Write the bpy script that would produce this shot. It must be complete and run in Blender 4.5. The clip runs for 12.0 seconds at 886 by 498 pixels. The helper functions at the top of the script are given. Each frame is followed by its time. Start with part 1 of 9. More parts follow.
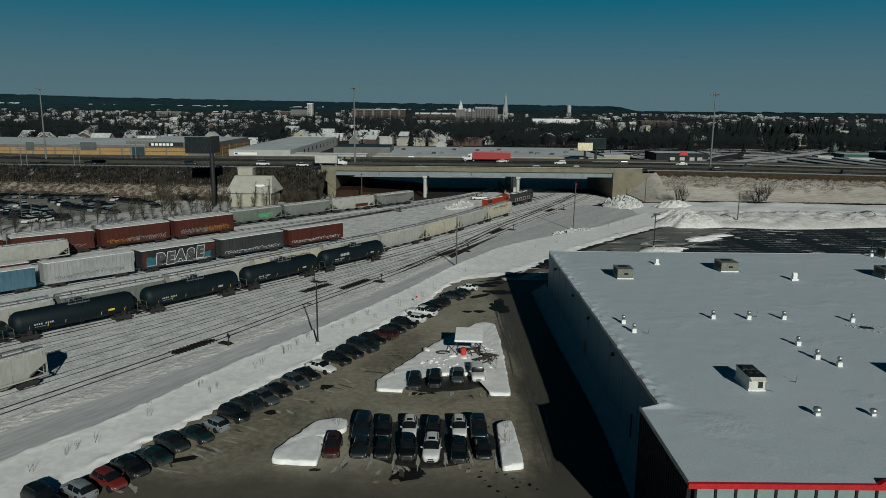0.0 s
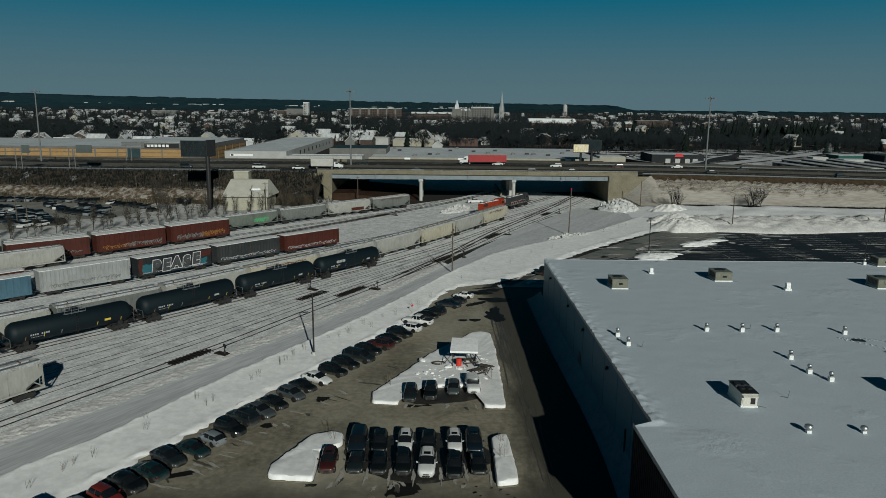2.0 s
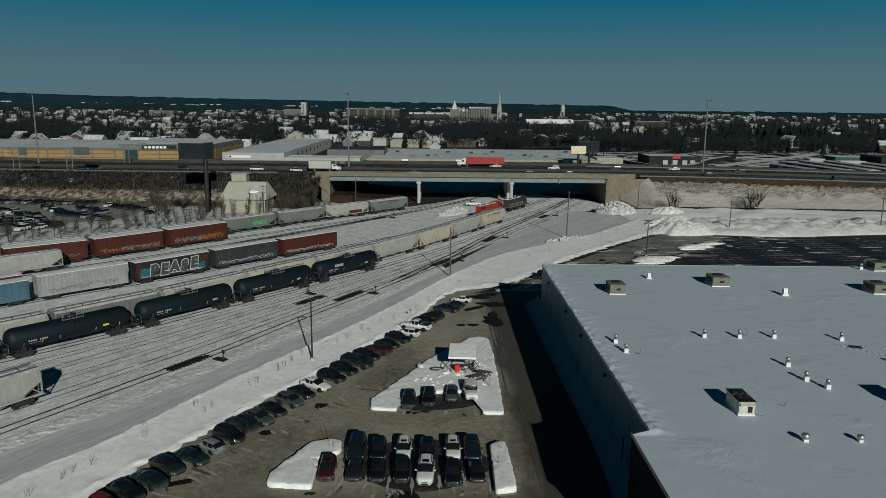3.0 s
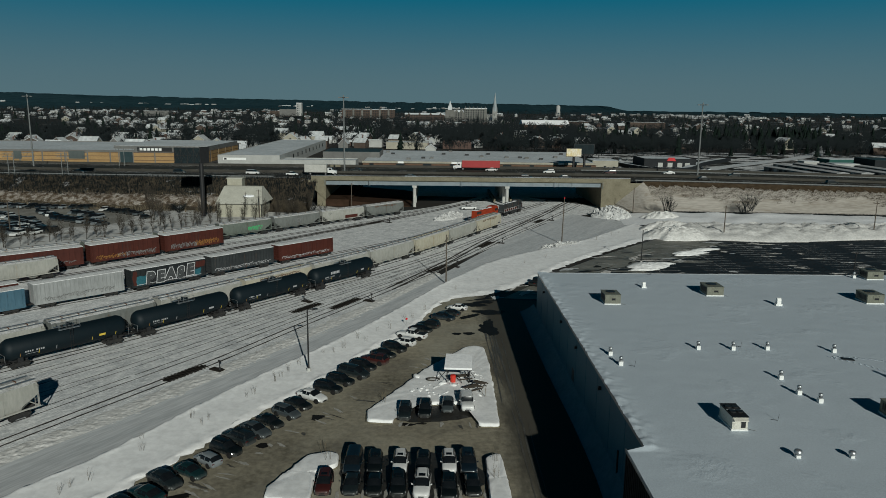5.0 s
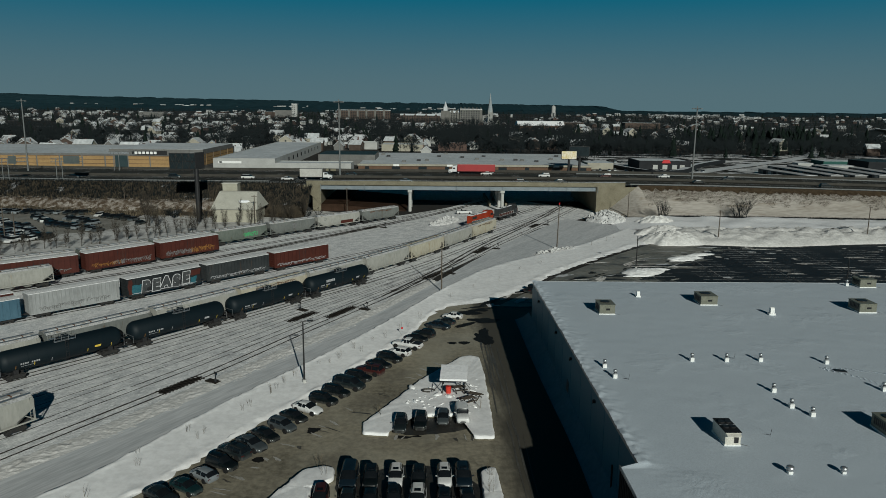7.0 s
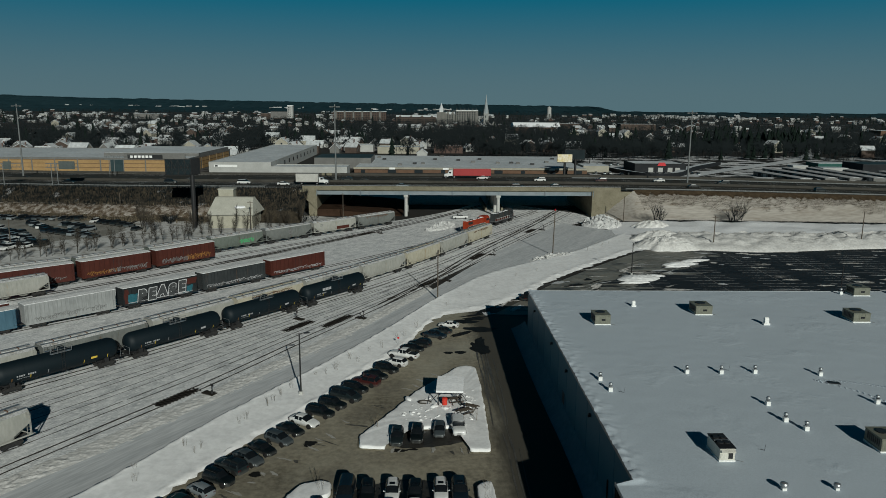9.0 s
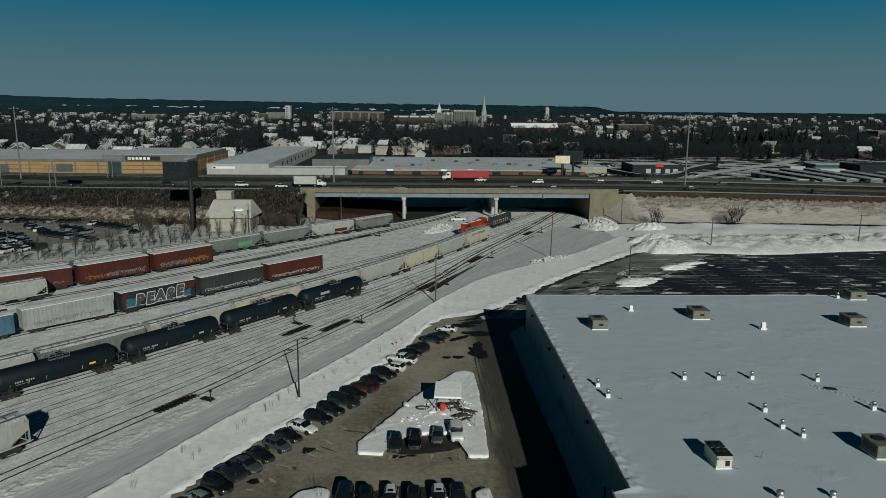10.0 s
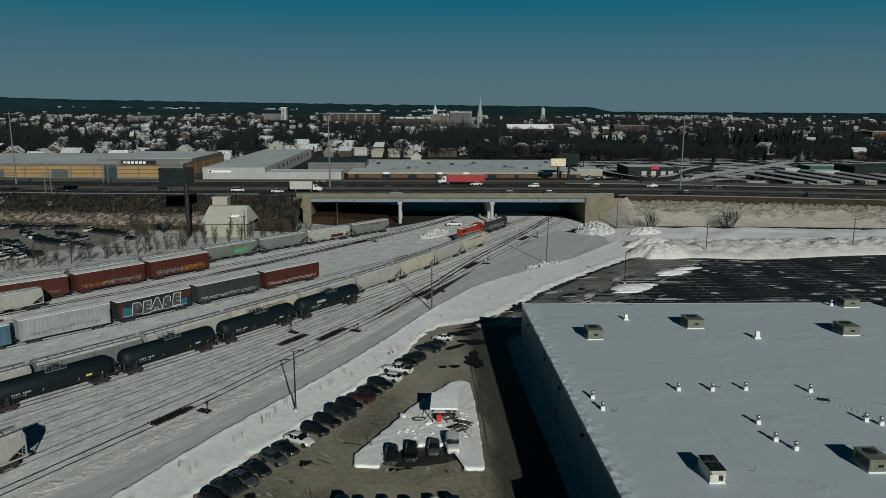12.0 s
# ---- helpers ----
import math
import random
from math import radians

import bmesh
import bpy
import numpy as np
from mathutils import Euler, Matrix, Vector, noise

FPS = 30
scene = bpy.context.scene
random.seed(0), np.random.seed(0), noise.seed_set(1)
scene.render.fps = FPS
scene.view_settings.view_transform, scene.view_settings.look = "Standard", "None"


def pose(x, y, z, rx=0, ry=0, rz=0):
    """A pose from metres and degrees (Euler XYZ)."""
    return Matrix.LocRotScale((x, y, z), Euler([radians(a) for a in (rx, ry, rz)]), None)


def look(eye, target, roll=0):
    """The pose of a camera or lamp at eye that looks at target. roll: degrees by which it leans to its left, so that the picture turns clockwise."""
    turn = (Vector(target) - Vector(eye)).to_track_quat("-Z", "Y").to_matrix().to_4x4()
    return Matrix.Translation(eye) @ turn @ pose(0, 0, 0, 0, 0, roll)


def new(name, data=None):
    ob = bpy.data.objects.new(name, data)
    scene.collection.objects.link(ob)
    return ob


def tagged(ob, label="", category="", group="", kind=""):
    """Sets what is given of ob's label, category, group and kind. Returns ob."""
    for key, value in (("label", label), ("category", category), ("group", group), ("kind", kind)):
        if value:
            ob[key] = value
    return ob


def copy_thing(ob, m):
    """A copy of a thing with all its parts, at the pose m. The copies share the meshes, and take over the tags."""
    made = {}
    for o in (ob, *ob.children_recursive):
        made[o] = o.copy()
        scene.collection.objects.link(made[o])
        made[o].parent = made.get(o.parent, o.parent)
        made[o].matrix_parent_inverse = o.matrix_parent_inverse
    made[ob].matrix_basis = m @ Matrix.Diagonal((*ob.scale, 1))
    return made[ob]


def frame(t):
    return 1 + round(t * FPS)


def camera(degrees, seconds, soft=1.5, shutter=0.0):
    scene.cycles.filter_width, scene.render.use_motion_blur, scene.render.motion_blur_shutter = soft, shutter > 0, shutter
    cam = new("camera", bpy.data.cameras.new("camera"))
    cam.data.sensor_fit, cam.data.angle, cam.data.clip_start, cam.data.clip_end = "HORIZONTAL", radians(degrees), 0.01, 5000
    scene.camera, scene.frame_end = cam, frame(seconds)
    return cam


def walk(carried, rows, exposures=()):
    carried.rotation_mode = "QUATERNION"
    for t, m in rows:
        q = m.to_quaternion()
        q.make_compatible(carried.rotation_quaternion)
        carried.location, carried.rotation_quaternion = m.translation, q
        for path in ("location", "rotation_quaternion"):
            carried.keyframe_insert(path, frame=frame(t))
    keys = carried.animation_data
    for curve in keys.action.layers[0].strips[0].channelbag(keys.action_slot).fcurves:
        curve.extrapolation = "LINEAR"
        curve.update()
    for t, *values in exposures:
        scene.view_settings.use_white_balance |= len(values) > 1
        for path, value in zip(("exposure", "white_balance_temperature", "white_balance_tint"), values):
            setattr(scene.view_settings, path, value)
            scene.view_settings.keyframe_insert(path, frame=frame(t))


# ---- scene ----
cam = camera(62.5, 12.0, soft=0.6)
PATH = [
    (0, (-1.710, 2.828, 33.213), (-1.7106, 4.7899, 32.8264), 0.51),
    (0.5, (-1.695, 2.794, 33.665), (-1.6924, 4.7563, 33.2763), 0.54),
    (1, (-1.678, 2.767, 34.067), (-1.6728, 4.7285, 33.6782), 0.54),
    (1.5, (-1.649, 2.774, 34.514), (-1.6418, 4.7356, 34.1247), 0.57),
    (2, (-1.644, 2.749, 34.960), (-1.6341, 4.7102, 34.5695), 0.57),
    (2.5, (-1.712, 2.728, 35.369), (-1.6980, 4.6892, 34.9790), 0.59),
    (3, (-1.735, 2.717, 35.789), (-1.7186, 4.6786, 35.3987), 0.60),
    (5, (-1.823, 2.551, 37.393), (-1.7943, 4.5122, 37.0021), 0.68),
    (5.5, (-1.813, 2.556, 37.795), (-1.7813, 4.5174, 37.4043), 0.64),
    (6, (-1.766, 2.495, 38.215), (-1.7318, 4.4565, 37.8234), 0.65),
    (6.5, (-1.699, 2.510, 38.609), (-1.6622, 4.4707, 38.2174), 0.64),
    (7, (-1.727, 2.521, 39.015), (-1.6870, 4.4820, 38.6242), 0.59),
    (9, (-1.699, 2.530, 40.614), (-1.6487, 4.4906, 40.2248), 0.51),
    (9.5, (-1.671, 2.505, 41.048), (-1.6181, 4.4656, 40.6587), 0.47),
    (10, (-1.674, 2.483, 41.436), (-1.6185, 4.4440, 41.0469), 0.47),
    (10.5, (-1.648, 2.457, 41.859), (-1.5895, 4.4180, 41.4706), 0.39),
    (11, (-1.609, 2.452, 42.257), (-1.5478, 4.4134, 41.8681), 0.37),
    (11.5, (-1.606, 2.405, 42.689), (-1.5428, 4.3659, 42.3006), 0.36),
    (12, (-1.546, 2.360, 43.074), (-1.4810, 4.3213, 42.6857), 0.31),
]
walk(cam, [(t, look(eye, target, roll)) for t, eye, target, roll in PATH], exposures=[(0, -0.64, 6000, 0), (12, -0.64, 6000, 0)])

# ---- world and sun ----
# the sun stands behind and to the right of the first view
SUN_EL = radians(22.0)
world = bpy.data.worlds.new("winter_sky")
scene.world = world
world.use_nodes = True
wn = world.node_tree.nodes
sky = wn.new("ShaderNodeTexSky")
sky.sky_type = "NISHITA"
sky.sun_disc = False
sky.sun_elevation = SUN_EL
sky.sun_rotation = math.atan2(0.27, -0.963)
sky.altitude = 120.0
sky.air_density, sky.dust_density, sky.ozone_density = 1.0, 0.2, 4.0
wn["Background"].inputs["Strength"].default_value = 0.05
tone = wn.new("ShaderNodeMix")
tone.data_type, tone.blend_type = "RGBA", "MULTIPLY"
tone.inputs["Factor"].default_value = 1.0
tone.inputs["B"].default_value = (0.016, 0.085, 0.13, 1)
world.node_tree.links.new(sky.outputs["Color"], tone.inputs["A"])
# winter haze: grey at the horizon, deepening to teal, then the open sky
where = wn.new("ShaderNodeTexCoord")
split = wn.new("ShaderNodeSeparateXYZ")
haze = wn.new("ShaderNodeValToRGB")
haze.color_ramp.interpolation = "EASE"
for e, (z, c) in zip((haze.color_ramp.elements[0], haze.color_ramp.elements[1]), ((0.0, (0.43, 0.665, 0.755)), (0.165, (0.018, 0.48, 0.77)))):
    e.position, e.color = z, (*c, 1)
gain = wn.new("ShaderNodeMix")
gain.data_type, gain.blend_type = "RGBA", "MULTIPLY"
gain.inputs["Factor"].default_value = 1.0
gain.inputs["B"].default_value = (7.1, 7.1, 7.1, 1)
fade = wn.new("ShaderNodeMapRange")
fade.interpolation_type = "SMOOTHSTEP"
fade.inputs["From Min"].default_value, fade.inputs["From Max"].default_value = 0.14, 0.45
above = wn.new("ShaderNodeMix")
above.data_type = "RGBA"
wl = world.node_tree.links
wl.new(where.outputs["Generated"], split.inputs["Vector"])
wl.new(split.outputs["Z"], haze.inputs["Fac"])
wl.new(haze.outputs["Color"], gain.inputs["A"])
wl.new(split.outputs["Z"], fade.inputs["Value"])
wl.new(fade.outputs["Result"], above.inputs["Factor"])
wl.new(gain.outputs["Result"], above.inputs["A"])
wl.new(tone.outputs["Result"], above.inputs["B"])
wl.new(above.outputs["Result"], wn["Background"].inputs["Color"])

sun_data = bpy.data.lights.new("sun", "SUN")
sun_data.energy = 5.0
sun_data.angle = radians(0.53)
sun_data.color = (1.0, 0.93, 0.83)
sun = new("sun", sun_data)
sun.matrix_world = look((100 * 0.27, -96.3, 100 * math.tan(SUN_EL)), (0, 0, 0))


# ---- materials ----
def nodes_of(name):
    m = bpy.data.materials.new(name)
    m.use_nodes = True
    return m, m.node_tree.nodes, m.node_tree.links, m.node_tree.nodes["Principled BSDF"]


def ramp(nt, fac, a, b, lo=0.35, hi=0.65):
    r = nt.nodes.new("ShaderNodeValToRGB")
    r.color_ramp.elements[0].position, r.color_ramp.elements[1].position = lo, hi
    r.color_ramp.elements[0].color, r.color_ramp.elements[1].color = (*a, 1), (*b, 1)
    nt.links.new(fac, r.inputs["Fac"])
    return r.outputs["Color"]


def noise_of(nt, scale, stretch=(1, 1, 1), turn=0.0, detail=4.0, rough=0.6, coords="Object"):
    tc = nt.nodes.new("ShaderNodeTexCoord")
    mp = nt.nodes.new("ShaderNodeMapping")
    mp.inputs["Scale"].default_value = stretch
    n = nt.nodes.new("ShaderNodeTexNoise")
    n.inputs["Scale"].default_value = scale
    n.inputs["Detail"].default_value = detail
    n.inputs["Roughness"].default_value = rough
    if turn:
        pre = nt.nodes.new("ShaderNodeMapping")
        pre.inputs["Rotation"].default_value = (0, 0, turn)
        nt.links.new(tc.outputs[coords], pre.inputs["Vector"])
        nt.links.new(pre.outputs["Vector"], mp.inputs["Vector"])
    else:
        nt.links.new(tc.outputs[coords], mp.inputs["Vector"])
    nt.links.new(mp.outputs["Vector"], n.inputs["Vector"])
    return n.outputs["Fac"]


def blend(nt, fac, a, b, mode="MIX"):
    m = nt.nodes.new("ShaderNodeMix")
    m.data_type, m.blend_type = "RGBA", mode
    if isinstance(fac, (int, float)):
        m.inputs["Factor"].default_value = fac
    else:
        nt.links.new(fac, m.inputs["Factor"])
    for sock, val in ((m.inputs["A"], a), (m.inputs["B"], b)):
        if isinstance(val, tuple):
            sock.default_value = (*val, 1)
        else:
            nt.links.new(val, sock)
    return m.outputs["Result"]


def bumped(nt, bsdf, height, strength, distance):
    b = nt.nodes.new("ShaderNodeBump")
    b.inputs["Strength"].default_value = strength
    b.inputs["Distance"].default_value = distance
    nt.links.new(height, b.inputs["Height"])
    nt.links.new(b.outputs["Normal"], bsdf.inputs["Normal"])


def surface(name, a, b, scale=1.5, fine=14.0, rough=0.7, metal=0.0, bump=0.15, depth=0.02, spots=None, spot_at=(0.58, 0.66),
            stretch=(1, 1, 1), turn=0.0, vary=0.0, spot_scale=0.6):
    """Two-scale mottled surface; spots: colour of stains with a shape of their own; vary: brightness spread between objects."""
    m, n, l, p = nodes_of(name)
    nt = m.node_tree
    big = noise_of(nt, scale, stretch, turn)
    small = noise_of(nt, fine, stretch, turn, 3.0)
    col = ramp(nt, big, a, b)
    col = blend(nt, 0.35, col, ramp(nt, small, tuple(c * 0.72 for c in a), tuple(min(1, c * 1.2) for c in b)))
    if spots:
        s = noise_of(nt, spot_scale, stretch, turn, 6.0, 0.65)
        r = nt.nodes.new("ShaderNodeMapRange")
        r.inputs["From Min"].default_value, r.inputs["From Max"].default_value = spot_at
        l.new(s, r.inputs["Value"])
        col = blend(nt, r.outputs["Result"], col, spots)
    if vary:
        info = nt.nodes.new("ShaderNodeObjectInfo")
        hsv = nt.nodes.new("ShaderNodeHueSaturation")
        mr = nt.nodes.new("ShaderNodeMapRange")
        mr.inputs["To Min"].default_value, mr.inputs["To Max"].default_value = 1 - vary, 1 + vary
        l.new(info.outputs["Random"], mr.inputs["Value"])
        l.new(mr.outputs["Result"], hsv.inputs["Value"])
        l.new(col, hsv.inputs["Color"])
        col = hsv.outputs["Color"]
    l.new(col, p.inputs["Base Color"])
    p.inputs["Roughness"].default_value = rough
    p.inputs["Metallic"].default_value = metal
    p.inputs["Specular IOR Level"].default_value = 0.4 if rough < 0.55 else 0.12 if rough < 0.94 else 0.02
    if bump:
        bumped(nt, p, small, bump, depth)
    return m


TRACK_TURN = radians(-56)
SNOW = surface("clean_snow", (0.82, 0.825, 0.84), (0.89, 0.89, 0.895), 0.25, 2.0, 0.75, bump=0.2, depth=0.08)
YARD_SNOW = surface("trodden_snow", (0.43, 0.44, 0.45), (0.85, 0.845, 0.83), 0.55, 4.5, 0.8, bump=0.8, depth=0.12,
                    stretch=(0.5, 1.0, 1.0), turn=TRACK_TURN, spots=(0.91, 0.905, 0.89), spot_at=(0.52, 0.66), spot_scale=1.6)
FAR_SNOW = surface("town_snow", (0.045, 0.045, 0.044), (0.30, 0.30, 0.31), 0.02, 0.12, 0.9, bump=0.0, spots=(0.035, 0.033, 0.03), spot_at=(0.35, 0.45), spot_scale=0.012)
ROOF_SNOW = surface("wind_packed_roof_snow", (0.49, 0.55, 0.605), (0.515, 0.57, 0.622), 0.02, 9.0, 0.8, bump=0.04, depth=0.02)


def drift_marks():
    """Patches of wind ripples in the roof snow."""
    nt = ROOF_SNOW.node_tree
    ripple_ = noise_of(nt, 1.3, (1.0, 0.45, 1.0), 0.5, 5.0, 0.7)
    mask = nt.nodes.new("ShaderNodeMapRange")
    mask.inputs["From Min"].default_value, mask.inputs["From Max"].default_value = 0.54, 0.68
    mask.inputs["To Min"].default_value = 0.0
    nt.links.new(noise_of(nt, 0.11, (1, 1, 1), 0.0, 4.0, 0.6), mask.inputs["Value"])
    mul = nt.nodes.new("ShaderNodeMath")
    mul.operation = "MULTIPLY"
    nt.links.new(ripple_, mul.inputs[0])
    nt.links.new(mask.outputs["Result"], mul.inputs[1])
    bumped(nt, nt.nodes["Principled BSDF"], mul.outputs["Value"], 0.4, 0.24)


drift_marks()
CRUST = surface("crusted_broken_snow", (0.36, 0.36, 0.36), (0.66, 0.655, 0.64), 0.9, 3.0, 0.85, bump=0.4, depth=0.2)
BANK_SNOW = surface("ploughed_snow", (0.61, 0.60, 0.575), (0.77, 0.755, 0.73), 0.5, 1.8, 0.8, bump=0.45, depth=0.25, spots=(0.60, 0.57, 0.53), spot_at=(0.62, 0.78))
DIRTY_SNOW = surface("dirty_ploughed_snow", (0.5, 0.47, 0.43), (0.76, 0.74, 0.71), 0.35, 1.4, 0.85, bump=0.7, depth=0.4, spots=(0.32, 0.29, 0.25), spot_at=(0.56, 0.7))
PACKED = surface("packed_road_snow", (0.46, 0.475, 0.485), (0.62, 0.625, 0.63), 0.35, 3.0, 0.65, bump=0.2, depth=0.05, stretch=(0.1, 1, 1), turn=radians(-58))
LOT = surface("sanded_icy_asphalt", (0.135, 0.121, 0.091), (0.35, 0.316, 0.238), 0.06, 1.4, 0.62, bump=0.05, depth=0.02, spots=(0.14, 0.128, 0.106), spot_at=(0.5, 0.8), spot_scale=0.13)


def lot_tones():
    """Refrozen pale sheen in the lanes and darker colour towards warehouse and south end, worked into the asphalt."""
    nt = LOT.node_tree
    bsdf = nt.nodes["Principled BSDF"]
    col = bsdf.inputs["Base Color"].links[0].from_socket
    pale = nt.nodes.new("ShaderNodeMapRange")
    pale.inputs["From Min"].default_value, pale.inputs["From Max"].default_value = 0.46, 0.72
    pale.inputs["To Max"].default_value = 0.75
    nt.links.new(noise_of(nt, 0.10, (1, 0.6, 1), 0.5, 5.0, 0.55), pale.inputs["Value"])
    col = blend(nt, pale.outputs["Result"], col, (0.40, 0.378, 0.305))
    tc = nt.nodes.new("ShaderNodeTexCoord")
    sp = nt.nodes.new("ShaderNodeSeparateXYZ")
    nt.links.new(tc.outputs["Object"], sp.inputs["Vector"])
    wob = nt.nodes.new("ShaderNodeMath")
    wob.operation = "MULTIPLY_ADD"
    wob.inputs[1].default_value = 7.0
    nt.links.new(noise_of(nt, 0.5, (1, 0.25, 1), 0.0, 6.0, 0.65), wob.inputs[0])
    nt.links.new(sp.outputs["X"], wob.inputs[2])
    # darkens the colour eastwards, from the lane up to the warehouse
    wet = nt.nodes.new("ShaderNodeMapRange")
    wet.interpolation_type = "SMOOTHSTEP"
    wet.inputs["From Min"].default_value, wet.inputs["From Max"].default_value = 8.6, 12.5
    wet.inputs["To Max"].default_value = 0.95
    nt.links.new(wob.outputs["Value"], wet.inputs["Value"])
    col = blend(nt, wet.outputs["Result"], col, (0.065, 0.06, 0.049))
    # darkens the colour again towards the south end
    front = nt.nodes.new("ShaderNodeMapRange")
    front.interpolation_type = "SMOOTHSTEP"
    front.inputs["From Min"].default_value, front.inputs["From Max"].default_value = 71.0, 64.0
    front.inputs["To Max"].default_value = 0.85
    sway = nt.nodes.new("ShaderNodeMath")
    sway.operation = "MULTIPLY_ADD"
    sway.inputs[1].default_value = 6.0
    nt.links.new(noise_of(nt, 0.3, (0.5, 1, 1), 0.0, 6.0, 0.65), sway.inputs[0])
    nt.links.new(sp.outputs["Y"], sway.inputs[2])
    nt.links.new(sway.outputs["Value"], front.inputs["Value"])
    nt.links.new(blend(nt, front.outputs["Result"], col, (0.085, 0.079, 0.066)), bsdf.inputs["Base Color"])


lot_tones()
WET = surface("meltwater_on_asphalt", (0.008, 0.008, 0.008), (0.016, 0.016, 0.015), 0.8, 6.0, 0.58, bump=0.05)
BLACKTOP = surface("wet_black_asphalt", (0.013, 0.015, 0.017), (0.027, 0.029, 0.031), 0.12, 2.0, 0.55, bump=0.1, spots=(0.20, 0.20, 0.20), spot_at=(0.60, 0.72),
                   stretch=(0.22, 1.6, 1.0), spot_scale=0.4)
HIGHWAY = surface("salted_highway_asphalt", (0.028, 0.027, 0.0235), (0.052, 0.049, 0.041), 0.05, 1.0, 0.75, bump=0.05, stretch=(0.08, 1, 1))
CONCRETE = surface("weathered_concrete", (0.145, 0.130, 0.090), (0.215, 0.195, 0.142), 0.35, 4.0, 0.85, bump=0.2, spots=(0.09, 0.075, 0.05), spot_at=(0.6, 0.7))
PALE_CONCRETE = surface("pale_concrete", (0.38, 0.38, 0.36), (0.48, 0.475, 0.45), 0.5, 5.0, 0.85, bump=0.15)
BLUE_STEEL = surface("grey_blue_painted_steel", (0.15, 0.18, 0.20), (0.21, 0.24, 0.26), 0.4, 5.0, 0.5, bump=0.05)
DARK_STEEL = surface("dark_steel", (0.03, 0.03, 0.032), (0.055, 0.053, 0.05), 1.0, 8.0, 0.55, 0.4, bump=0.05)
GALV = surface("galvanised_steel", (0.36, 0.37, 0.38), (0.48, 0.49, 0.50), 2.0, 12.0, 0.42, 0.75, bump=0.04)
RUST = surface("rusty_steel", (0.09, 0.045, 0.028), (0.16, 0.075, 0.042), 1.2, 8.0, 0.8, 0.2, bump=0.15)
RAIL = surface("railhead_steel", (0.05, 0.042, 0.038), (0.09, 0.08, 0.07), 0.5, 5.0, 0.5, 0.6, bump=0.05)
BALLAST = surface("bare_ballast", (0.035, 0.032, 0.03), (0.075, 0.07, 0.062), 1.2, 9.0, 0.95, bump=0.5, depth=0.05)
TIE = surface("creosoted_tie", (0.018, 0.015, 0.012), (0.035, 0.03, 0.025), 2.0, 14.0, 0.9, bump=0.2)
WOOD_POLE = surface("weathered_wood_pole", (0.075, 0.062, 0.05), (0.12, 0.10, 0.08), 1.5, 12.0, 0.9, bump=0.2, stretch=(4, 4, 0.4))
BRUSH = surface("dry_brown_brush", (0.035, 0.03, 0.024), (0.085, 0.07, 0.05), 0.25, 2.0, 0.95, bump=0.8, depth=0.5, spots=(0.42, 0.42, 0.43), spot_at=(0.60, 0.68), spot_scale=0.12)
REEDS = surface("dry_tan_reeds", (0.10, 0.08, 0.055), (0.19, 0.16, 0.115), 0.5, 4.0, 0.95, bump=0.3)
# slight blue tint puts the haze over the town trees into their colour
TWIG = surface("haze_tinted_twigs", (0.009, 0.013, 0.0145), (0.017, 0.020, 0.021), 0.8, 5.0, 0.95, bump=0.0, vary=0.25)
FIR = surface("dark_conifer", (0.005, 0.009, 0.008), (0.012, 0.018, 0.014), 0.3, 2.0, 0.95, bump=0.0, vary=0.3)
# blue in this colour stands for the distance haze over the hills
HAZED_RIDGE = surface("hazed_forest_ridge", (0.013, 0.034, 0.043), (0.022, 0.046, 0.056), 0.004, 0.03, 1.0, bump=0.0)
RED_FASCIA = surface("red_painted_fascia", (0.42, 0.012, 0.018), (0.52, 0.02, 0.025), 0.5, 6.0, 0.45, bump=0.02)
CLADDING = surface("blue_grey_metal_cladding", (0.026, 0.14, 0.205), (0.04, 0.165, 0.235), 0.15, 5.0, 0.5, 0.1, bump=0.05)
DARK_CLAD = surface("charcoal_metal_cladding", (0.014, 0.016, 0.018), (0.024, 0.026, 0.029), 0.3, 5.0, 0.6, 0.1, bump=0.05)
DARK_PAINT = surface("black_painted_metal", (0.014, 0.014, 0.015), (0.024, 0.024, 0.025), 1.0, 9.0, 0.45, bump=0.03)
TAN_UNIT = surface("grey_green_sheet_metal", (0.135, 0.138, 0.108), (0.19, 0.19, 0.15), 1.2, 9.0, 0.5, 0.1, bump=0.05)
WHITE_PAINT = surface("white_paint", (0.72, 0.72, 0.70), (0.82, 0.82, 0.80), 1.0, 8.0, 0.5, bump=0.03)
RUBBER = surface("tyre_rubber", (0.012, 0.012, 0.012), (0.022, 0.022, 0.022), 4.0, 30.0, 0.85, bump=0.1)
RIM = surface("alloy_rim", (0.30, 0.30, 0.31), (0.42, 0.42, 0.43), 5.0, 30.0, 0.35, 0.85, bump=0.0)
TRIM = surface("black_trim", (0.012, 0.012, 0.013), (0.02, 0.02, 0.02), 3.0, 20.0, 0.5, bump=0.0)


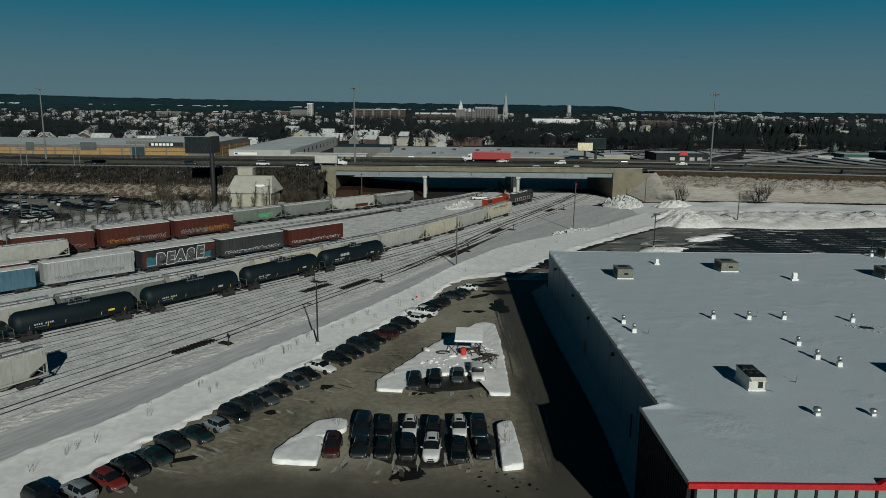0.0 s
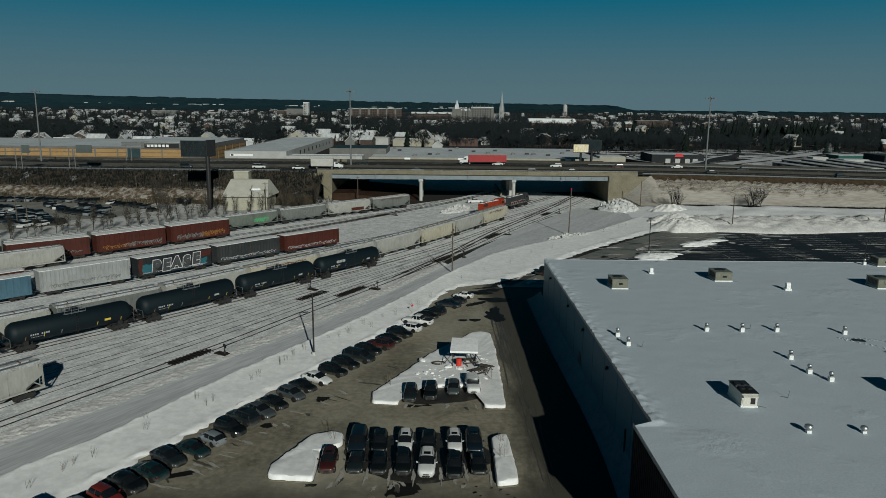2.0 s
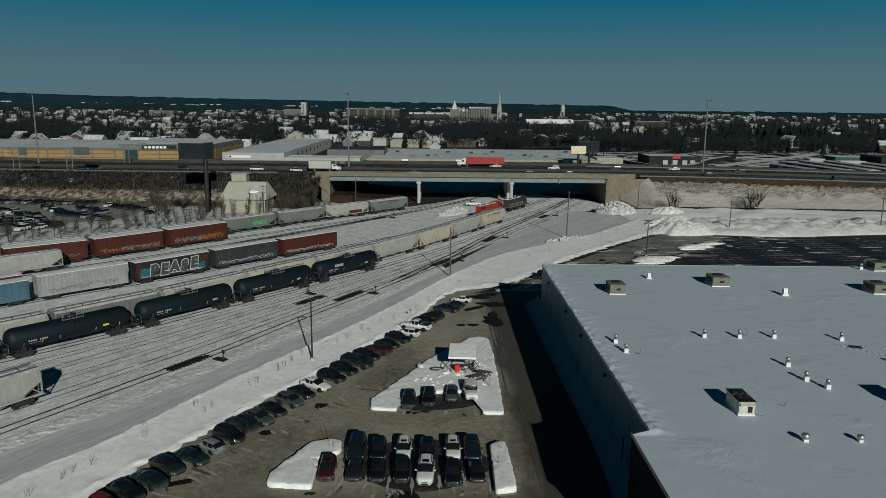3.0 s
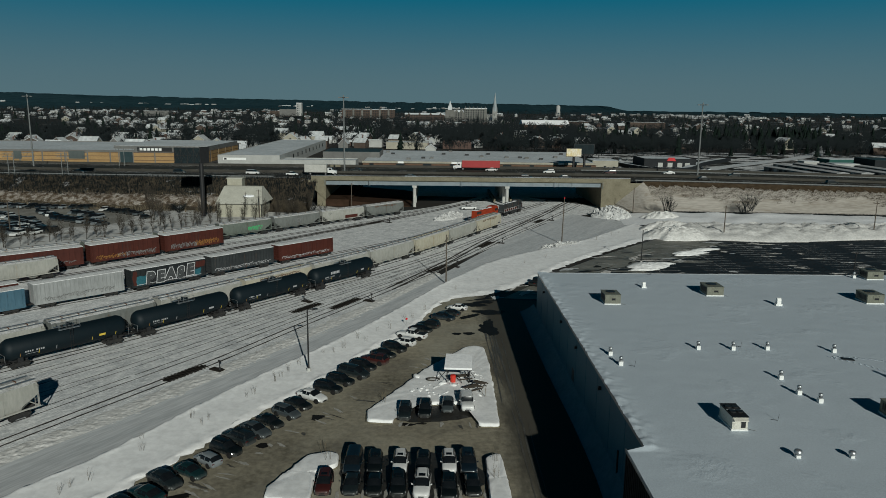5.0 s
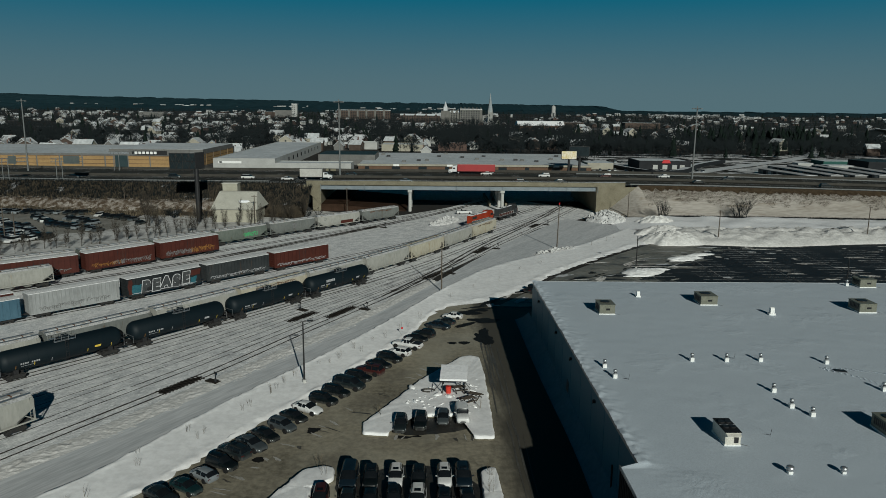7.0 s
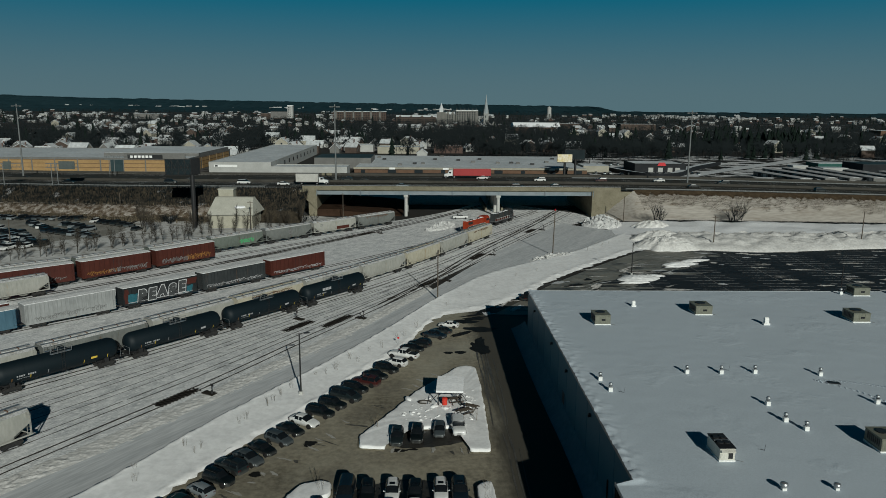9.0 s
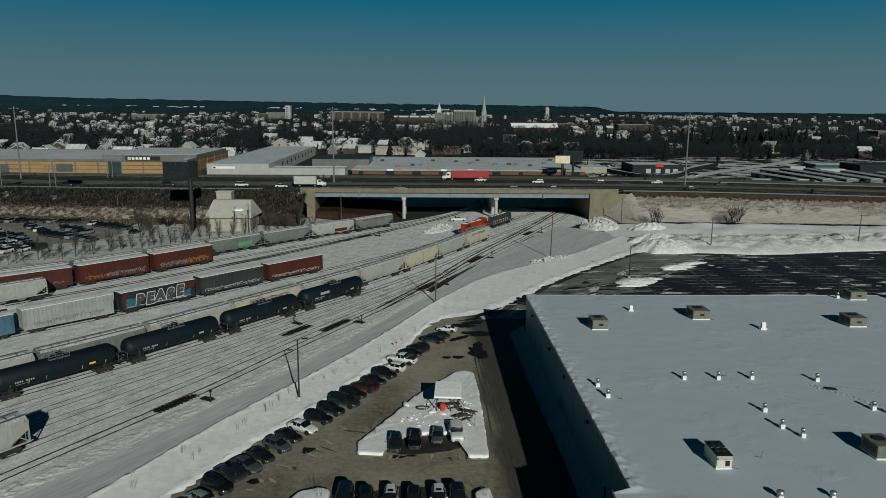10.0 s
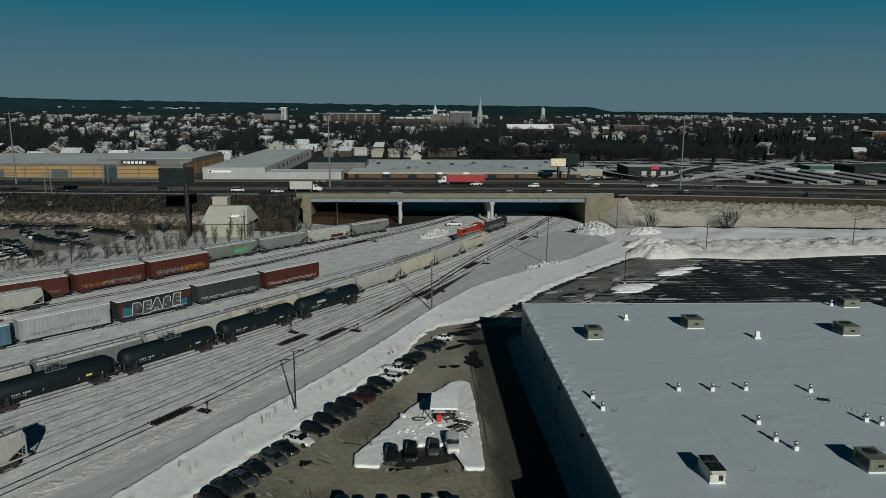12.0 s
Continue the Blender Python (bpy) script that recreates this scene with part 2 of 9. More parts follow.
def gloss(name, colour, rough=0.48, coat=0.08, metal=0.0, salt=0.004, film=0.0):
    """Paint or glass; film: how much dried road salt clings to the lower panels."""
    m, n, l, p = nodes_of(name)
    nt = m.node_tree
    dirt = noise_of(nt, 2.2, detail=5.0)
    col = ramp(nt, dirt, colour, tuple(c * 0.85 + salt for c in colour), 0.4, 0.75)
    if film:
        tc = nt.nodes.new("ShaderNodeTexCoord")
        sp = nt.nodes.new("ShaderNodeSeparateXYZ")
        l.new(tc.outputs["Object"], sp.inputs["Vector"])
        wob = nt.nodes.new("ShaderNodeMath")
        wob.operation = "MULTIPLY_ADD"
        wob.inputs[1].default_value = -0.7
        l.new(noise_of(nt, 3.0, (1, 1, 0.5), 0.0, 5.0, 0.65), wob.inputs[0])
        l.new(sp.outputs["Z"], wob.inputs[2])
        mr = nt.nodes.new("ShaderNodeMapRange")
        mr.inputs["From Min"].default_value, mr.inputs["From Max"].default_value = 0.42, -0.05
        mr.inputs["To Max"].default_value = film
        l.new(wob.outputs["Value"], mr.inputs["Value"])
        col = blend(nt, mr.outputs["Result"], col, (0.15, 0.147, 0.135))
    l.new(col, p.inputs["Base Color"])
    p.inputs["Roughness"].default_value = rough
    p.inputs["Metallic"].default_value = metal
    p.inputs["Coat Weight"].default_value = coat
    p.inputs["Coat Roughness"].default_value = 0.12
    p.inputs["Specular IOR Level"].default_value = 0.3
    return m


SETTLED = surface("settled_snow", (0.84, 0.835, 0.83), (0.91, 0.905, 0.895), 0.12, 1.2, 0.75, bump=0.2, depth=0.06)
MAST = surface("dull_grey_mast", (0.13, 0.137, 0.137), (0.18, 0.187, 0.187), 1.0, 6.0, 0.6, bump=0.02)
GLASS_DARK = gloss("tinted_car_glass", (0.006, 0.008, 0.010), 0.24, 0.0)
PANE = gloss("window_glass", (0.02, 0.026, 0.03), 0.1, 0.0)
# pale base colour puts the brightness of the lit panes into the glass
FRONT_GLASS = gloss("painted_bright_glazing", (0.24, 0.30, 0.295), 0.12, 0.0)
LAMP_CLEAR = gloss("clear_lamp_lens", (0.26, 0.27, 0.28), 0.2, 0.3)
LAMP_RED = gloss("red_lamp_lens", (0.07, 0.008, 0.008), 0.2, 0.4)
PAINTS = {
    name: gloss(name + "_car_paint", colour, 0.36, 0.22, metal, film=0.4)
    for name, colour, metal in (
        ("black", (0.004, 0.007, 0.008), 0.0), ("charcoal", (0.012, 0.018, 0.020), 0.0), ("navy", (0.006, 0.014, 0.022), 0.0),
        ("grey", (0.06, 0.072, 0.078), 0.2), ("silver", (0.24, 0.265, 0.28), 0.2), ("white", (0.66, 0.66, 0.65), 0.0),
        ("red", (0.14, 0.018, 0.015), 0.0), ("maroon", (0.045, 0.011, 0.010), 0.0), ("green", (0.007, 0.024, 0.026), 0.0))
}


# ---- mesh tools ----
class Shape:
    def __init__(self):
        self.v, self.f = [], []

    def box(self, x0, x1, y0, y1, z0, z1):
        b = len(self.v)
        self.v += [(x0, y0, z0), (x1, y0, z0), (x1, y1, z0), (x0, y1, z0), (x0, y0, z1), (x1, y0, z1), (x1, y1, z1), (x0, y1, z1)]
        self.f += [(b, b + 3, b + 2, b + 1), (b + 4, b + 5, b + 6, b + 7), (b, b + 1, b + 5, b + 4), (b + 1, b + 2, b + 6, b + 5),
                   (b + 2, b + 3, b + 7, b + 6), (b + 3, b, b + 4, b + 7)]
        return self

    def loft(self, rings, caps=True, closed=True):
        b, n = len(self.v), len(rings[0])
        for r in rings:
            self.v += [tuple(p) for p in r]
        for i in range(len(rings) - 1):
            for j in range(n if closed else n - 1):
                k = (j + 1) % n
                self.f.append((b + i * n + j, b + i * n + k, b + (i + 1) * n + k, b + (i + 1) * n + j))
        if caps:
            self.f.append(tuple(b + j for j in reversed(range(n))))
            self.f.append(tuple(b + (len(rings) - 1) * n + j for j in range(n)))
        return self

    def tube(self, p0, p1, r0, r1=None, n=8, caps=True):
        r1 = r0 if r1 is None else r1
        a, c = Vector(p0), Vector(p1)
        d = (c - a).normalized()
        u = d.cross(Vector((0, 0, 1)) if abs(d.z) < 0.9 else Vector((1, 0, 0))).normalized()
        w = d.cross(u)
        ring = lambda o, r: [o + (u * math.cos(2 * math.pi * i / n) + w * math.sin(2 * math.pi * i / n)) * r for i in range(n)]
        return self.loft([ring(a, r0), ring(c, r1)], caps)

    def prism(self, pts, axis, lo, hi):
        """Outline pts, given in the two other axes, drawn out along axis from lo to hi."""
        put = {"x": lambda p, q: (q, p[0], p[1]), "y": lambda p, q: (p[0], q, p[1]), "z": lambda p, q: (p[0], p[1], q)}[axis]
        return self.loft([[put(p, lo) for p in pts], [put(p, hi) for p in pts]])

    def grid(self, nu, nv, fn):
        b = len(self.v)
        for i in range(nu + 1):
            for j in range(nv + 1):
                self.v.append(tuple(fn(i / nu, j / nv)))
        for i in range(nu):
            for j in range(nv):
                k = b + i * (nv + 1) + j
                self.f.append((k, k + nv + 1, k + nv + 2, k + 1))
        return self

    def poly(self, pts):
        b = len(self.v)
        self.v += [tuple(p) for p in pts]
        self.f.append(tuple(range(b, b + len(pts))))
        return self

    def add(self, other, m=None):
        b = len(self.v)
        self.v += [tuple(m @ Vector(p)) for p in other.v] if m else other.v
        self.f += [tuple(b + i for i in q) for q in other.f]
        return self

    def mesh(self, name, material, smooth=0):
        me = bpy.data.meshes.new(name)
        me.from_pydata(self.v, [], self.f)
        me.materials.append(material)
        bm = bmesh.new()
        bm.from_mesh(me)
        bmesh.ops.recalc_face_normals(bm, faces=bm.faces)
        bm.to_mesh(me)
        bm.free()
        if smooth:
            me.shade_smooth()
            me.set_sharp_from_angle(angle=radians(smooth))
        me.update()
        return me


def sheet(name, sh, material, smooth=0):
    """A mesh of an open sheet, its normals as drawn."""
    me = bpy.data.meshes.new(name)
    me.from_pydata(sh.v, [], sh.f)
    me.materials.append(material)
    if smooth:
        me.shade_smooth()
    me.update()
    return me


def part(name, sh, material, parent, label="", smooth=0):
    ob = new(name, sh.mesh(name, material, smooth))
    ob.parent = parent
    return tagged(ob, label)


def thing(name, label, category, group="", kind="", at=None):
    ob = new(name)
    ob.empty_display_size = 0.2
    if at is not None:
        ob.matrix_basis = at
    return tagged(ob, label, category, group, kind)


def solid(name, sh, material, label, category, group="", kind="", smooth=0, at=None):
    ob = new(name, sh.mesh(name, material, smooth))
    if at is not None:
        ob.matrix_basis = at
    return tagged(ob, label, category, group, kind)


def lay(name, sh, material, label, category, smooth=1, kind="structure", parent=None):
    ob = new(name, sheet(name, sh, material, smooth))
    if parent:
        ob.parent = parent
        return tagged(ob, label)
    return tagged(ob, label, category, "", kind)


def spline(pts, n):
    """Points of a smooth line through pts (Catmull-Rom), evenly spaced by length."""
    P = [Vector((p[0], p[1], p[2] if len(p) > 2 else 0.0)) for p in pts]
    P = [P[0] * 2 - P[1]] + P + [P[-1] * 2 - P[-2]]
    fine = []
    for i in range(1, len(P) - 2):
        for k in range(16):
            t = k / 16
            a, b, c, d = P[i - 1:i + 3]
            fine.append(0.5 * ((2 * b) + (c - a) * t + (2 * a - 5 * b + 4 * c - d) * t * t + (3 * b - a - 3 * c + d) * t ** 3))
    fine.append(P[-2])
    length = [0.0]
    for a, b in zip(fine, fine[1:]):
        length.append(length[-1] + (b - a).length)
    out, j = [], 0
    for i in range(n + 1):
        s = length[-1] * i / n
        while j < len(fine) - 2 and length[j + 1] < s:
            j += 1
        w = (s - length[j]) / max(1e-9, length[j + 1] - length[j])
        out.append(fine[j].lerp(fine[j + 1], min(1, max(0, w))))
    return out


def strip(a, b, n, m, height=None):
    """A sheet between two lines; height(s, t, x, y) adds to z."""
    A, Bq = spline(a, n), spline(b, n)
    def at(u, v):
        p = A[round(u * n)].lerp(Bq[round(u * n)], v)
        return (p.x, p.y, p.z + (height(u, v, p.x, p.y) if height else 0.0))
    return Shape().grid(n, m, at)


def rough_at(x, y, scale, z=0.0):
    return noise.noise(Vector((x * scale, y * scale, z)))


def lump(cx, cy, z0, rx, ry, h, turn=0.0, n=22, jag=0.35, seed=0.0):
    """A heap: a dome with an uneven outline and a lumpy skin, standing on z0."""
    sh = Shape()
    c, s = math.cos(turn), math.sin(turn)
    def at(u, v):
        a = 2 * math.pi * u
        r = v * (1 + 0.25 * noise.noise(Vector((2 * math.cos(a), 2 * math.sin(a), seed))))
        x, y = rx * r * math.cos(a), ry * r * math.sin(a)
        X, Y = cx + c * x - s * y, cy + s * x + c * y
        z = z0 + h * max(0.0, 1 - v ** 2.2) * (1 + jag * noise.noise(Vector((X * 0.9, Y * 0.9, seed))) + jag * 0.7 * noise.noise(Vector((X * 2.3, Y * 2.3, seed + 3))))
        return (X, Y, z - 0.25 * (v > 0.98))
    return sh.grid(n * 2, n // 2, at)


# ---- ground ----
def ground_sheet():
    sh = Shape()
    xs = [-4500, -2500, -1400, -800, -500, -300, -180, -100, -40, 20, 80, 160, 260, 420, 700, 1200, 2200, 4500]
    ys = [-600, -200, -60, 40, 120, 200, 300, 420, 600, 900, 1300, 1800, 2600, 3600, 4900]
    for y in ys:
        for x in xs:
            sh.v.append((x, y, -0.05))
    w = len(xs)
    for j in range(len(ys) - 1):
        for i in range(w - 1):
            k = j * w + i
            sh.f.append((k, k + 1, k + w + 1, k + w))
    return sh


lay("ground", ground_sheet(), FAR_SNOW, "flat snow-covered land reaching to the horizon", "ground", 0)

TRACK_A = [(-62, 56), (-49.5, 77.6), (-34.3, 103), (-23, 124.5), (-10.5, 147.5), (3.5, 173.5), (17, 203), (31, 231), (46, 262), (62, 296), (84, 345)]
TRACK_T = [(-95, 60), (-75, 84), (-58, 104.6), (-46, 119), (-34, 135), (-22.8, 150), (-15, 160.5), (-1, 182), (12.5, 207), (27, 234.5), (42, 264), (58, 298), (80, 346)]
TRACK_H = [(-99, 63), (-79, 87), (-61.7, 107.4), (-49.6, 121.8), (-37.6, 137.6), (-26.4, 152.5), (-18.8, 162.8), (-4.8, 184.4), (8.6, 209), (19, 228), (33, 252), (50, 285), (70, 330)]
TRACK_M = [(-106, 96), (-90, 113.5), (-75, 130), (-62, 143.5), (-51, 156), (-39, 169.5), (-28, 181.5), (-10, 203), (8, 229), (24, 255), (44, 290)]
TRACK_F = [(-118, 121), (-104, 134), (-91, 147), (-82, 156.5), (-69, 170), (-56, 184.5), (-43.5, 199.5), (-30.5, 217), (-15.5, 238), (-1, 260), (20, 296)]
TRACK_L = [(-130, 123), (-110, 140), (-95, 153.5), (-82, 165), (-69, 179), (-57, 193), (-44, 208), (-31, 223), (-17, 240), (-4, 261)]
TRACK_K = [(-135, 129), (-115, 146), (-100, 159), (-86, 171), (-73, 185), (-61, 199), (-48.5, 213), (-37, 226), (-25, 238.5), (-13.5, 251), (4, 274)]


def between(a, b, f, lo, hi, n=8):
    """A line a share f of the way from one track to another, from lo to hi of their length."""
    A, Bq = spline(a, 40), spline(b, 40)
    return [tuple(A[round(40 * (lo + (hi - lo) * i / n))].lerp(Bq[round(40 * (lo + (hi - lo) * i / n))], f))[:2] for i in range(n + 1)]


def ripple(x, y, h):
    return h * (rough_at(x, y, 0.35) + 0.6 * rough_at(x, y, 1.1, 4.0))


yard = strip([(-150, 120), (-118, 146), (-78, 186), (-44, 222), (-18, 251), (6, 280), (24, 315)],
             [(-64, 44), (-47.5, 73), (-32, 99.5), (-20, 121), (-8, 144), (3, 172), (20, 204), (36, 236), (66, 268)], 220, 60,
             lambda u, v, x, y: 0.02 + ripple(x, y, 0.05))
lay("rail_yard_ground", yard, YARD_SNOW, "snow-covered rail yard ground trodden in streaks along the tracks", "ground")
ROAD_EDGE = [(-59, 34), (-51, 50), (-42.7, 65), (-36.5, 74.5), (-29.2, 90), (-23.6, 100.6), (-17.3, 112), (-9.6, 127.5), (0.6, 150), (14, 176), (40, 203), (64, 236)]
road = strip([(-68, 36), (-58, 53), (-46.1, 73), (-39.2, 83.5), (-31.6, 97), (-25.8, 108), (-18.7, 121), (-10, 138), (0, 160), (12, 188), (28, 221), (46, 253)],
             ROAD_EDGE, 150, 16,
             lambda u, v, x, y: 0.06 + 0.05 * abs(2 * v - 1) ** 6 + ripple(x, y, 0.025))
lay("service_road", road, PACKED, "grey service road of packed snow beside the rail yard", "road")
# pushed-up ridge between the tracks and the road
ridge = strip([(-65.2, 45.6), (-49.4, 74.2), (-42.0, 85.8), (-34.0, 99.6), (-28.0, 110.4), (-20.9, 123.4), (-12.0, 140.8), (-1.4, 163.6)],
              [(-61, 45), (-45.6, 72.2), (-38.4, 82.7), (-30.8, 96.4), (-25.0, 107.3), (-17.9, 120.3), (-9.4, 137.8), (0.7, 159.8)], 420, 26,
              lambda u, v, x, y: 0.0 + math.sin(math.pi * v) ** 0.8 * (0.10 + (0.35 + 0.9 * abs(rough_at(x, y, 0.12, 4))) * (0.20 * abs(rough_at(x, y, 0.6)) + 0.16 * rough_at(x, y, 1.5, 2) + 0.18 * rough_at(x, y, 3.1, 7))))
lay("ploughed_ridge", ridge, BANK_SNOW, "low broken ridge of ploughed snow between tracks and road", "snow")

BANK_EDGE = [(-66, 24), (-56.5, 40)] + [(x - 0.4, y + 0.2) for x, y in ROAD_EDGE[2:]]
LOT_EDGE = [(-60, 20), (-47.8, 38.3), (-39.3, 52.3), (-34.9, 61.8), (-30.4, 70.3), (-25.7, 79.8), (-22.4, 86.8), (-16.8, 95.8), (-11.2, 108.3), (-5.4, 120.3), (0.8, 138.4), (10.5, 144.5), (20.3, 156), (29, 170), (46, 191), (64, 211)]


def bank_height(u, v, x, y):
    crest = math.exp(-((v - 0.10) / 0.08) ** 2) * (0.05 + 0.16 * rough_at(x, y, 0.9) + 0.12 * rough_at(x, y, 2.3, 2))
    foot = math.exp(-((v - 0.90) / 0.08) ** 2) * (0.05 + 0.22 * rough_at(x, y, 0.45, 3) + 0.2 * rough_at(x, y, 1.3, 5))
    top = 0.74 - 0.42 * min(1.0, max(0.0, u - 0.6) / 0.25)
    rise = min(1.0, v / 0.09) ** 0.8 * (top - (top - 0.22) * max(0.0, v - 0.09) / 0.79) if v < 0.88 else 0.22 * (1 - v) / 0.12
    return -0.06 + 0.12 * min(1.0, v / 0.02) + rise + max(0, crest) + max(0, foot) + 0.06 * rough_at(x, y, 0.22, 9)


bank = strip(BANK_EDGE, LOT_EDGE, 300, 40, bank_height)
for i, (x, y, z) in enumerate(bank.v):
    w = max(0.0, (i % 41 - 33) / 7.0)
    bank.v[i] = (x + w * (0.9 * rough_at(x, y, 0.55, 2) + 0.45 * rough_at(x, y, 1.6, 6)), y, z + 0.12 * w * (1 - w) * rough_at(x, y, 1.8, 3))
lay("snow_bank", bank, SETTLED, "long smooth snow bank between service road and car park", "snow")

lot = strip([(-61, 18), (-50, 38), (-41.5, 52), (-37, 62), (-32.5, 71), (-27.8, 80), (-24.4, 87), (-19, 96.5), (-13.4, 109), (-7.6, 121), (-0.2, 139), (9.5, 146), (15, 152)],
            [(40, 10), (30, 30), (17, 47), (17, 57), (17, 66), (17, 75), (17, 84), (17, 94), (17, 105), (17, 116), (17, 127), (24, 138), (30, 146)], 90, 40,
            lambda u, v, x, y: 0.03 + ripple(x, y, 0.012))
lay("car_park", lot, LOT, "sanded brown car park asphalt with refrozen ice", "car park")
dark_lot = strip([(13, 140), (18, 150), (26, 163), (34, 174), (46, 189), (64, 209.5), (68, 211)],
                 [(170, 120), (170, 135), (170, 150), (170, 165), (170, 182), (170, 206), (170, 214)], 40, 30, lambda u, v, x, y: 0.045)
lay("rear_car_park", dark_lot, BLACKTOP, "wet black rear car park streaked with ice", "car park")
SLUSH = surface("brown_slush", (0.17, 0.162, 0.142), (0.30, 0.29, 0.262), 0.15, 1.5, 0.7, bump=0.1)
left_lot = strip([(-190, 165), (-150, 183), (-117, 201), (-101, 222), (-91, 239)], [(-240, 264), (-190, 265), (-160, 265), (-128, 262), (-98, 249)], 30, 16, lambda u, v, x, y: 0.05)
lay("works_car_park", left_lot, SLUSH, "car park beside the embankment with thin brown slush", "car park")
MEADOW = surface("uneven_meadow_snow", (0.42, 0.415, 0.40), (0.62, 0.615, 0.60), 0.12, 0.7, 0.85, bump=0.35, depth=0.2, spots=(0.17, 0.15, 0.12), spot_at=(0.52, 0.68), spot_scale=0.25)
meadow = strip([(-150, 140), (-120, 166), (-84, 198), (-48, 232), (-20, 256)], [(-195, 166), (-127, 200), (-102, 238), (-96, 262), (-44, 270)], 60, 24,
               lambda u, v, x, y: 0.03 + 0.6 * max(0, rough_at(x, y, 0.08)) * min(1, 4 * v * (1 - v)))
lay("verge", meadow, MEADOW, "snowy verge with dry weeds beside the tracks", "ground")

# parking lines of the rear car park
WORN_LINE = surface("worn_bay_paint", (0.16, 0.16, 0.158), (0.36, 0.36, 0.355), 0.8, 5.0, 0.8, bump=0.0, spots=(0.03, 0.03, 0.032), spot_at=(0.5, 0.62), spot_scale=0.5)
for c in range(7):
    xc = 50.5 + 16.2 * c
    bays = Shape()
    for j in range(25):
        y = 134.0 + 2.75 * j
        if xc - 5.5 > 26 + max(0, (y - 150) * 0.85):
            bays.box(xc - 5.3, xc + 5.3, y - 0.09, y + 0.09, 0.05, 0.06)
    lo = 134.0
    hi = min(200.0, 150 + (xc - 28) / 0.85)
    bays.box(xc - 0.08, xc + 0.08, lo, hi, 0.062, 0.066)
    lay("bay_lines", bays, WORN_LINE, "worn white parking bay lines on black asphalt", "marking", 0)


mud = strip([(12, 141), (18, 150), (26, 163), (35, 175), (46, 189), (62, 207)], [(36, 139), (38, 150), (44, 163), (52, 175), (64, 189), (80, 203)], 60, 20, lambda u, v, x, y: 0.056)
MUD = surface("grey_brown_slush_mud", (0.12, 0.116, 0.098), (0.26, 0.25, 0.215), 0.18, 2.0, 0.5, bump=0.1, spots=(0.03, 0.03, 0.028), spot_at=(0.52, 0.66), spot_scale=0.22, stretch=(0.5, 1, 1))
lay("muddy_apron", mud, MUD, "brown muddy apron at the edge of the black car park", "car park", 0)
ri = random.Random(19)
for k in range(64):
    f = ri.random()
    cx, cy = (36 + 8 * f / 0.4, 139 + 24 * f / 0.4) if f < 0.4 else (44 + 36 * (f - 0.4) / 0.6, 163 + 40 * (f - 0.4) / 0.6)
    cx += ri.uniform(-5, 3.5)
    rx, ry = ri.uniform(1.5, 6.0), ri.uniform(0.4, 1.3)
    ring_ = []
    for i in range(26):
        a = 2 * math.pi * i / 26
        q = 1 + 0.8 * rough_at(1.7 * math.cos(a) + cx, 1.7 * math.sin(a) + cy, 1.0) + 0.6 * rough_at(5 * math.cos(a) + cx, 5 * math.sin(a) + cy, 1.0, 2)
        ring_.append((cx + rx * q * math.cos(a), cy + ry * q * math.sin(a), 0.0605 + 0.00005 * k))
    lay("mud_streak" if k % 2 else "wet_streak", Shape().poly(ring_), MUD if k % 2 else BLACKTOP, "streak of thawed slush between mud and black asphalt", "slush", 0)
ri = random.Random(9)
for k in range(150):
    cx, cy = ri.uniform(30, 150), ri.uniform(132, 206)
    if cx < 20 + (cy - 150) * 0.85:
        continue
    rx, ry = ri.uniform(0.5, 3.6) * (1.4 if k % 5 == 0 else 0.8), ri.uniform(0.2, 0.8)
    ring_ = []
    for i in range(22):
        a = 2 * math.pi * i / 22
        q = 1 + 0.8 * rough_at(1.7 * math.cos(a) + cx, 1.7 * math.sin(a) + cy, 1.0) + 0.5 * rough_at(5 * math.cos(a) + cx, 5 * math.sin(a) + cy, 1.0, 2)
        ring_.append((cx + rx * q * math.cos(a), cy + ry * q * math.sin(a), 0.065 + 0.0005 * k))
    lay("ice_patch", Shape().poly(ring_), DIRTY_SNOW if k % 3 else PACKED, "thin patch of ice on black asphalt", "ice patch", 0)


def heap(name, label, cx, cy, rx, ry, h, turn, mat_, seed, z0=0.0, n=26, jag=0.4):
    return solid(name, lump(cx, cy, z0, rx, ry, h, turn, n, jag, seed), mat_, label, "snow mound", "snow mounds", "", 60)


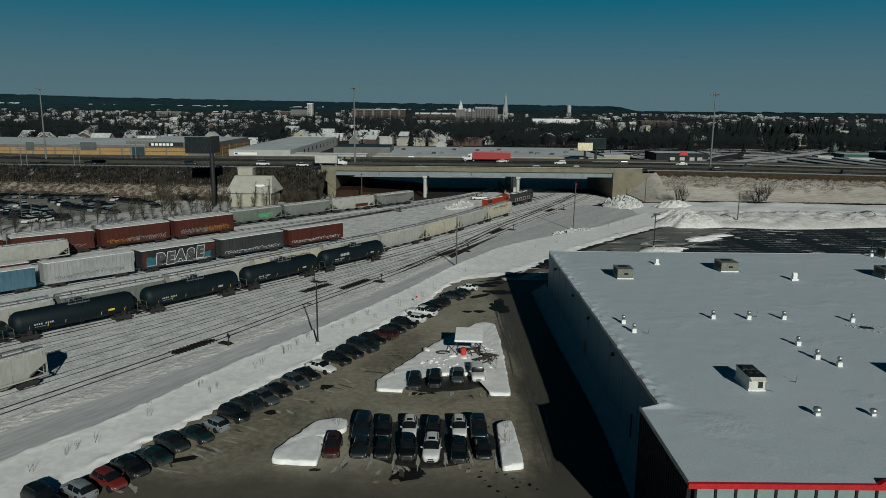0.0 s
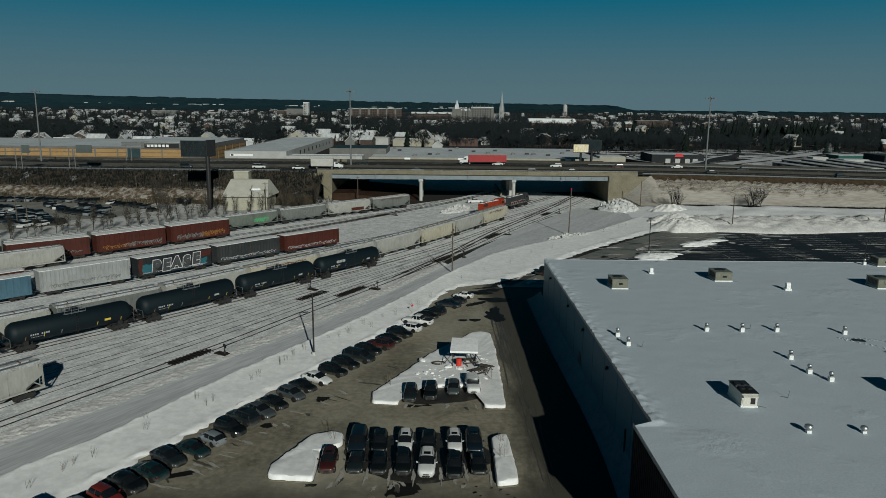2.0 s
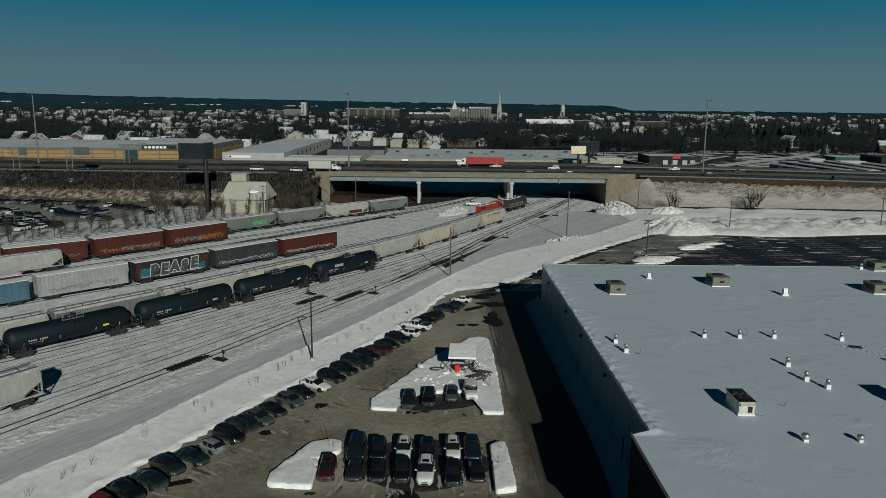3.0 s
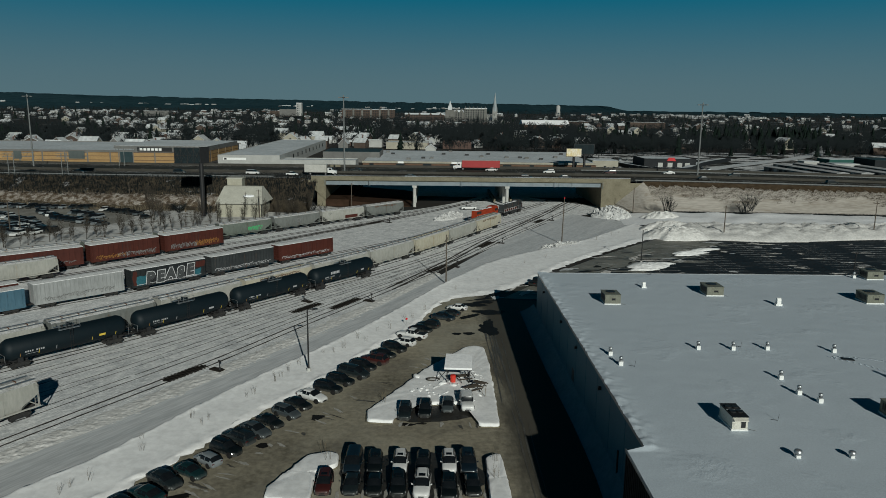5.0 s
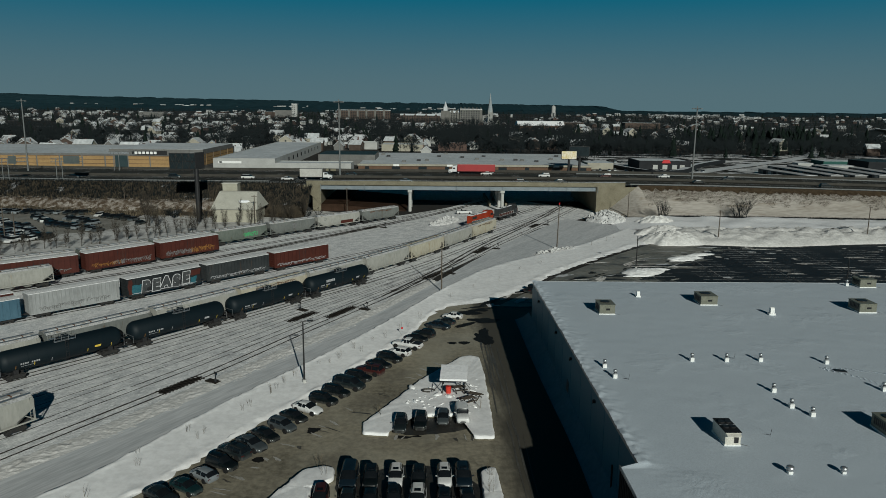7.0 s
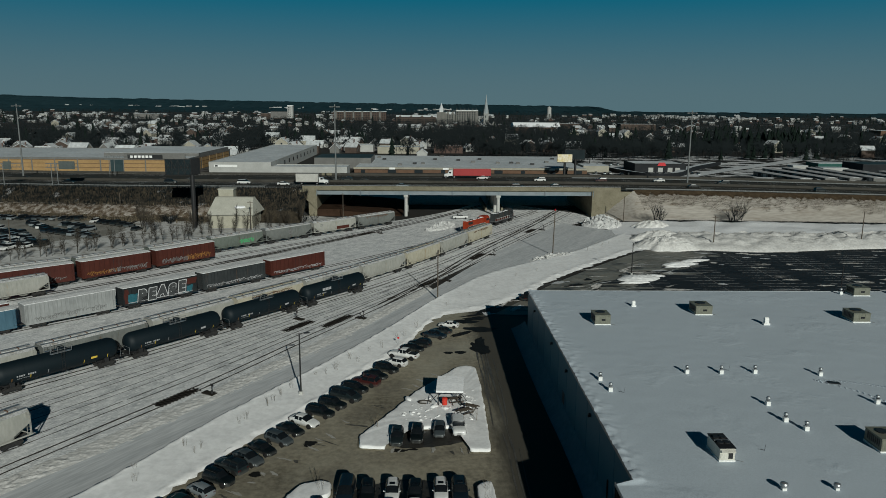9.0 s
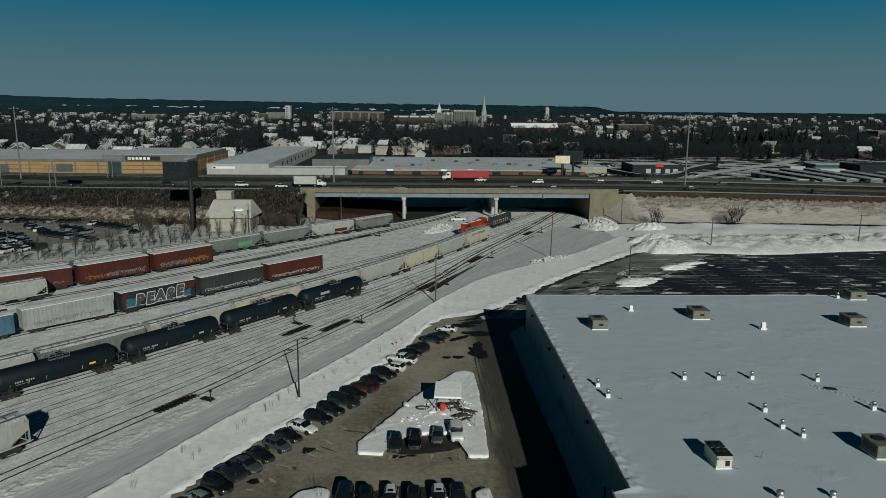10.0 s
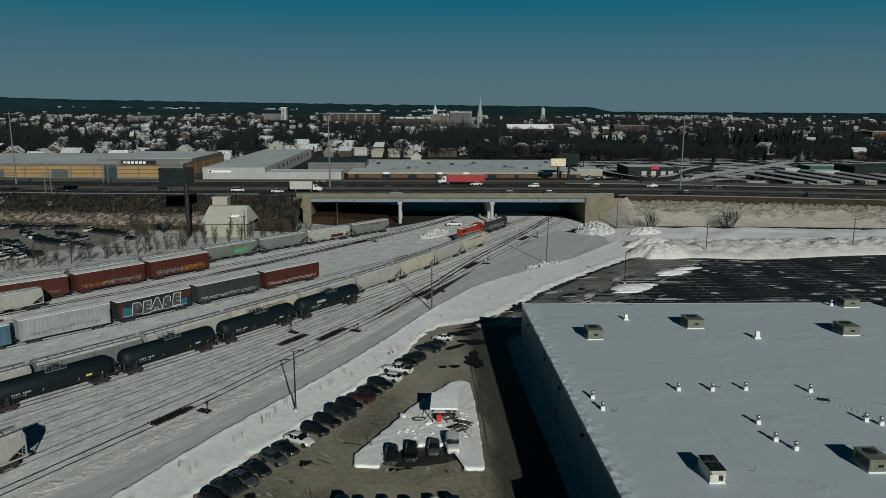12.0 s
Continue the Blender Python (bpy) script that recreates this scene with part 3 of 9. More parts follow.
def rubble(cx, cy, rx, ry, h, turn, n, label, seed):
    """A tipped heap of broken snow: a lumpy core with hard blocks lying on it."""
    r = random.Random(seed)
    t = thing("snow_mound", label, "snow mound", "snow mounds")
    core = lump(cx, cy, 0.0, rx, ry, h, turn, 36, 0.45, seed)
    part("core", core, CRUST, t, smooth=50)
    blocks = Shape()
    c, sn = math.cos(turn), math.sin(turn)
    for _ in range(n):
        a, q = r.uniform(0, 6.283), r.random() ** 0.6
        u, v = rx * q * math.cos(a), ry * q * math.sin(a)
        z = h * max(0.0, 1 - q ** 2.2) * r.uniform(0.85, 1.12)
        e = 0.14 + (0.32 + 0.09 * h) * r.random() ** 2.0
        m = Matrix.Translation((cx + c * u - sn * v, cy + sn * u + c * v, z + 0.05)) @ Euler((r.uniform(-1, 1), r.uniform(-1, 1), r.uniform(0, 3))).to_matrix().to_4x4()
        w, d, g = e * r.uniform(0.6, 1.7), e * r.uniform(0.5, 1.1), e * r.uniform(0.25, 0.7)
        blocks.add(Shape().loft([[(-w, -d, -g), (w, -d, -g), (w, d, -g), (-w, d, -g)], [(-w * 0.7, -d * 0.8, g), (w * 0.8, -d * 0.6, g), (w * 0.7, d * 0.8, g), (-w * 0.8, d * 0.7, g)]]), m)
    tagged(part("snow_blocks", blocks, CRUST, t, "hard broken blocks of snow"), kind="stuff")
    return t


rubble(59.0, 248.5, 7.2, 5.5, 3.2, -0.45, 170, "tall heap of broken snow blocks beside the bridge abutment", 71)
heap("snow_mound", "rounded heap of ploughed snow below the embankment", 74, 240, 7.5, 5, 3.2, -0.3, BANK_SNOW, 1.0, n=50, jag=0.18)
rubble(33.0, 195.5, 9.0, 2.4, 0.6, 0.7, 110, "low spread of broken snow on the bank beside the road", 72)
rubble(3.5, 243, 8.5, 3.0, 1.6, 1.0, 160, "heap of broken snow beside a locomotive", 73)
heap("snow_mound", "broad rounded heap of ploughed snow at the car park edge", 69.5, 212, 10.5, 8.0, 2.9, 0.15, BANK_SNOW, 4.0, n=60, jag=0.16)
heap("snow_mound", "rounded heap of ploughed snow joined to a broader one", 71, 224, 10.5, 6, 2.6, 0.4, BANK_SNOW, 9.0, n=50, jag=0.16)
for k, (x, y, a, b, h, w) in enumerate(((49.5, 171.5, 5.6, 3.4, 0.75, 0.35), (53.0, 173.6, 4.2, 1.3, 0.5, 0.25), (47.3, 167.2, 4.0, 0.9, 0.45, 0.15), (65.0, 187.5, 5.4, 2.0, 0.6, 0.2), (70.5, 192.0, 4.6, 1.6, 0.5, 0.3), (63.5, 184.6, 4.2, 0.8, 0.4, 0.1))):
    heap("snow_mound", "flat heap of snow scraped together round a lamp pole" if k < 3 else "flat heap of snow lying on the black car park", x, y, a, b, h, w, SETTLED, 5.0 + x + k % 3, n=44, jag=0.22)
lay("plough_yard", strip([(37, 203), (49, 220), (59, 236), (58, 250), (60, 266)], [(70, 207), (78, 222), (80, 238), (78, 250), (72, 266)], 40, 20, lambda u, v, x, y: 0.025 + 0.06 * rough_at(x, y, 0.4) ** 2), SETTLED, "trampled snow between road end and embankment", "snow")
# long ploughed wall of snow behind the rear car park
wall_far = strip([(66, 208.5), (74, 206.5), (84, 204.6), (96, 203), (112, 206), (126, 208.5), (150, 211), (175, 213)], [(66, 226), (80, 226), (90, 226), (104, 227), (120, 227), (136, 228), (156, 228), (178, 228)], 150, 26,
                 lambda u, v, x, y: -0.3 + min(1.0, 0.1 + u * 9) * 3.3 * math.sin(math.pi * min(1.0, v * 1.25) * 0.5) ** 0.7 * (1 + 0.28 * rough_at(x, y, 0.22) + 0.2 * rough_at(x, y, 0.8, 2) * (v > 0.2)) - 1.2 * v)
lay("snow_wall", wall_far, BANK_SNOW, "long steep wall of ploughed snow behind the car park", "snow")
field = strip([(58, 232), (76, 224), (100, 226), (130, 227), (185, 228)], [(62, 256), (80, 251), (104, 250), (132, 250), (190, 250)], 90, 20,
              lambda u, v, x, y: -0.1 + (1.7 + 0.5 * rough_at(x, y, 0.12) + 0.2 * rough_at(x, y, 0.5, 3)) * min(1.0, u * 7) ** 0.8)
lay("roadside_field", field, SNOW, "drifted snow between car park and embankment", "snow")


# ---- highway on its embankment ----
EDGE = [(-420, 330), (-300, 309), (-230, 297), (-170, 285.5), (-122, 276), (-76, 270.5), (-41, 268), (0, 267.6), (60, 267.6), (90, 268.2), (124, 266.5), (156, 264), (230, 257), (330, 246), (430, 233)]


def edge_y(x, off=0.0):
    for (x0, y0), (x1, y1) in zip(EDGE, EDGE[1:]):
        if x <= x1:
            return y0 + (y1 - y0) * (x - x0) / (x1 - x0) + off
    return EDGE[-1][1] + off


def deck_z(x):
    return 10.15 - 1.5 * min(1.0, max(0.0, (abs(x - 8) - 55) / 130.0)) ** 1.2


HW = 50.0
def along(off, z=0.0, lo=-420, hi=430, step=10):
    return [(x, edge_y(x, off), deck_z(x) + z) for x in range(lo, hi + 1, step)]


def ribbon(off0, off1, z0, z1, lo=-420, hi=430, step=10):
    a, b = along(off0, z0, lo, hi, step), along(off1, z1, lo, hi, step)
    sh = Shape()
    for p, q in zip(a, b):
        sh.v += [p, q]
    for i in range(len(a) - 1):
        sh.f.append((2 * i, 2 * i + 2, 2 * i + 3, 2 * i + 1))
    return sh


def bar(off0, off1, z0, z1, lo=-420, hi=430, step=10):
    """A long bar that follows the highway."""
    sh = Shape()
    rings = []
    for x in range(lo, hi + 1, step):
        d = deck_z(x)
        rings.append([(x, edge_y(x, off0), d + z0), (x, edge_y(x, off1), d + z0), (x, edge_y(x, off1), d + z1), (x, edge_y(x, off0), d + z1)])
    return sh.loft(rings)


highway = thing("highway", "grey salted dual-carriageway highway with median barrier", "highway", kind="structure")
lay("road_surface", ribbon(0.4, HW, 0.0, 0.0), HIGHWAY, "", "", 0, parent=highway)
for off in (4.2, 7.9, 11.6, 15.3, 28.5, 32.2, 35.9, 44.0):
    if off in (4.2, 15.3, 28.5, 44.0):
        lay("edge_line", ribbon(off - 0.11, off + 0.11, 0.025, 0.025), WHITE_PAINT, "worn white line", "", 0, parent=highway)
    else:
        dash = Shape()
        for x in range(-400, 420, 12):
            z = deck_z(x) + 0.025
            dash.poly([(x, edge_y(x, off - 0.1), z), (x + 3.5, edge_y(x + 3.5, off - 0.1), z), (x + 3.5, edge_y(x + 3.5, off + 0.1), z), (x, edge_y(x, off + 0.1), z)])
        lay("lane_line", dash, WHITE_PAINT, "broken white lane line", "", 0, parent=highway)
lay("median_strip", ribbon(18.5, 24.5, 0.03, 0.03), HIGHWAY, "", "", 0, parent=highway)
ROAD_WALL = surface("sooty_concrete", (0.04, 0.038, 0.033), (0.07, 0.066, 0.058), 0.3, 3.0, 0.85, bump=0.1)
for off in (18.6, 24.2, HW - 1.5, 0.9):
    lay("snow_margin", ribbon(off, off + 0.55, 0.05, 0.05, -420, -50), DIRTY_SNOW, "dirty snow along the roadside", "", 0, parent=highway)
part("median_barrier", bar(21.2, 21.8, 0.0, 0.95), ROAD_WALL, highway, "grey concrete median barrier")
part("far_barrier", bar(HW - 0.6, HW, 0.0, 1.0), ROAD_WALL, highway, "concrete barrier along the far edge")
part("guard_rail", bar(0.35, 0.45, 0.45, 0.8, 72, 430), MAST, highway, "dull grey guard rail")
part("guard_rail", bar(0.35, 0.45, 0.45, 0.8, -420, -60), MAST, highway, "dull grey guard rail")
part("guard_rail", bar(40.0, 40.1, 0.45, 0.8, 60, 430), MAST, highway, "dull grey guard rail")
post = Shape().box(-0.12, 0.12, -0.1, 0.1, -0.3, 0.95).mesh("guard_post", DARK_PAINT)
for x in [v * 2.5 for v in range(29, 76)] + [v * 4.0 for v in range(-50, -15)]:
    o = new("guard_post", post)
    o.parent = highway
    o.location = (x, edge_y(x, 0.55), deck_z(x))
for k in range(44):
    x = 66 + 4.0 * k
    o = new("guard_post", post)
    o.parent = highway
    o.location = (x, edge_y(x, 40.25), deck_z(x))


def slope(lo, hi, foot_off, foot_z, mat_, name, label, rough, n=180, m=18, far=False):
    sh = Shape()
    def at(u, v):
        x = lo + (hi - lo) * u
        if far:
            y, z = edge_y(x, HW) + v * foot_off, deck_z(x) * (1 - v) + foot_z * v
        else:
            start = min(1.0, max(0.0, (x - 62.5) / 12.0)) if x > 0 else 1.0
            y, z = edge_y(x, 0.5 if start >= 1 else -0.55) - v * foot_off * (0.35 + 0.65 * start), start * (deck_z(x) - 0.05) * (1 - v) ** 1.15 + foot_z * start * (1 - (1 - v) ** 1.15)
        w = min(1, 6 * v * (1 - v) + 0.05)
        return (x, y, z + w * (rough * rough_at(x, y, 0.3) + rough * 0.8 * rough_at(x, y, 1.0, 3)))
    sh.grid(n, m, at)
    return lay(name, sh, mat_, label, "embankment", 1)


SLOPE_SNOW = surface("wind_smoothed_bank_snow", (0.35, 0.316, 0.272), (0.50, 0.466, 0.422), 0.10, 1.0, 0.9, bump=0.15, depth=0.1, spots=(0.26, 0.215, 0.165), spot_at=(0.58, 0.72), spot_scale=0.22, stretch=(0.35, 1, 2.2))
slope(60, 430, 18, 1.5, SLOPE_SNOW, "embankment_east", "snowy highway embankment with dry grass near the top", 0.10)
slope(-420, -44, 19, 0.3, BRUSH, "embankment_west", "brown brushy highway embankment with snow patches", 0.5)
foot_w = strip([(x, edge_y(x, -8.5), deck_z(x) * 0.47) for x in range(-420, -55, 20)], [(x, edge_y(x, -17), 0.3) for x in range(-420, -55, 20)], 160, 10,
               lambda u, v, x, y: 0.5 * math.sin(math.pi * min(1.0, v * 1.4)) * (0.5 + rough_at(x, y, 0.15)) + 0.12 * rough_at(x, y, 0.7) + 0.75 * math.sin(math.pi * v))
FOOT = surface("patchy_snow_and_reeds", (0.13, 0.10, 0.075), (0.40, 0.37, 0.335), 0.4, 2.5, 0.95, bump=0.5, depth=0.2, spots=(0.075, 0.055, 0.038), spot_at=(0.43, 0.56), spot_scale=0.5)
lay("embankment_foot", foot_w, FOOT, "snow and dry grass along the foot of the embankment", "snow", 1)
slope(-420, -44, 16, 0.0, DIRTY_SNOW, "embankment_far", "snowy far side of the highway embankment", 0.3, far=True)
slope(64, 430, 16, 0.0, DIRTY_SNOW, "embankment_far", "snowy far side of the highway embankment", 0.3, far=True)
lay("far_yard", strip([(-44, 300), (-44, 340), (-44, 400)], [(90, 300), (90, 340), (90, 400)], 20, 20, lambda u, v, x, y: 0.0 + 0.5 * rough_at(x, y, 0.08) ** 2), DIRTY_SNOW, "snowy track bed beyond the bridge", "ground")

TOP_GRASS = surface("flattened_brown_grass", (0.035, 0.026, 0.017), (0.085, 0.062, 0.04), 0.6, 3.0, 0.95, bump=0.6, depth=0.1)
def grass_band(u, v):
    x = 75 + 355 * u
    f = v * (0.11 + 0.06 * min(1.0, (x - 66) / 130) + 0.04 * rough_at(x, 0, 0.12) + 0.09 * rough_at(x, 3, 0.9) + 0.10 * rough_at(x, 5, 2.6))
    k = (1 - f) ** 1.15
    return (x, edge_y(x, 0.45) - 18 * f, (deck_z(x) - 0.05) * k + 1.5 * (1 - k) + 0.06 + 0.22 * (1 - v ** 3) + 0.08 * rough_at(x, f * 60, 1.2))
lay("grass_strip", Shape().grid(620, 6, grass_band), TOP_GRASS, "flattened brown grass below the guard rail", "grass")


def flattened_grass(n, lo, hi, seed):
    """Tufts of dry grass pressed down the slope by the snow, thinning out downhill."""
    r = random.Random(seed)
    sh = Shape()
    def spot(x, f):
        k = (1 - f) ** 1.15
        return Vector((x, edge_y(x, 0.5) - 18 * f, (deck_z(x) - 0.05) * k + 1.5 * (1 - k) + 0.14))
    for _ in range(n):
        x = r.uniform(lo, hi)
        f = min(0.9, r.random() ** 2.4 * 0.55 * max(0.15, 0.7 + (x - 76) * 0.004 + 0.9 * rough_at(x, 2, 0.07) + 0.5 * rough_at(x, 9, 0.3)))
        for _ in range(4):
            a = spot(x + r.uniform(-0.5, 0.5), f)
            b = spot(a.x - r.uniform(0.4, 2.0), min(0.98, f + r.uniform(0.01, 0.05)))
            w = r.uniform(0.05, 0.15)
            i = len(sh.v)
            sh.v += [tuple(a), (a.x + w, a.y, a.z + 0.02), tuple(b), (b.x + w * 0.4, b.y, b.z + 0.01)]
            sh.f.append((i, i + 1, i + 3, i + 2))
    return sh


tagged(new("flattened_grass", sheet("flattened_grass", flattened_grass(15000, 76, 300, 61), TOP_GRASS)), "tufts of brown grass lying on the snowy embankment", "dry grass", "", "stuff")

# ---- bridge ----
bridge = thing("railway_underpass_bridge", "concrete highway bridge with grey-blue steel girders over the tracks", "bridge", kind="structure")
part("deck_slab", Shape().box(-44, 64, 267.6, 317.4, 9.5, 10.1), CONCRETE, bridge)
part("parapet", Shape().box(-46, 70, 267.15, 267.55, 9.72, 11.2), CONCRETE, bridge, "stained tan concrete parapet")
part("parapet", Shape().box(-46, 70, 317.5, 317.9, 9.7, 11.1), CONCRETE, bridge, "stained tan concrete parapet")
part("hand_rail", Shape().box(-46, 70, 267.2, 267.3, 11.35, 11.45).tube((-46, 267.25, 11.2), (-46, 267.25, 11.4), 0.04), GALV, bridge)
for k in range(13):
    y = 268.1 + 4.05 * k
    g = Shape().box(-41, 60, y - 0.06, y + 0.06, 8.05, 9.5).box(-41, 60, y - 0.25, y + 0.25, 8.0, 8.08).box(-41, 60, y - 0.25, y + 0.25, 9.42, 9.5)
    if k == 0:
        for i in range(22):
            g.box(-40.6 + 4.7 * i, -40.5 + 4.7 * i, y - 0.24, y - 0.05, 8.05, 9.5)
    part("girder", g, BLUE_STEEL, bridge, "grey-blue steel girder" if k == 0 else "")
for x in (-8.6, 25.3):
    part("pier_cap", Shape().box(x - 0.8, x + 0.8, 267.9, 317, 7.1, 8.0), PALE_CONCRETE, bridge)
    for y in (268.9, 281, 293, 305, 316):
        part("pier_column", Shape().tube((x, y, 0), (x, y, 7.1), 0.62, 0.62, 14), PALE_CONCRETE, bridge, "pale concrete column", 40)
for k, x in enumerate((22.0, 28.4)):
    part("crash_wall", Shape().box(x - 0.4, x + 0.4, 284, 316, 0, 1.4), CONCRETE, bridge)
part("abutment", Shape().box(60, 64, 267.8, 317, 0, 8.6), CONCRETE, bridge, "stained concrete abutment")
part("abutment", Shape().box(-44, -41, 267.8, 317, 0, 8.6), CONCRETE, bridge, "stained concrete abutment")
part("wing_wall", Shape().prism([(59.6, 0), (75.5, 0), (75.5, 9.7), (59.6, 9.7)], "y", 267.2, 267.75), CONCRETE, bridge, "stained tan concrete wing wall")
part("wing_wall", Shape().prism([(-40.8, 2.6), (-40.8, 9.7), (-47, 9.7), (-47, 8.2)], "y", 267.2, 267.75), CONCRETE, bridge, "stained tan concrete wing wall")
for x in (-25, 8.5, 42.5, -41, 60):
    part("drain_pipe", Shape().tube((x, 267.05, 9.9), (x, 267.05, 7.6), 0.09), BLUE_STEEL, bridge)
EARTH = surface("rusty_brown_earth", (0.028, 0.018, 0.012), (0.055, 0.033, 0.023), 0.3, 3.0, 0.95, bump=0.4, depth=0.2)
solid("slope_paving", Shape().prism([(268, 0.0), (268, 2.6), (317, 2.6), (317, 0)], "x", -41, -32).prism([(-32, 0), (-32, 1.9), (-14, 0.6), (-10, 0)], "y", 269, 316), EARTH,
      "rusty brown earth bank under the bridge", "fill", kind="structure")


# ---- tracks ----
def railway(pts, label, n, groove=0.34, lift=0.03, sink=0.0):
    t = thing("railway_track", label, "railway track", "yard tracks", "structure")
    P = spline(pts, n)
    rings = {k: [] for k in (-1, 1, -2, 2)}
    for i, p in enumerate(P):
        d = (P[min(i + 1, n)] - P[max(i - 1, 0)]).normalized()
        s = Vector((d.y, -d.x, 0))
        for side in (-1, 1):
            c = p + s * (0.7175 * side)
            rings[side].append([c + s * a + Vector((0, 0, z)) for a, z in ((-0.036, -0.03), (0.036, -0.03), (0.036, 0.12 - sink), (-0.036, 0.12 - sink))])
            w = groove * (0.55 + 0.7 * abs(rough_at(c.x, c.y, 0.35, side)))
            rings[2 * side].append([c - s * w * 0.5 + Vector((0, 0, lift + 0.045)), c + s * w * 0.5 + Vector((0, 0, lift + 0.045))])
    for side in (-1, 1):
        part("rail", Shape().loft(rings[side]), RAIL, t, "worn steel rail")
        if groove:
            g = Shape().loft(rings[2 * side], False, False)
            ob = new("flangeway", sheet("flangeway", g, BALLAST))
            ob.parent = t
            tagged(ob, "bare ballast strip swept along the rail")
    return t


for pts, n, g in ((TRACK_A, 160, 0.42), (TRACK_T, 160, 0.34), (TRACK_H, 140, 0.3), (TRACK_M, 130, 0.3), (TRACK_F, 130, 0.75), (TRACK_L, 120, 0.3), (TRACK_K, 120, 0.3)):
    railway(pts, "railway track with snow packed between dark rails", n, g)
for f, lo, hi, g in ((0.2, 0.0, 0.52, 0.28), (0.4, 0.0, 0.48, 0.17), (0.6, 0.0, 0.44, 0.22), (0.8, 0.0, 0.40, 0.15)):
    railway(between(TRACK_A, TRACK_T, f, lo, hi), "snowed-in siding with thin dark rails", 110, g, 0.0, 0.09)
railway(between(TRACK_H, TRACK_M, 0.5, 0.1, 0.8), "snowed-in siding with thin dark rails", 110, 0, 0.0, 0.06)
railway([(-10.5, 147.5), (1.5, 174), (12, 200), (24.5, 227), (37, 254), (52, 290)], "diverging track with dark swept rails", 90, 0.75)
railway([(-56, 184.5), (-42, 203), (-29, 220.5), (-14.5, 240), (3, 266), (22, 300)], "diverging track with dark swept rails", 90, 0.8)


BLACK_BED = surface("wet_black_ballast", (0.008, 0.008, 0.008), (0.022, 0.021, 0.019), 1.5, 9.0, 0.95, bump=0.4, depth=0.05)


def turnout(x, y, turn, length, side):
    """Points cleared of snow: bare ties and ballast, with the stand that throws them."""
    t = thing("turnout_bed", "cleared turnout of bare dark ties and ballast", "turnout", "turnouts", "structure", pose(x, y, 0.05, 0, 0, turn))
    patch = Shape()
    def at(u, v):
        return ((u - 0.5) * length * (1 + 0.1 * rough_at(v * 9, u * 5, 1)), (v - 0.5) * 2.0 * (0.75 + 0.5 * rough_at(u * 7, x + v * 3, 1.0)) * (0.12 + math.sin(math.pi * u) ** 0.6), 0.03)
    patch.grid(24, 6, at)
    o = new("ballast_patch", sheet("ballast_patch", patch, BLACK_BED))
    o.parent = t
    ties = Shape()
    for i in range(int(length / 0.6)):
        part("tie", Shape().box(-length / 2 + 0.3 + 0.6 * i, -length / 2 + 0.52 + 0.6 * i, -1.05, 1.05, 0.02, 0.06), TIE, t)
    st = thing("switch_stand", "black switch stand with a target beside the turnout", "switch stand", "switch stands", "", pose(x, y, 0.0, 0, 0, turn) @ pose(length * 0.42, side * 3.4, 0))
    part("head_block", Shape().box(-0.5, 0.5, -1.6, 0.5, 0.05, 0.22) if side > 0 else Shape().box(-0.5, 0.5, -0.5, 1.6, 0.05, 0.22), TIE, st)
    part("stand", Shape().tube((0, 0, 0.2), (0, 0, 0.7), 0.2, 0.1), DARK_PAINT, st)
    part("mast", Shape().tube((0, 0, 0.7), (0, 0, 1.5), 0.05), DARK_PAINT, st)
    part("target", Shape().box(-0.03, 0.03, -0.22, 0.22, 1.3, 1.65), DARK_PAINT, st)
    part("lever", Shape().tube((0, 0, 0.5), (0.75, 0.15, 0.15), 0.04), DARK_PAINT, st)


turnout(-36.2, 99.6, 59, 7.5, -1)
turnout(-25.0, 133.0, 58, 8.0, 1)
turnout(-18.2, 136.2, 61, 9.0, -1)
turnout(-0.8, 166.5, 62, 9.0, -1)
turnout(12.6, 196.5, 64, 9.0, -1)
turnout(33, 238, 63, 8.0, -1)
turnout(-20, 231.5, 54, 7.0, -1)


# ---- the warehouse ----
RZ = 8.6
wh = thing("warehouse", "large flat-roofed warehouse with blue-grey walls and snowed-over roof", "warehouse", kind="structure")
X0, X1, XR, YN, YS, YF = 14.9, 16.6, 112.0, 47.8, 60.3, 126.4
part("wall", Shape().box(X1, X1 + 0.3, YS, YF, 0, RZ - 0.05), CLADDING, wh, "blue-grey metal side wall")
part("wall", Shape().box(X0, X0 + 0.3, YN + 0.3, YS, 0, RZ - 0.05), DARK_CLAD, wh, "dark ribbed metal side wall")
part("wall", Shape().box(X0 + 0.3, X1, YS - 0.3, YS, 0, RZ - 0.05), DARK_CLAD, wh)
part("wall", Shape().box(X1 + 0.3, XR, YF - 0.3, YF, 0, RZ - 0.05), CLADDING, wh)
part("wall", Shape().box(XR - 0.3, XR, YN + 0.3, YF - 0.3, 0, RZ - 0.05), CLADDING, wh)
part("wall", Shape().box(X0, XR, YN, YN + 0.3, 0, 4.4), DARK_CLAD, wh)
panel_mesh = Shape().box(-0.03, 0.0, 0.02, 5.66, 0.0, RZ - 0.2).mesh("wall_panel", CLADDING)
for k in range(11):
    o = new("wall_panel", panel_mesh)
    o.parent = wh
    o.location = (X1, YS + 0.6 + 5.98 * k, 0.1)
rib = Shape().box(-0.05, 0.0, 0, 0.12, 0.0, RZ - 0.2).mesh("wall_rib", DARK_CLAD)
for k in range(24):
    o = new("wall_rib", rib)
    o.parent = wh
    o.location = (X0, YN + 0.6 + 0.5 * k, 0.1)
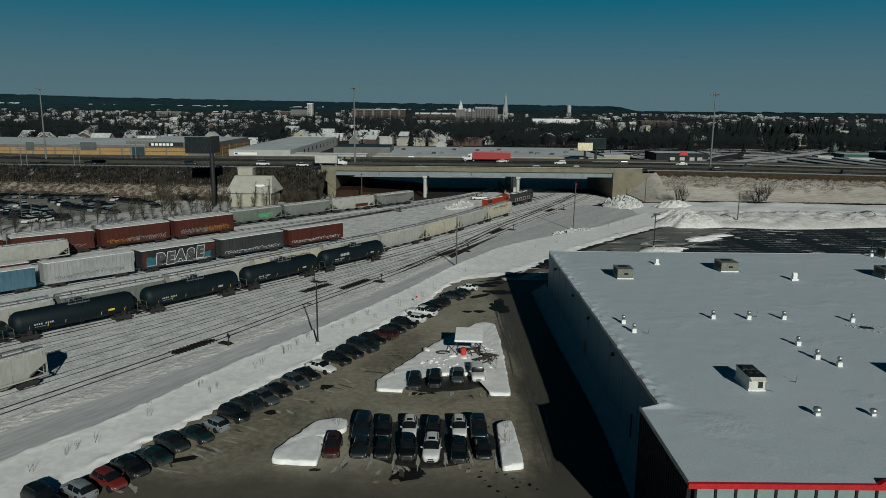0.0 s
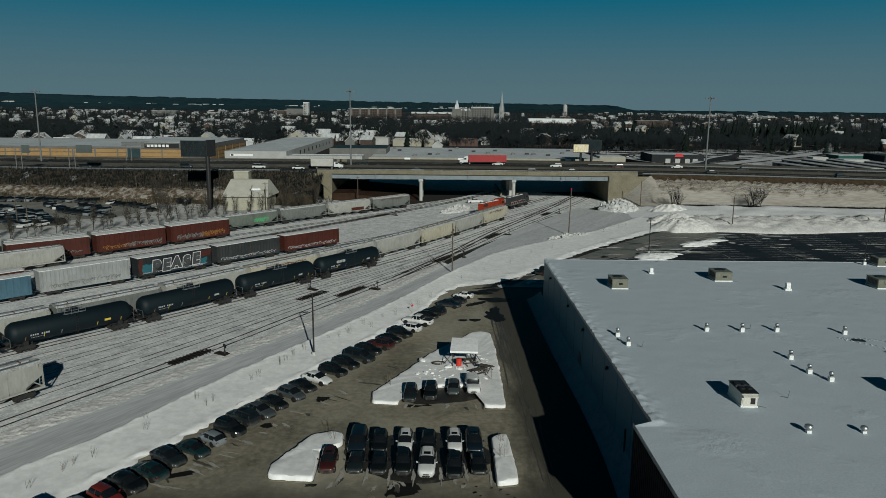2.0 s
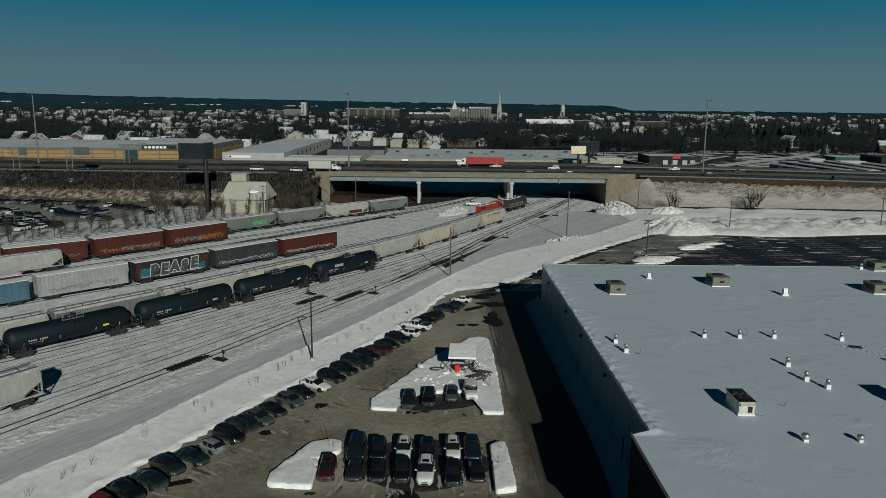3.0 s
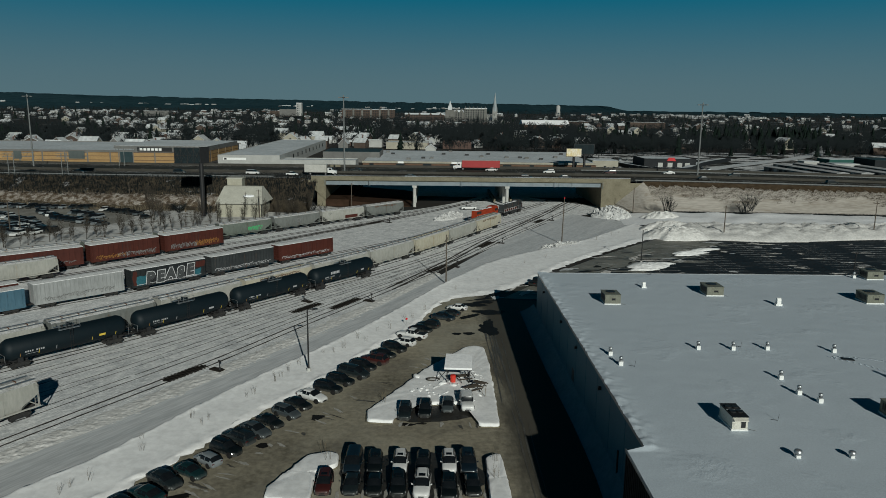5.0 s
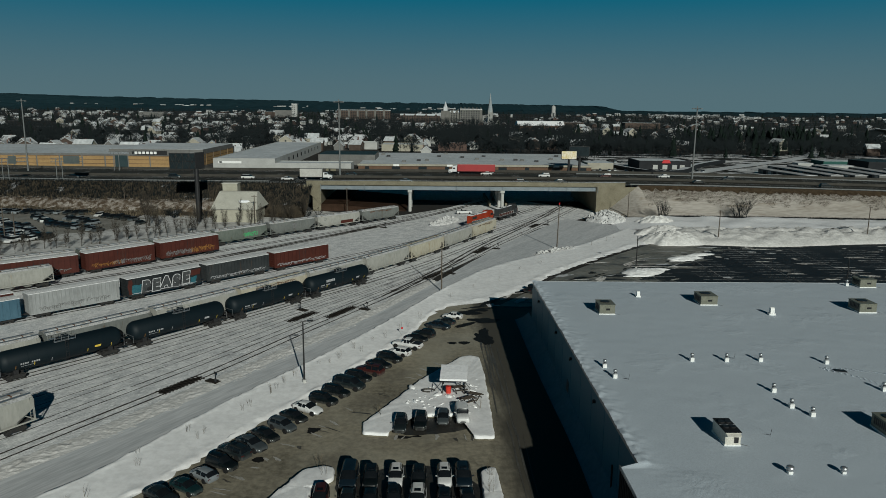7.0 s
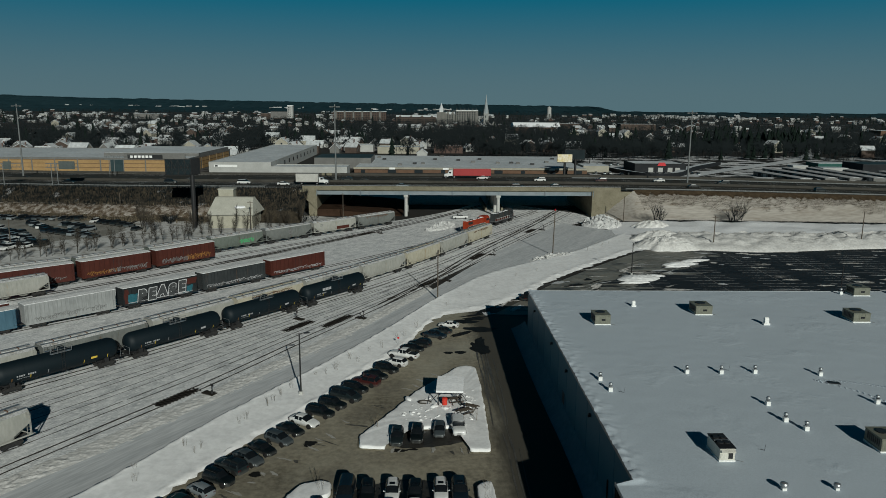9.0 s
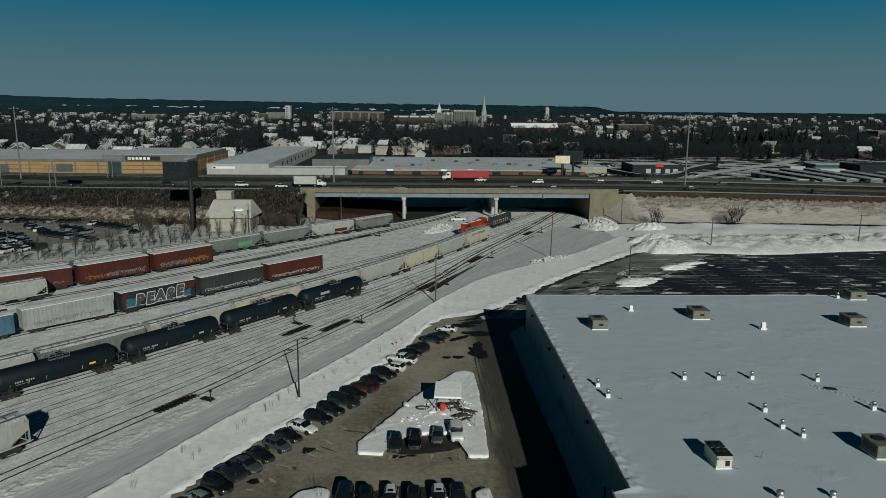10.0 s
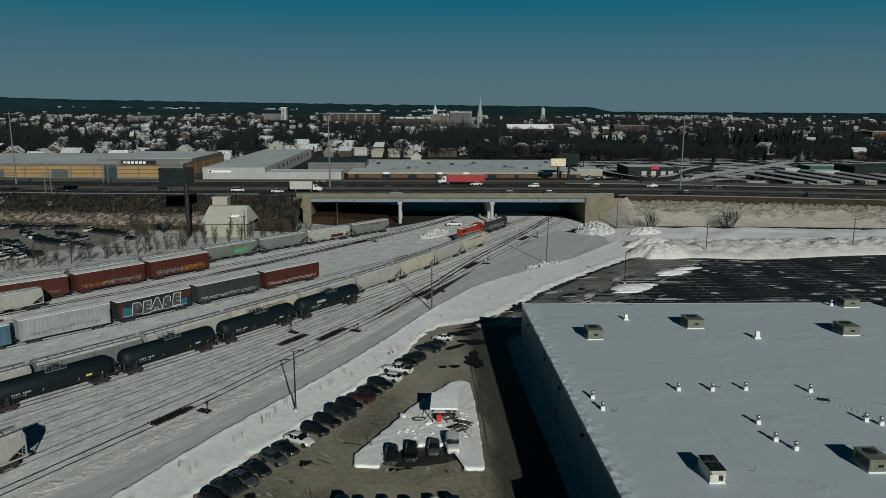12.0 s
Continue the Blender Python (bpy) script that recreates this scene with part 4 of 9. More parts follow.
for y in (63.4, 65.2, 68.5):
    part("downpipe", Shape().tube((X1 - 0.12, y, 0.3), (X1 - 0.12, y, 4.3), 0.09), DARK_PAINT, wh, "dark downpipe")
part("hatch", Shape().box(X1 - 0.06, X1, 91.6, 92.9, 2.2, 3.8), DARK_PAINT, wh, "dark wall hatch")
for y in (62.3, 77.0, 90.5, 101.5, 118):
    part("wall_light", Shape().box(X1 - 0.3, X1 - 0.02, y - 0.18, y + 0.18, 7.2, 7.5).box(X1 - 0.36, X1 - 0.3, y - 0.14, y + 0.14, 7.12, 7.4), DARK_PAINT, wh, "small black wall lamp")
# front with a band of windows under the red fascia
part("fascia", Shape().box(X0 - 0.1, XR, YN - 0.25, YN, RZ - 0.36, RZ + 0.02), RED_FASCIA, wh, "red painted fascia")
part("fascia", Shape().prism([(27.5, RZ + 0.02), (34, RZ + 0.02), (34, RZ + 0.34), (27.9, RZ + 0.3)], "y", YN - 0.25, YN + 0.1), RED_FASCIA, wh, "raised red sign box")
win = thing("front_window", "", "")
win.parent = wh
for k in range(40):
    x = X0 + 0.5 + 1.35 * k
    part("pane", Shape().box(x + 0.05, x + 1.23, YN - 0.02, YN + 0.06, 4.5, RZ - 0.42), FRONT_GLASS, win)
    part("mullion", Shape().box(x - 0.12, x + 0.05, YN - 0.1, YN + 0.1, 4.4, RZ - 0.37), DARK_CLAD, win)


def roof_skin():
    """Snow over the roof, thicker and lumpy towards the west edge."""
    sh = Shape()
    nx, ny = 150, 220
    def at(u, v):
        x = X1 + (XR - X1) * u ** 1.35
        y = YN + (YF - YN) * v
        if y < YS and u < 0.06:
            x = X0 + (x - X1) + (X1 - X0) * u / 0.06 if u > 0 else X0
        edge = math.exp(-((x - X1) / 1.5) ** 2) if y > YS else 0.0
        z = RZ + 0.05 * rough_at(x, y, 0.08) + 0.02 * rough_at(x, y, 0.5, 2)
        z += edge * (0.12 + 0.25 * abs(rough_at(x, y, 0.8, 5)) + 0.16 * rough_at(x, y, 2.1, 1)) + 0.05 * max(0.0, rough_at(x, y, 0.25, 8) - 0.2)
        if u == 0:
            x -= 0.10 + 0.18 * abs(rough_at(x, y, 0.9, 2)) if y > YS else 0.10
        return (x, y, z)
    return sh.grid(nx, ny, at)


part("roof_deck", Shape().box(X1, XR, YS, YF, RZ - 0.5, RZ - 0.3).box(X0, XR, YN, YS, RZ - 0.5, RZ - 0.3), DARK_CLAD, wh)
lay("roof_snow", roof_skin(), ROOF_SNOW, "smooth wind-packed snow covering the warehouse roof", "snow", 1)
part("roof_edge", Shape().box(X1 - 0.06, X1, YS, YF, RZ - 0.3, RZ + 0.06).box(X0 - 0.06, X0, YN, YS, RZ - 0.3, RZ + 0.04).box(X1, XR, YF, YF + 0.06, RZ - 0.3, RZ + 0.08), GALV, wh, "metal roof edging")
# snow ploughed against the shaded wall; its dark blue colour paints that shade
SHADED_SNOW = surface("shade_blue_snow", (0.055, 0.145, 0.195), (0.085, 0.18, 0.23), 0.2, 1.5, 0.6, bump=0.15, depth=0.06)
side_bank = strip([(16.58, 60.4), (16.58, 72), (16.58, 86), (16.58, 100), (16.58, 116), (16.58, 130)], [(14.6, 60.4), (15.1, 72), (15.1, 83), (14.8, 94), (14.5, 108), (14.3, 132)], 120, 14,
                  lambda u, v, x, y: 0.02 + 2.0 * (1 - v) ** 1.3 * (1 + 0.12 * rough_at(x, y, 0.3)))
lay("wall_snow_bank", side_bank, SHADED_SNOW, "ploughed snow by the warehouse wall, coloured blue for shade", "snow")


OLD_BEIGE = surface("faded_beige_metal", (0.54, 0.52, 0.46), (0.66, 0.64, 0.57), 1.2, 9.0, 0.5, 0.1, bump=0.05)


def hvac(x, y, w, d, h, hood=False):
    """Packaged roof unit, front towards the south."""
    t = thing("rooftop_unit", "grey-green rooftop air-conditioning unit on a white curb" if not hood else "large rooftop air unit with intake hood", "rooftop unit", "rooftop units", "", pose(x, y, RZ))
    part("curb", Shape().box(-w / 2 - 0.06, w / 2 + 0.06, -0.06, d + 0.06, -0.02, 0.16), WHITE_PAINT, t, "white snow-dusted curb")
    part("cabinet", Shape().prism([(-w / 2, 0.16), (w / 2, 0.16), (w / 2, h - 0.05), (w / 2 - 0.05, h), (-w / 2 + 0.05, h), (-w / 2, h - 0.05)], "y", 0, d), TAN_UNIT if not hood else OLD_BEIGE, t)
    part("top_cover", Shape().box(-w / 2 - 0.05, w / 2 + 0.05, -0.05, d + 0.05, h, h + 0.07), DARK_CLAD if hood else TAN_UNIT, t, "dark top cover" if hood else "")
    if not hood:
        for k in range(3):
            a = -w / 2 + w * k / 3
            part("access_panel", Shape().box(a + 0.05, a + w / 3 - 0.05, -0.03, 0.0, 0.36, h - 0.1), TAN_UNIT, t)
        part("vent_grille", Shape().box(-w * 0.08, w * 0.16, -0.06, -0.03, h * 0.45, h * 0.66), DARK_CLAD, t, "dark grille")
        sh = Shape()
        for k in range(7):
            sh.box(-w / 2 - 0.04, -w / 2, d * 0.12 + 0.11 * d * k, d * 0.18 + 0.11 * d * k, 0.5, h - 0.15)
        part("coil_guard", sh, DARK_PAINT, t)
        part("fan_ring", Shape().tube((0, d * 0.6, h + 0.05), (0, d * 0.6, h + 0.16), min(w, d) * 0.3, n=16), DARK_PAINT, t)
    else:
        part("intake_hood", Shape().prism([(0.0, h - 0.05), (-0.34, h - 0.22), (-0.34, h - 0.28), (0.0, h - 0.28)], "x", -w / 2 + 0.06, w / 2 - 0.06), OLD_BEIGE, t, "sloping metal hood")
        part("access_panel", Shape().box(-w / 2 + 0.08, w / 2 - 0.6, -0.03, 0.0, 0.34, h - 0.55), OLD_BEIGE, t)
        part("opening", Shape().box(w / 2 - 0.62, w / 2 - 0.2, -0.04, 0.0, 0.3, h - 0.35), DARK_PAINT, t, "dark louvred opening")
        for k in range(4):
            part("fan_cowl", Shape().tube((-w * 0.22 if k % 2 else w * 0.22, d * (0.35 + 0.35 * (k // 2)), h + 0.06), (-w * 0.22 if k % 2 else w * 0.22, d * (0.35 + 0.35 * (k // 2)), h + 0.2), 0.3, n=14), DARK_PAINT, t)
        part("roof_seam", Shape().box(-w / 2, w / 2, d * 0.5, d * 0.54, h + 0.07, h + 0.12), GALV, t)
    part("conduit", Shape().tube((w / 2, 0.2, 0.12), (w / 2 + 0.8, -0.1, 0.04), 0.02), MAST, t)
    return t


hvac(24.8, 106.2, 2.3, 2.9, 1.45)
hvac(42.0, 111.5, 2.6, 3.1, 1.4)
hvac(64.7, 107.6, 2.6, 3.1, 1.4)
hvac(82.0, 122.0, 2.9, 3.0, 1.5)
hvac(26.15, 63.9, 1.42, 3.0, 1.3, True)
hvac(42.5, 65.5, 2.0, 2.7, 1.35)
hvac(74.0, 123.2, 2.8, 2.6, 1.4)


def vent(x, y, kind, s=1.0):
    t = thing("roof_vent", {"can": "galvanised roof vent with domed cap on a white curb", "turbine": "round chrome turbine vent on a white curb", "goose": "white gooseneck roof vent"}[kind],
              "roof vent", "roof vents", "", pose(x, y, RZ) @ Matrix.Scale(s, 4))
    if kind == "goose":
        part("curb", Shape().box(-0.45, 0.45, -0.35, 0.35, -0.02, 0.28), WHITE_PAINT, t)
        sh = Shape()
        ring = []
        for i in range(9):
            a = math.pi * i / 8
            ring.append((-0.3 * math.cos(a), 0.28 + 0.85 * (0.45 + 0.55 * math.sin(a)) if 0 < i < 8 else 0.28))
        sh.prism(ring, "x", -0.28, 0.28)
        part("neck", sh, WHITE_PAINT, t, smooth=35)
        return
    part("curb", Shape().box(-0.27, 0.27, -0.27, 0.27, -0.02, 0.55 if kind == "can" else 0.3), WHITE_PAINT, t, "white curb")
    if kind == "can":
        part("pipe", Shape().tube((0, 0, 0.55), (0, 0, 0.88), 0.18, n=14), GALV, t, smooth=40)
        # black ring stands in for the shaded gap under the cap
        part("throat_ring", Shape().tube((0, 0, 0.74), (0, 0, 0.86), 0.22, n=14), DARK_PAINT, t, "black ring painting the shaded gap under the cap", 40)
        part("cap", Shape().loft([[(r * math.cos(a * math.pi / 7), r * math.sin(a * math.pi / 7), z) for a in range(14)] for r, z in ((0.25, 0.86), (0.28, 0.9), (0.28, 1.06), (0.22, 1.16), (0.07, 1.21))]), GALV, t, "shiny metal cap", 40)
    else:
        part("throat", Shape().tube((0, 0, 0.3), (0, 0, 0.42), 0.26, n=14), GALV, t)
        part("turbine", Shape().loft([[(r * math.cos(a * math.pi / 9), r * math.sin(a * math.pi / 9), z) for a in range(18)] for r, z in ((0.3, 0.42), (0.46, 0.55), (0.5, 0.72), (0.42, 0.9), (0.2, 1.0))]), GALV, t, "chrome turbine head", 30)


for x, y in ((30.4, 86.4), (34.6, 86.3), (38.8, 86.4), (35.9, 76.7), (35.8, 72.5), (36.9, 70.4), (46.5, 85.6), (19.2, 84.1), (19.6, 80.8), (48.3, 77.1), (49.4, 76.1)):
    vent(x, y, "can", 0.84)
vent(29.0, 58.9, "turbine", 0.72)
vent(33.6, 58.9, "turbine", 0.62)
vent(49.5, 106.5, "goose", 1.05)
vent(32.3, 116.5, "goose", 0.85)
vent(71.1, 124.6, "can", 0.9)
for x, y in ((21.0, 80.2), (30.6, 66.0), (35.9, 87.2), (36.0, 125.5)):
    solid("stick_marker", Shape().tube((x, y, RZ), (x + 0.1, y, RZ + 0.7), 0.016).tube((x - 0.5, y + 0.25, RZ + 0.08), (x, y, RZ + 0.1), 0.018), DARK_PAINT, "thin dark rod standing in roof snow", "rod", "roof rods")
solid("roof_hatch", Shape().prism([(46.2, 83.0), (47.4, 82.6), (47.5, 83.3), (46.3, 83.7)], "z", RZ, RZ + 0.09), DARK_PAINT, "dark flat roof hatch beside footprints", "hatch")
prints = Shape()
rnd = random.Random(5)
for path_, n in ((((45.0, 83.9), (48, 83.6), (52, 82), (57, 79.5)), 44), (((45.4, 83.6), (48.6, 80), (50.0, 75), (51.0, 69.0)), 48)):
    for i, p in enumerate(spline(path_, n)):
        q = Vector(path_[-1]) - Vector(path_[0])
        side = 0.16 if i % 2 else -0.16
        x, y = p.x + side * q.y / q.length + rnd.uniform(-.05, .05), p.y - side * q.x / q.length + rnd.uniform(-.05, .05)
        prints.add(lump(x, y, RZ + 0.03, 0.12, 0.19, 0.055, 0, 5, 0.2, i))
tagged(solid("footprint_trail", prints, ROOF_SNOW, "trail of footprints across the roof snow", "footprints"), kind="stuff")


# ---- islands and heaps in the car park ----
def island(name, outline, h, label, n=0):
    """A kerbed island under settled snow with a steep cut edge: straight sides, small rounded corners."""
    pts = [Vector(p) for p in outline]
    c = sum(pts, Vector((0, 0))) / len(pts)
    ring = []
    for i, p in enumerate(pts):
        q, r = pts[i - 1], pts[(i + 1) % len(pts)]
        e0, e1 = p.lerp(q, min(0.45, 0.5 / (p - q).length)), p.lerp(r, min(0.45, 0.5 / (p - r).length))
        for k in range(5):
            f = k / 4
            ring.append((e0.lerp(p, f)).lerp(p.lerp(e1, f), f))
        e2 = r.lerp(p, min(0.45, 0.5 / (p - r).length))
        m = max(2, int((e2 - e1).length / 0.5))
        ring += [e1.lerp(e2, k / m) for k in range(1, m)]
    t = thing(name, label, "snow island", "snow islands")
    rings = []
    for d, z in ((0.0, 0.0), (0.03, h * 0.6), (0.14, h * 0.93), (0.35, h), (0.9, h * 0.98)):
        r = []
        for p in ring:
            way = (c - p).normalized()
            q = p + way * (d + (0.2 * rough_at(p.x, p.y, 1.3, 1) + 0.1 * rough_at(p.x, p.y, 3.1, 2) if z else 0.0))
            r.append((q.x, q.y, 0.03 + z * (1 + 0.16 * rough_at(p.x, p.y, 0.7, 2)) + (0.03 * rough_at(q.x, q.y, 2.0, d) if z else 0)))
        rings.append(r)
    for f in (0.7, 0.4, 0.1):
        rings.append([(c.x + (x - c.x) * f, c.y + (y - c.y) * f, 0.03 + h * 0.97 + 0.07 * rough_at(c.x + (x - c.x) * f, c.y + (y - c.y) * f, 0.35)) for x, y, z in rings[4]])
    part("snow", Shape().loft(rings), SETTLED, t, smooth=50)
    lip = []
    for p in ring:
        way = (p - c).normalized() * 0.12
        lip.append((p.x + way.x, p.y + way.y))
    part("kerb", Shape().loft([[(x, y, 0.0) for x, y in lip], [(x, y, 0.13) for x, y in lip]]), CONCRETE, t, "dark wet kerb")
    return t


island("snow_island", [(-9.7, 86.3), (-9.5, 83.8), (-6.4, 83.4), (-6.0, 88.6), (3.9, 89.2), (3.8, 82.7), (6.3, 82.7), (6.5, 92), (6.6, 103), (6.3, 110.4), (5.2, 111.4), (3.4, 110.6), (-2.8, 101.0)], 0.45,
       "triangular car park island deep in settled snow")
island("snow_island", [(-17.9, 68.0), (-17.6, 65.9), (-13.3, 65.5), (-13.4, 71.2), (-11.5, 72.8), (-11.6, 75.0), (-12.6, 75.8), (-14.9, 74.9), (-16.6, 71.0)], 0.55, "pointed car park island covered in snow")
island("snow_island", [(3.9, 64.9), (6.0, 65.3), (6.0, 70), (5.7, 75.4), (4.0, 74.6), (3.9, 70)], 0.6, "narrow car park island covered in snow")


def blotch(name, x, y, rx, ry, turn, z, mat_, label, jag=0.6, n=30):
    """A flat patch with a ragged outline."""
    c, s = math.cos(radians(turn)), math.sin(radians(turn))
    ring = []
    for i in range(n):
        a = 2 * math.pi * i / n
        r = 1 + jag * rough_at(math.cos(a) * 1.3 + x, math.sin(a) * 1.3 + y, 1.0) + 0.5 * jag * rough_at(math.cos(a) * 4 + x, math.sin(a) * 4 + y, 1.0, 3)
        u, v = rx * r * math.cos(a), ry * r * math.sin(a)
        ring.append((x + u * c - v * s, y + u * s + v * c, z))
    return lay(name, Shape().poly(ring), mat_, label, name.split("_")[-1], 0)


for k, (x, y, rx, ry, turn) in enumerate(((2.4, 118.2, 0.75, 0.6, 0), (4.2, 118.3, 0.95, 0.75, 0), (7.7, 120.5, 1.5, 3.0, 10), (8.0, 124, 0.8, 2.6, -10), (-4.7, 64.4, 1.6, 1.25, 0), (-5.6, 65.2, 0.5, 0.4, 0), (-26.3, 66.8, 1.7, 0.5, 20), (-20.4, 77.7, 0.7, 0.6, 0), (-15.6, 85.2, 0.9, 0.7, 40),
                                          (8.6, 131, 2.6, 1.6, 0), (6, 136, 3.2, 1.2, 0), (-4.6, 83.3, 0.9, 0.4, 0), (-3.0, 83.6, 0.7, 0.25, 0), (5.0, 128.5, 2.4, 0.7, 40), (-13.4, 65.0, 0.5, 0.3, 0))):
    blotch("meltwater_puddle", x, y, rx, ry, turn, 0.062 + 0.0005 * k, WET, "dark meltwater puddle on the car park", 0.55)
DAMP = surface("damp_asphalt", (0.05, 0.047, 0.041), (0.11, 0.102, 0.087), 0.4, 3.0, 0.5, bump=0.05)
UNDER = surface("shaded_wet_asphalt", (0.014, 0.014, 0.013), (0.045, 0.042, 0.036), 0.5, 4.0, 0.5, bump=0.05)
GLAZE = surface("refrozen_slush", (0.30, 0.285, 0.25), (0.44, 0.425, 0.39), 0.6, 4.0, 0.5, bump=0.1)
# tyre marks that come and go
for x0, w, y0, y1 in ((7.2, 0.22, 122, 90), (7.7, 0.16, 122, 96), (8.2, 0.12, 120, 100), (8.7, 0.2, 119, 84), (9.4, 0.12, 116, 90), (8.2, 0.10, 88, 66), (9.0, 0.10, 90, 64), (9.7, 0.07, 84, 66)):
    pts = [(x0 + 0.5 * rough_at(x0, (y0 + (y1 - y0) * f) * 0.1, 1.0), y0 + (y1 - y0) * f) for f in (0, 0.25, 0.5, 0.75, 1)]
    P = spline(pts, 70)
    sh = Shape()
    for i, p in enumerate(P):
        ww = w * max(0.05, 0.7 + 0.9 * rough_at(p.x, p.y, 0.18, x0)) * math.sin(math.pi * (0.02 + 0.96 * i / 70)) ** 0.4
        sh.v += [(p.x - ww, p.y, 0.052 + 0.001 * w), (p.x + ww, p.y, 0.052 + 0.001 * w)]
        if i:
            sh.f.append((2 * i - 2, 2 * i - 1, 2 * i + 1, 2 * i))
    lay("tyre_track", sh, DAMP, "faint damp tyre track on the car park", "tyre track", 0)
rs = random.Random(31)
for k in range(58):
    if k < 38:
        f = rs.random()
        x, y = (-33 + f * 30, 59.5 + f * 50)
        x, y, turn, L = x + rs.uniform(1.6, 3.6), y - rs.uniform(0.2, 1.6), -36 + rs.uniform(-25, 25), rs.uniform(0.4, 1.3)
    elif k < 50:
        x, y, turn, L = rs.uniform(-14, 5), rs.uniform(64.2, 66.2), 90 + rs.uniform(-25, 25), rs.uniform(0.3, 0.9)
    else:
        x, y, turn, L = rs.uniform(-6, 4), rs.uniform(82.5, 84), 90 + rs.uniform(-40, 40), rs.uniform(0.3, 0.8)
    blotch("slush_streak", x, y, L, rs.uniform(0.08, 0.22), turn, 0.064 + 0.0004 * k, GLAZE if k % 4 else DAMP, "thin streak of refrozen slush", 0.9)
# dark sheets paint the shade and wet under and between parked cars
blotch("wet_ground", -3.7, 71.0, 7.3, 5.2, 0, 0.084, UNDER, "wet ground with shade painted between the parked cars", 0.12, 60)
blotch("wet_ground", -1.2, 86.6, 5.0, 2.4, 8, 0.084, UNDER, "wet ground with shade painted between the parked cars", 0.2, 40)
# pale ice between the parked cars, dark spots and drain covers in front of them
for k, x in enumerate((-11.0, -8.5, -6.2, -3.85, -1.35, 1.2, 3.55)):
    blotch("slush_streak", x + rs.uniform(-0.1, 0.1), 66.9 + rs.uniform(-0.4, 0.4), 1.5, 0.17, 90 + rs.uniform(-6, 6), 0.09 + 0.001 * k, GLAZE, "pale ice between parked cars", 1.2, 44)
for k, (x, y) in enumerate(((0.9, 65.4), (1.8, 63.9), (2.3, 63.3), (3.4, 64.7), (4.2, 64.4), (4.8, 63.6), (5.4, 63.0), (6.2, 62.6), (6.8, 61.8), (2.6, 62.2), (3.3, 61.4), (3.9, 60.4), (5.0, 62.1), (2.0, 64.9))):
    blotch("wet_spot", x, y, rs.uniform(0.08, 0.3), rs.uniform(0.06, 0.16), rs.uniform(0, 90), 0.1 + 0.001 * k, WET, "small dark wet spot on the car park", 0.8, 14)
for x, y in ((-7.6, 63.2), (-5.8, 63.1)):
    solid("drain_cover", Shape().tube((x, y, 0.02), (x, y, 0.07), 0.38, 0.38, 20).tube((x, y, 0.07), (x, y, 0.085), 0.26, 0.26, 20), CONCRETE, "round iron drain cover in the asphalt", "drain cover", "drain covers")
# ice, slush and open water on the apron behind the warehouse
ra = random.Random(3)
for k in range(46):
    y = ra.uniform(137, 182)
    x = 4 + max(0, y - 140) * 0.78 + ra.uniform(3, 24)
    if y < 141 and x > 14:
        continue
    wet_ = k % 2
    blotch("meltwater_puddle" if wet_ else "ice_patch", x, y, ra.uniform(0.6, 3.2), ra.uniform(0.3, 1.0), ra.uniform(10, 70), 0.07 + 0.0006 * k, WET if wet_ else (DIRTY_SNOW if k % 4 else PACKED), "dark meltwater on the muddy apron" if wet_ else "ragged ice on the muddy apron", 0.9)


for k in range(60):
    y = ra.uniform(140, 200)
    x = 12 + max(0, y - 140) * 0.78 + abs(ra.gauss(0, 12)) + 2
    blotch("slush_streak", x, y, ra.uniform(1.5, 5.0), ra.uniform(0.10, 0.4), ra.uniform(20, 50) if k % 3 else ra.uniform(-8, 8), 0.10 + 0.0006 * k, (MUD, PACKED, WET, GLAZE)[k % 4], "long ragged streak of slush on the apron", 1.1, 40)


# ---- rolling stock ----
def weathered(name, a, b, streak=(0.10, 0.05, 0.03), amount=(0.58, 0.70), rough=0.65):
    """Railcar paint with rust streaks that run down the sides."""
    m, n, l, p = nodes_of(name)
    nt = m.node_tree
    col = ramp(nt, noise_of(nt, 0.35, detail=5.0), a, b)
    fine = noise_of(nt, 3.0, (1, 1, 0.25), 0.0, 5.0)
    col = blend(nt, 0.3, col, ramp(nt, fine, tuple(c * 0.6 for c in a), b))
    st = noise_of(nt, 1.1, (1.6, 1.6, 0.22), 0.0, 6.0, 0.7)
    r = nt.nodes.new("ShaderNodeMapRange")
    r.inputs["From Min"].default_value, r.inputs["From Max"].default_value = amount
    l.new(st, r.inputs["Value"])
    col = blend(nt, r.outputs["Result"], col, streak)
    l.new(col, p.inputs["Base Color"])
    p.inputs["Roughness"].default_value = rough
    p.inputs["Specular IOR Level"].default_value = 0.2
    bumped(nt, p, fine, 0.1, 0.02)
    return m


HOPPER_CREAM = weathered("cream_hopper_paint", (0.375, 0.345, 0.268), (0.455, 0.425, 0.34), (0.30, 0.22, 0.12))
HOPPER_WHITE = weathered("off_white_hopper_paint", (0.29, 0.29, 0.262), (0.37, 0.362, 0.33), (0.30, 0.25, 0.18), (0.62, 0.75))
HOPPER_GREY = weathered("grey_hopper_paint", (0.125, 0.132, 0.126), (0.175, 0.182, 0.172), (0.10, 0.08, 0.06))
HOPPER_GREEN = weathered("green_grey_hopper_paint", (0.105, 0.122, 0.107), (0.15, 0.168, 0.146), (0.09, 0.08, 0.06))
BOX_RED = weathered("oxide_red_boxcar_paint", (0.053, 0.0155, 0.0115), (0.076, 0.0215, 0.0145), (0.062, 0.03, 0.023))
BOX_MAROON = weathered("brown_red_boxcar_paint", (0.056, 0.017, 0.013), (0.078, 0.023, 0.017), (0.055, 0.03, 0.025))
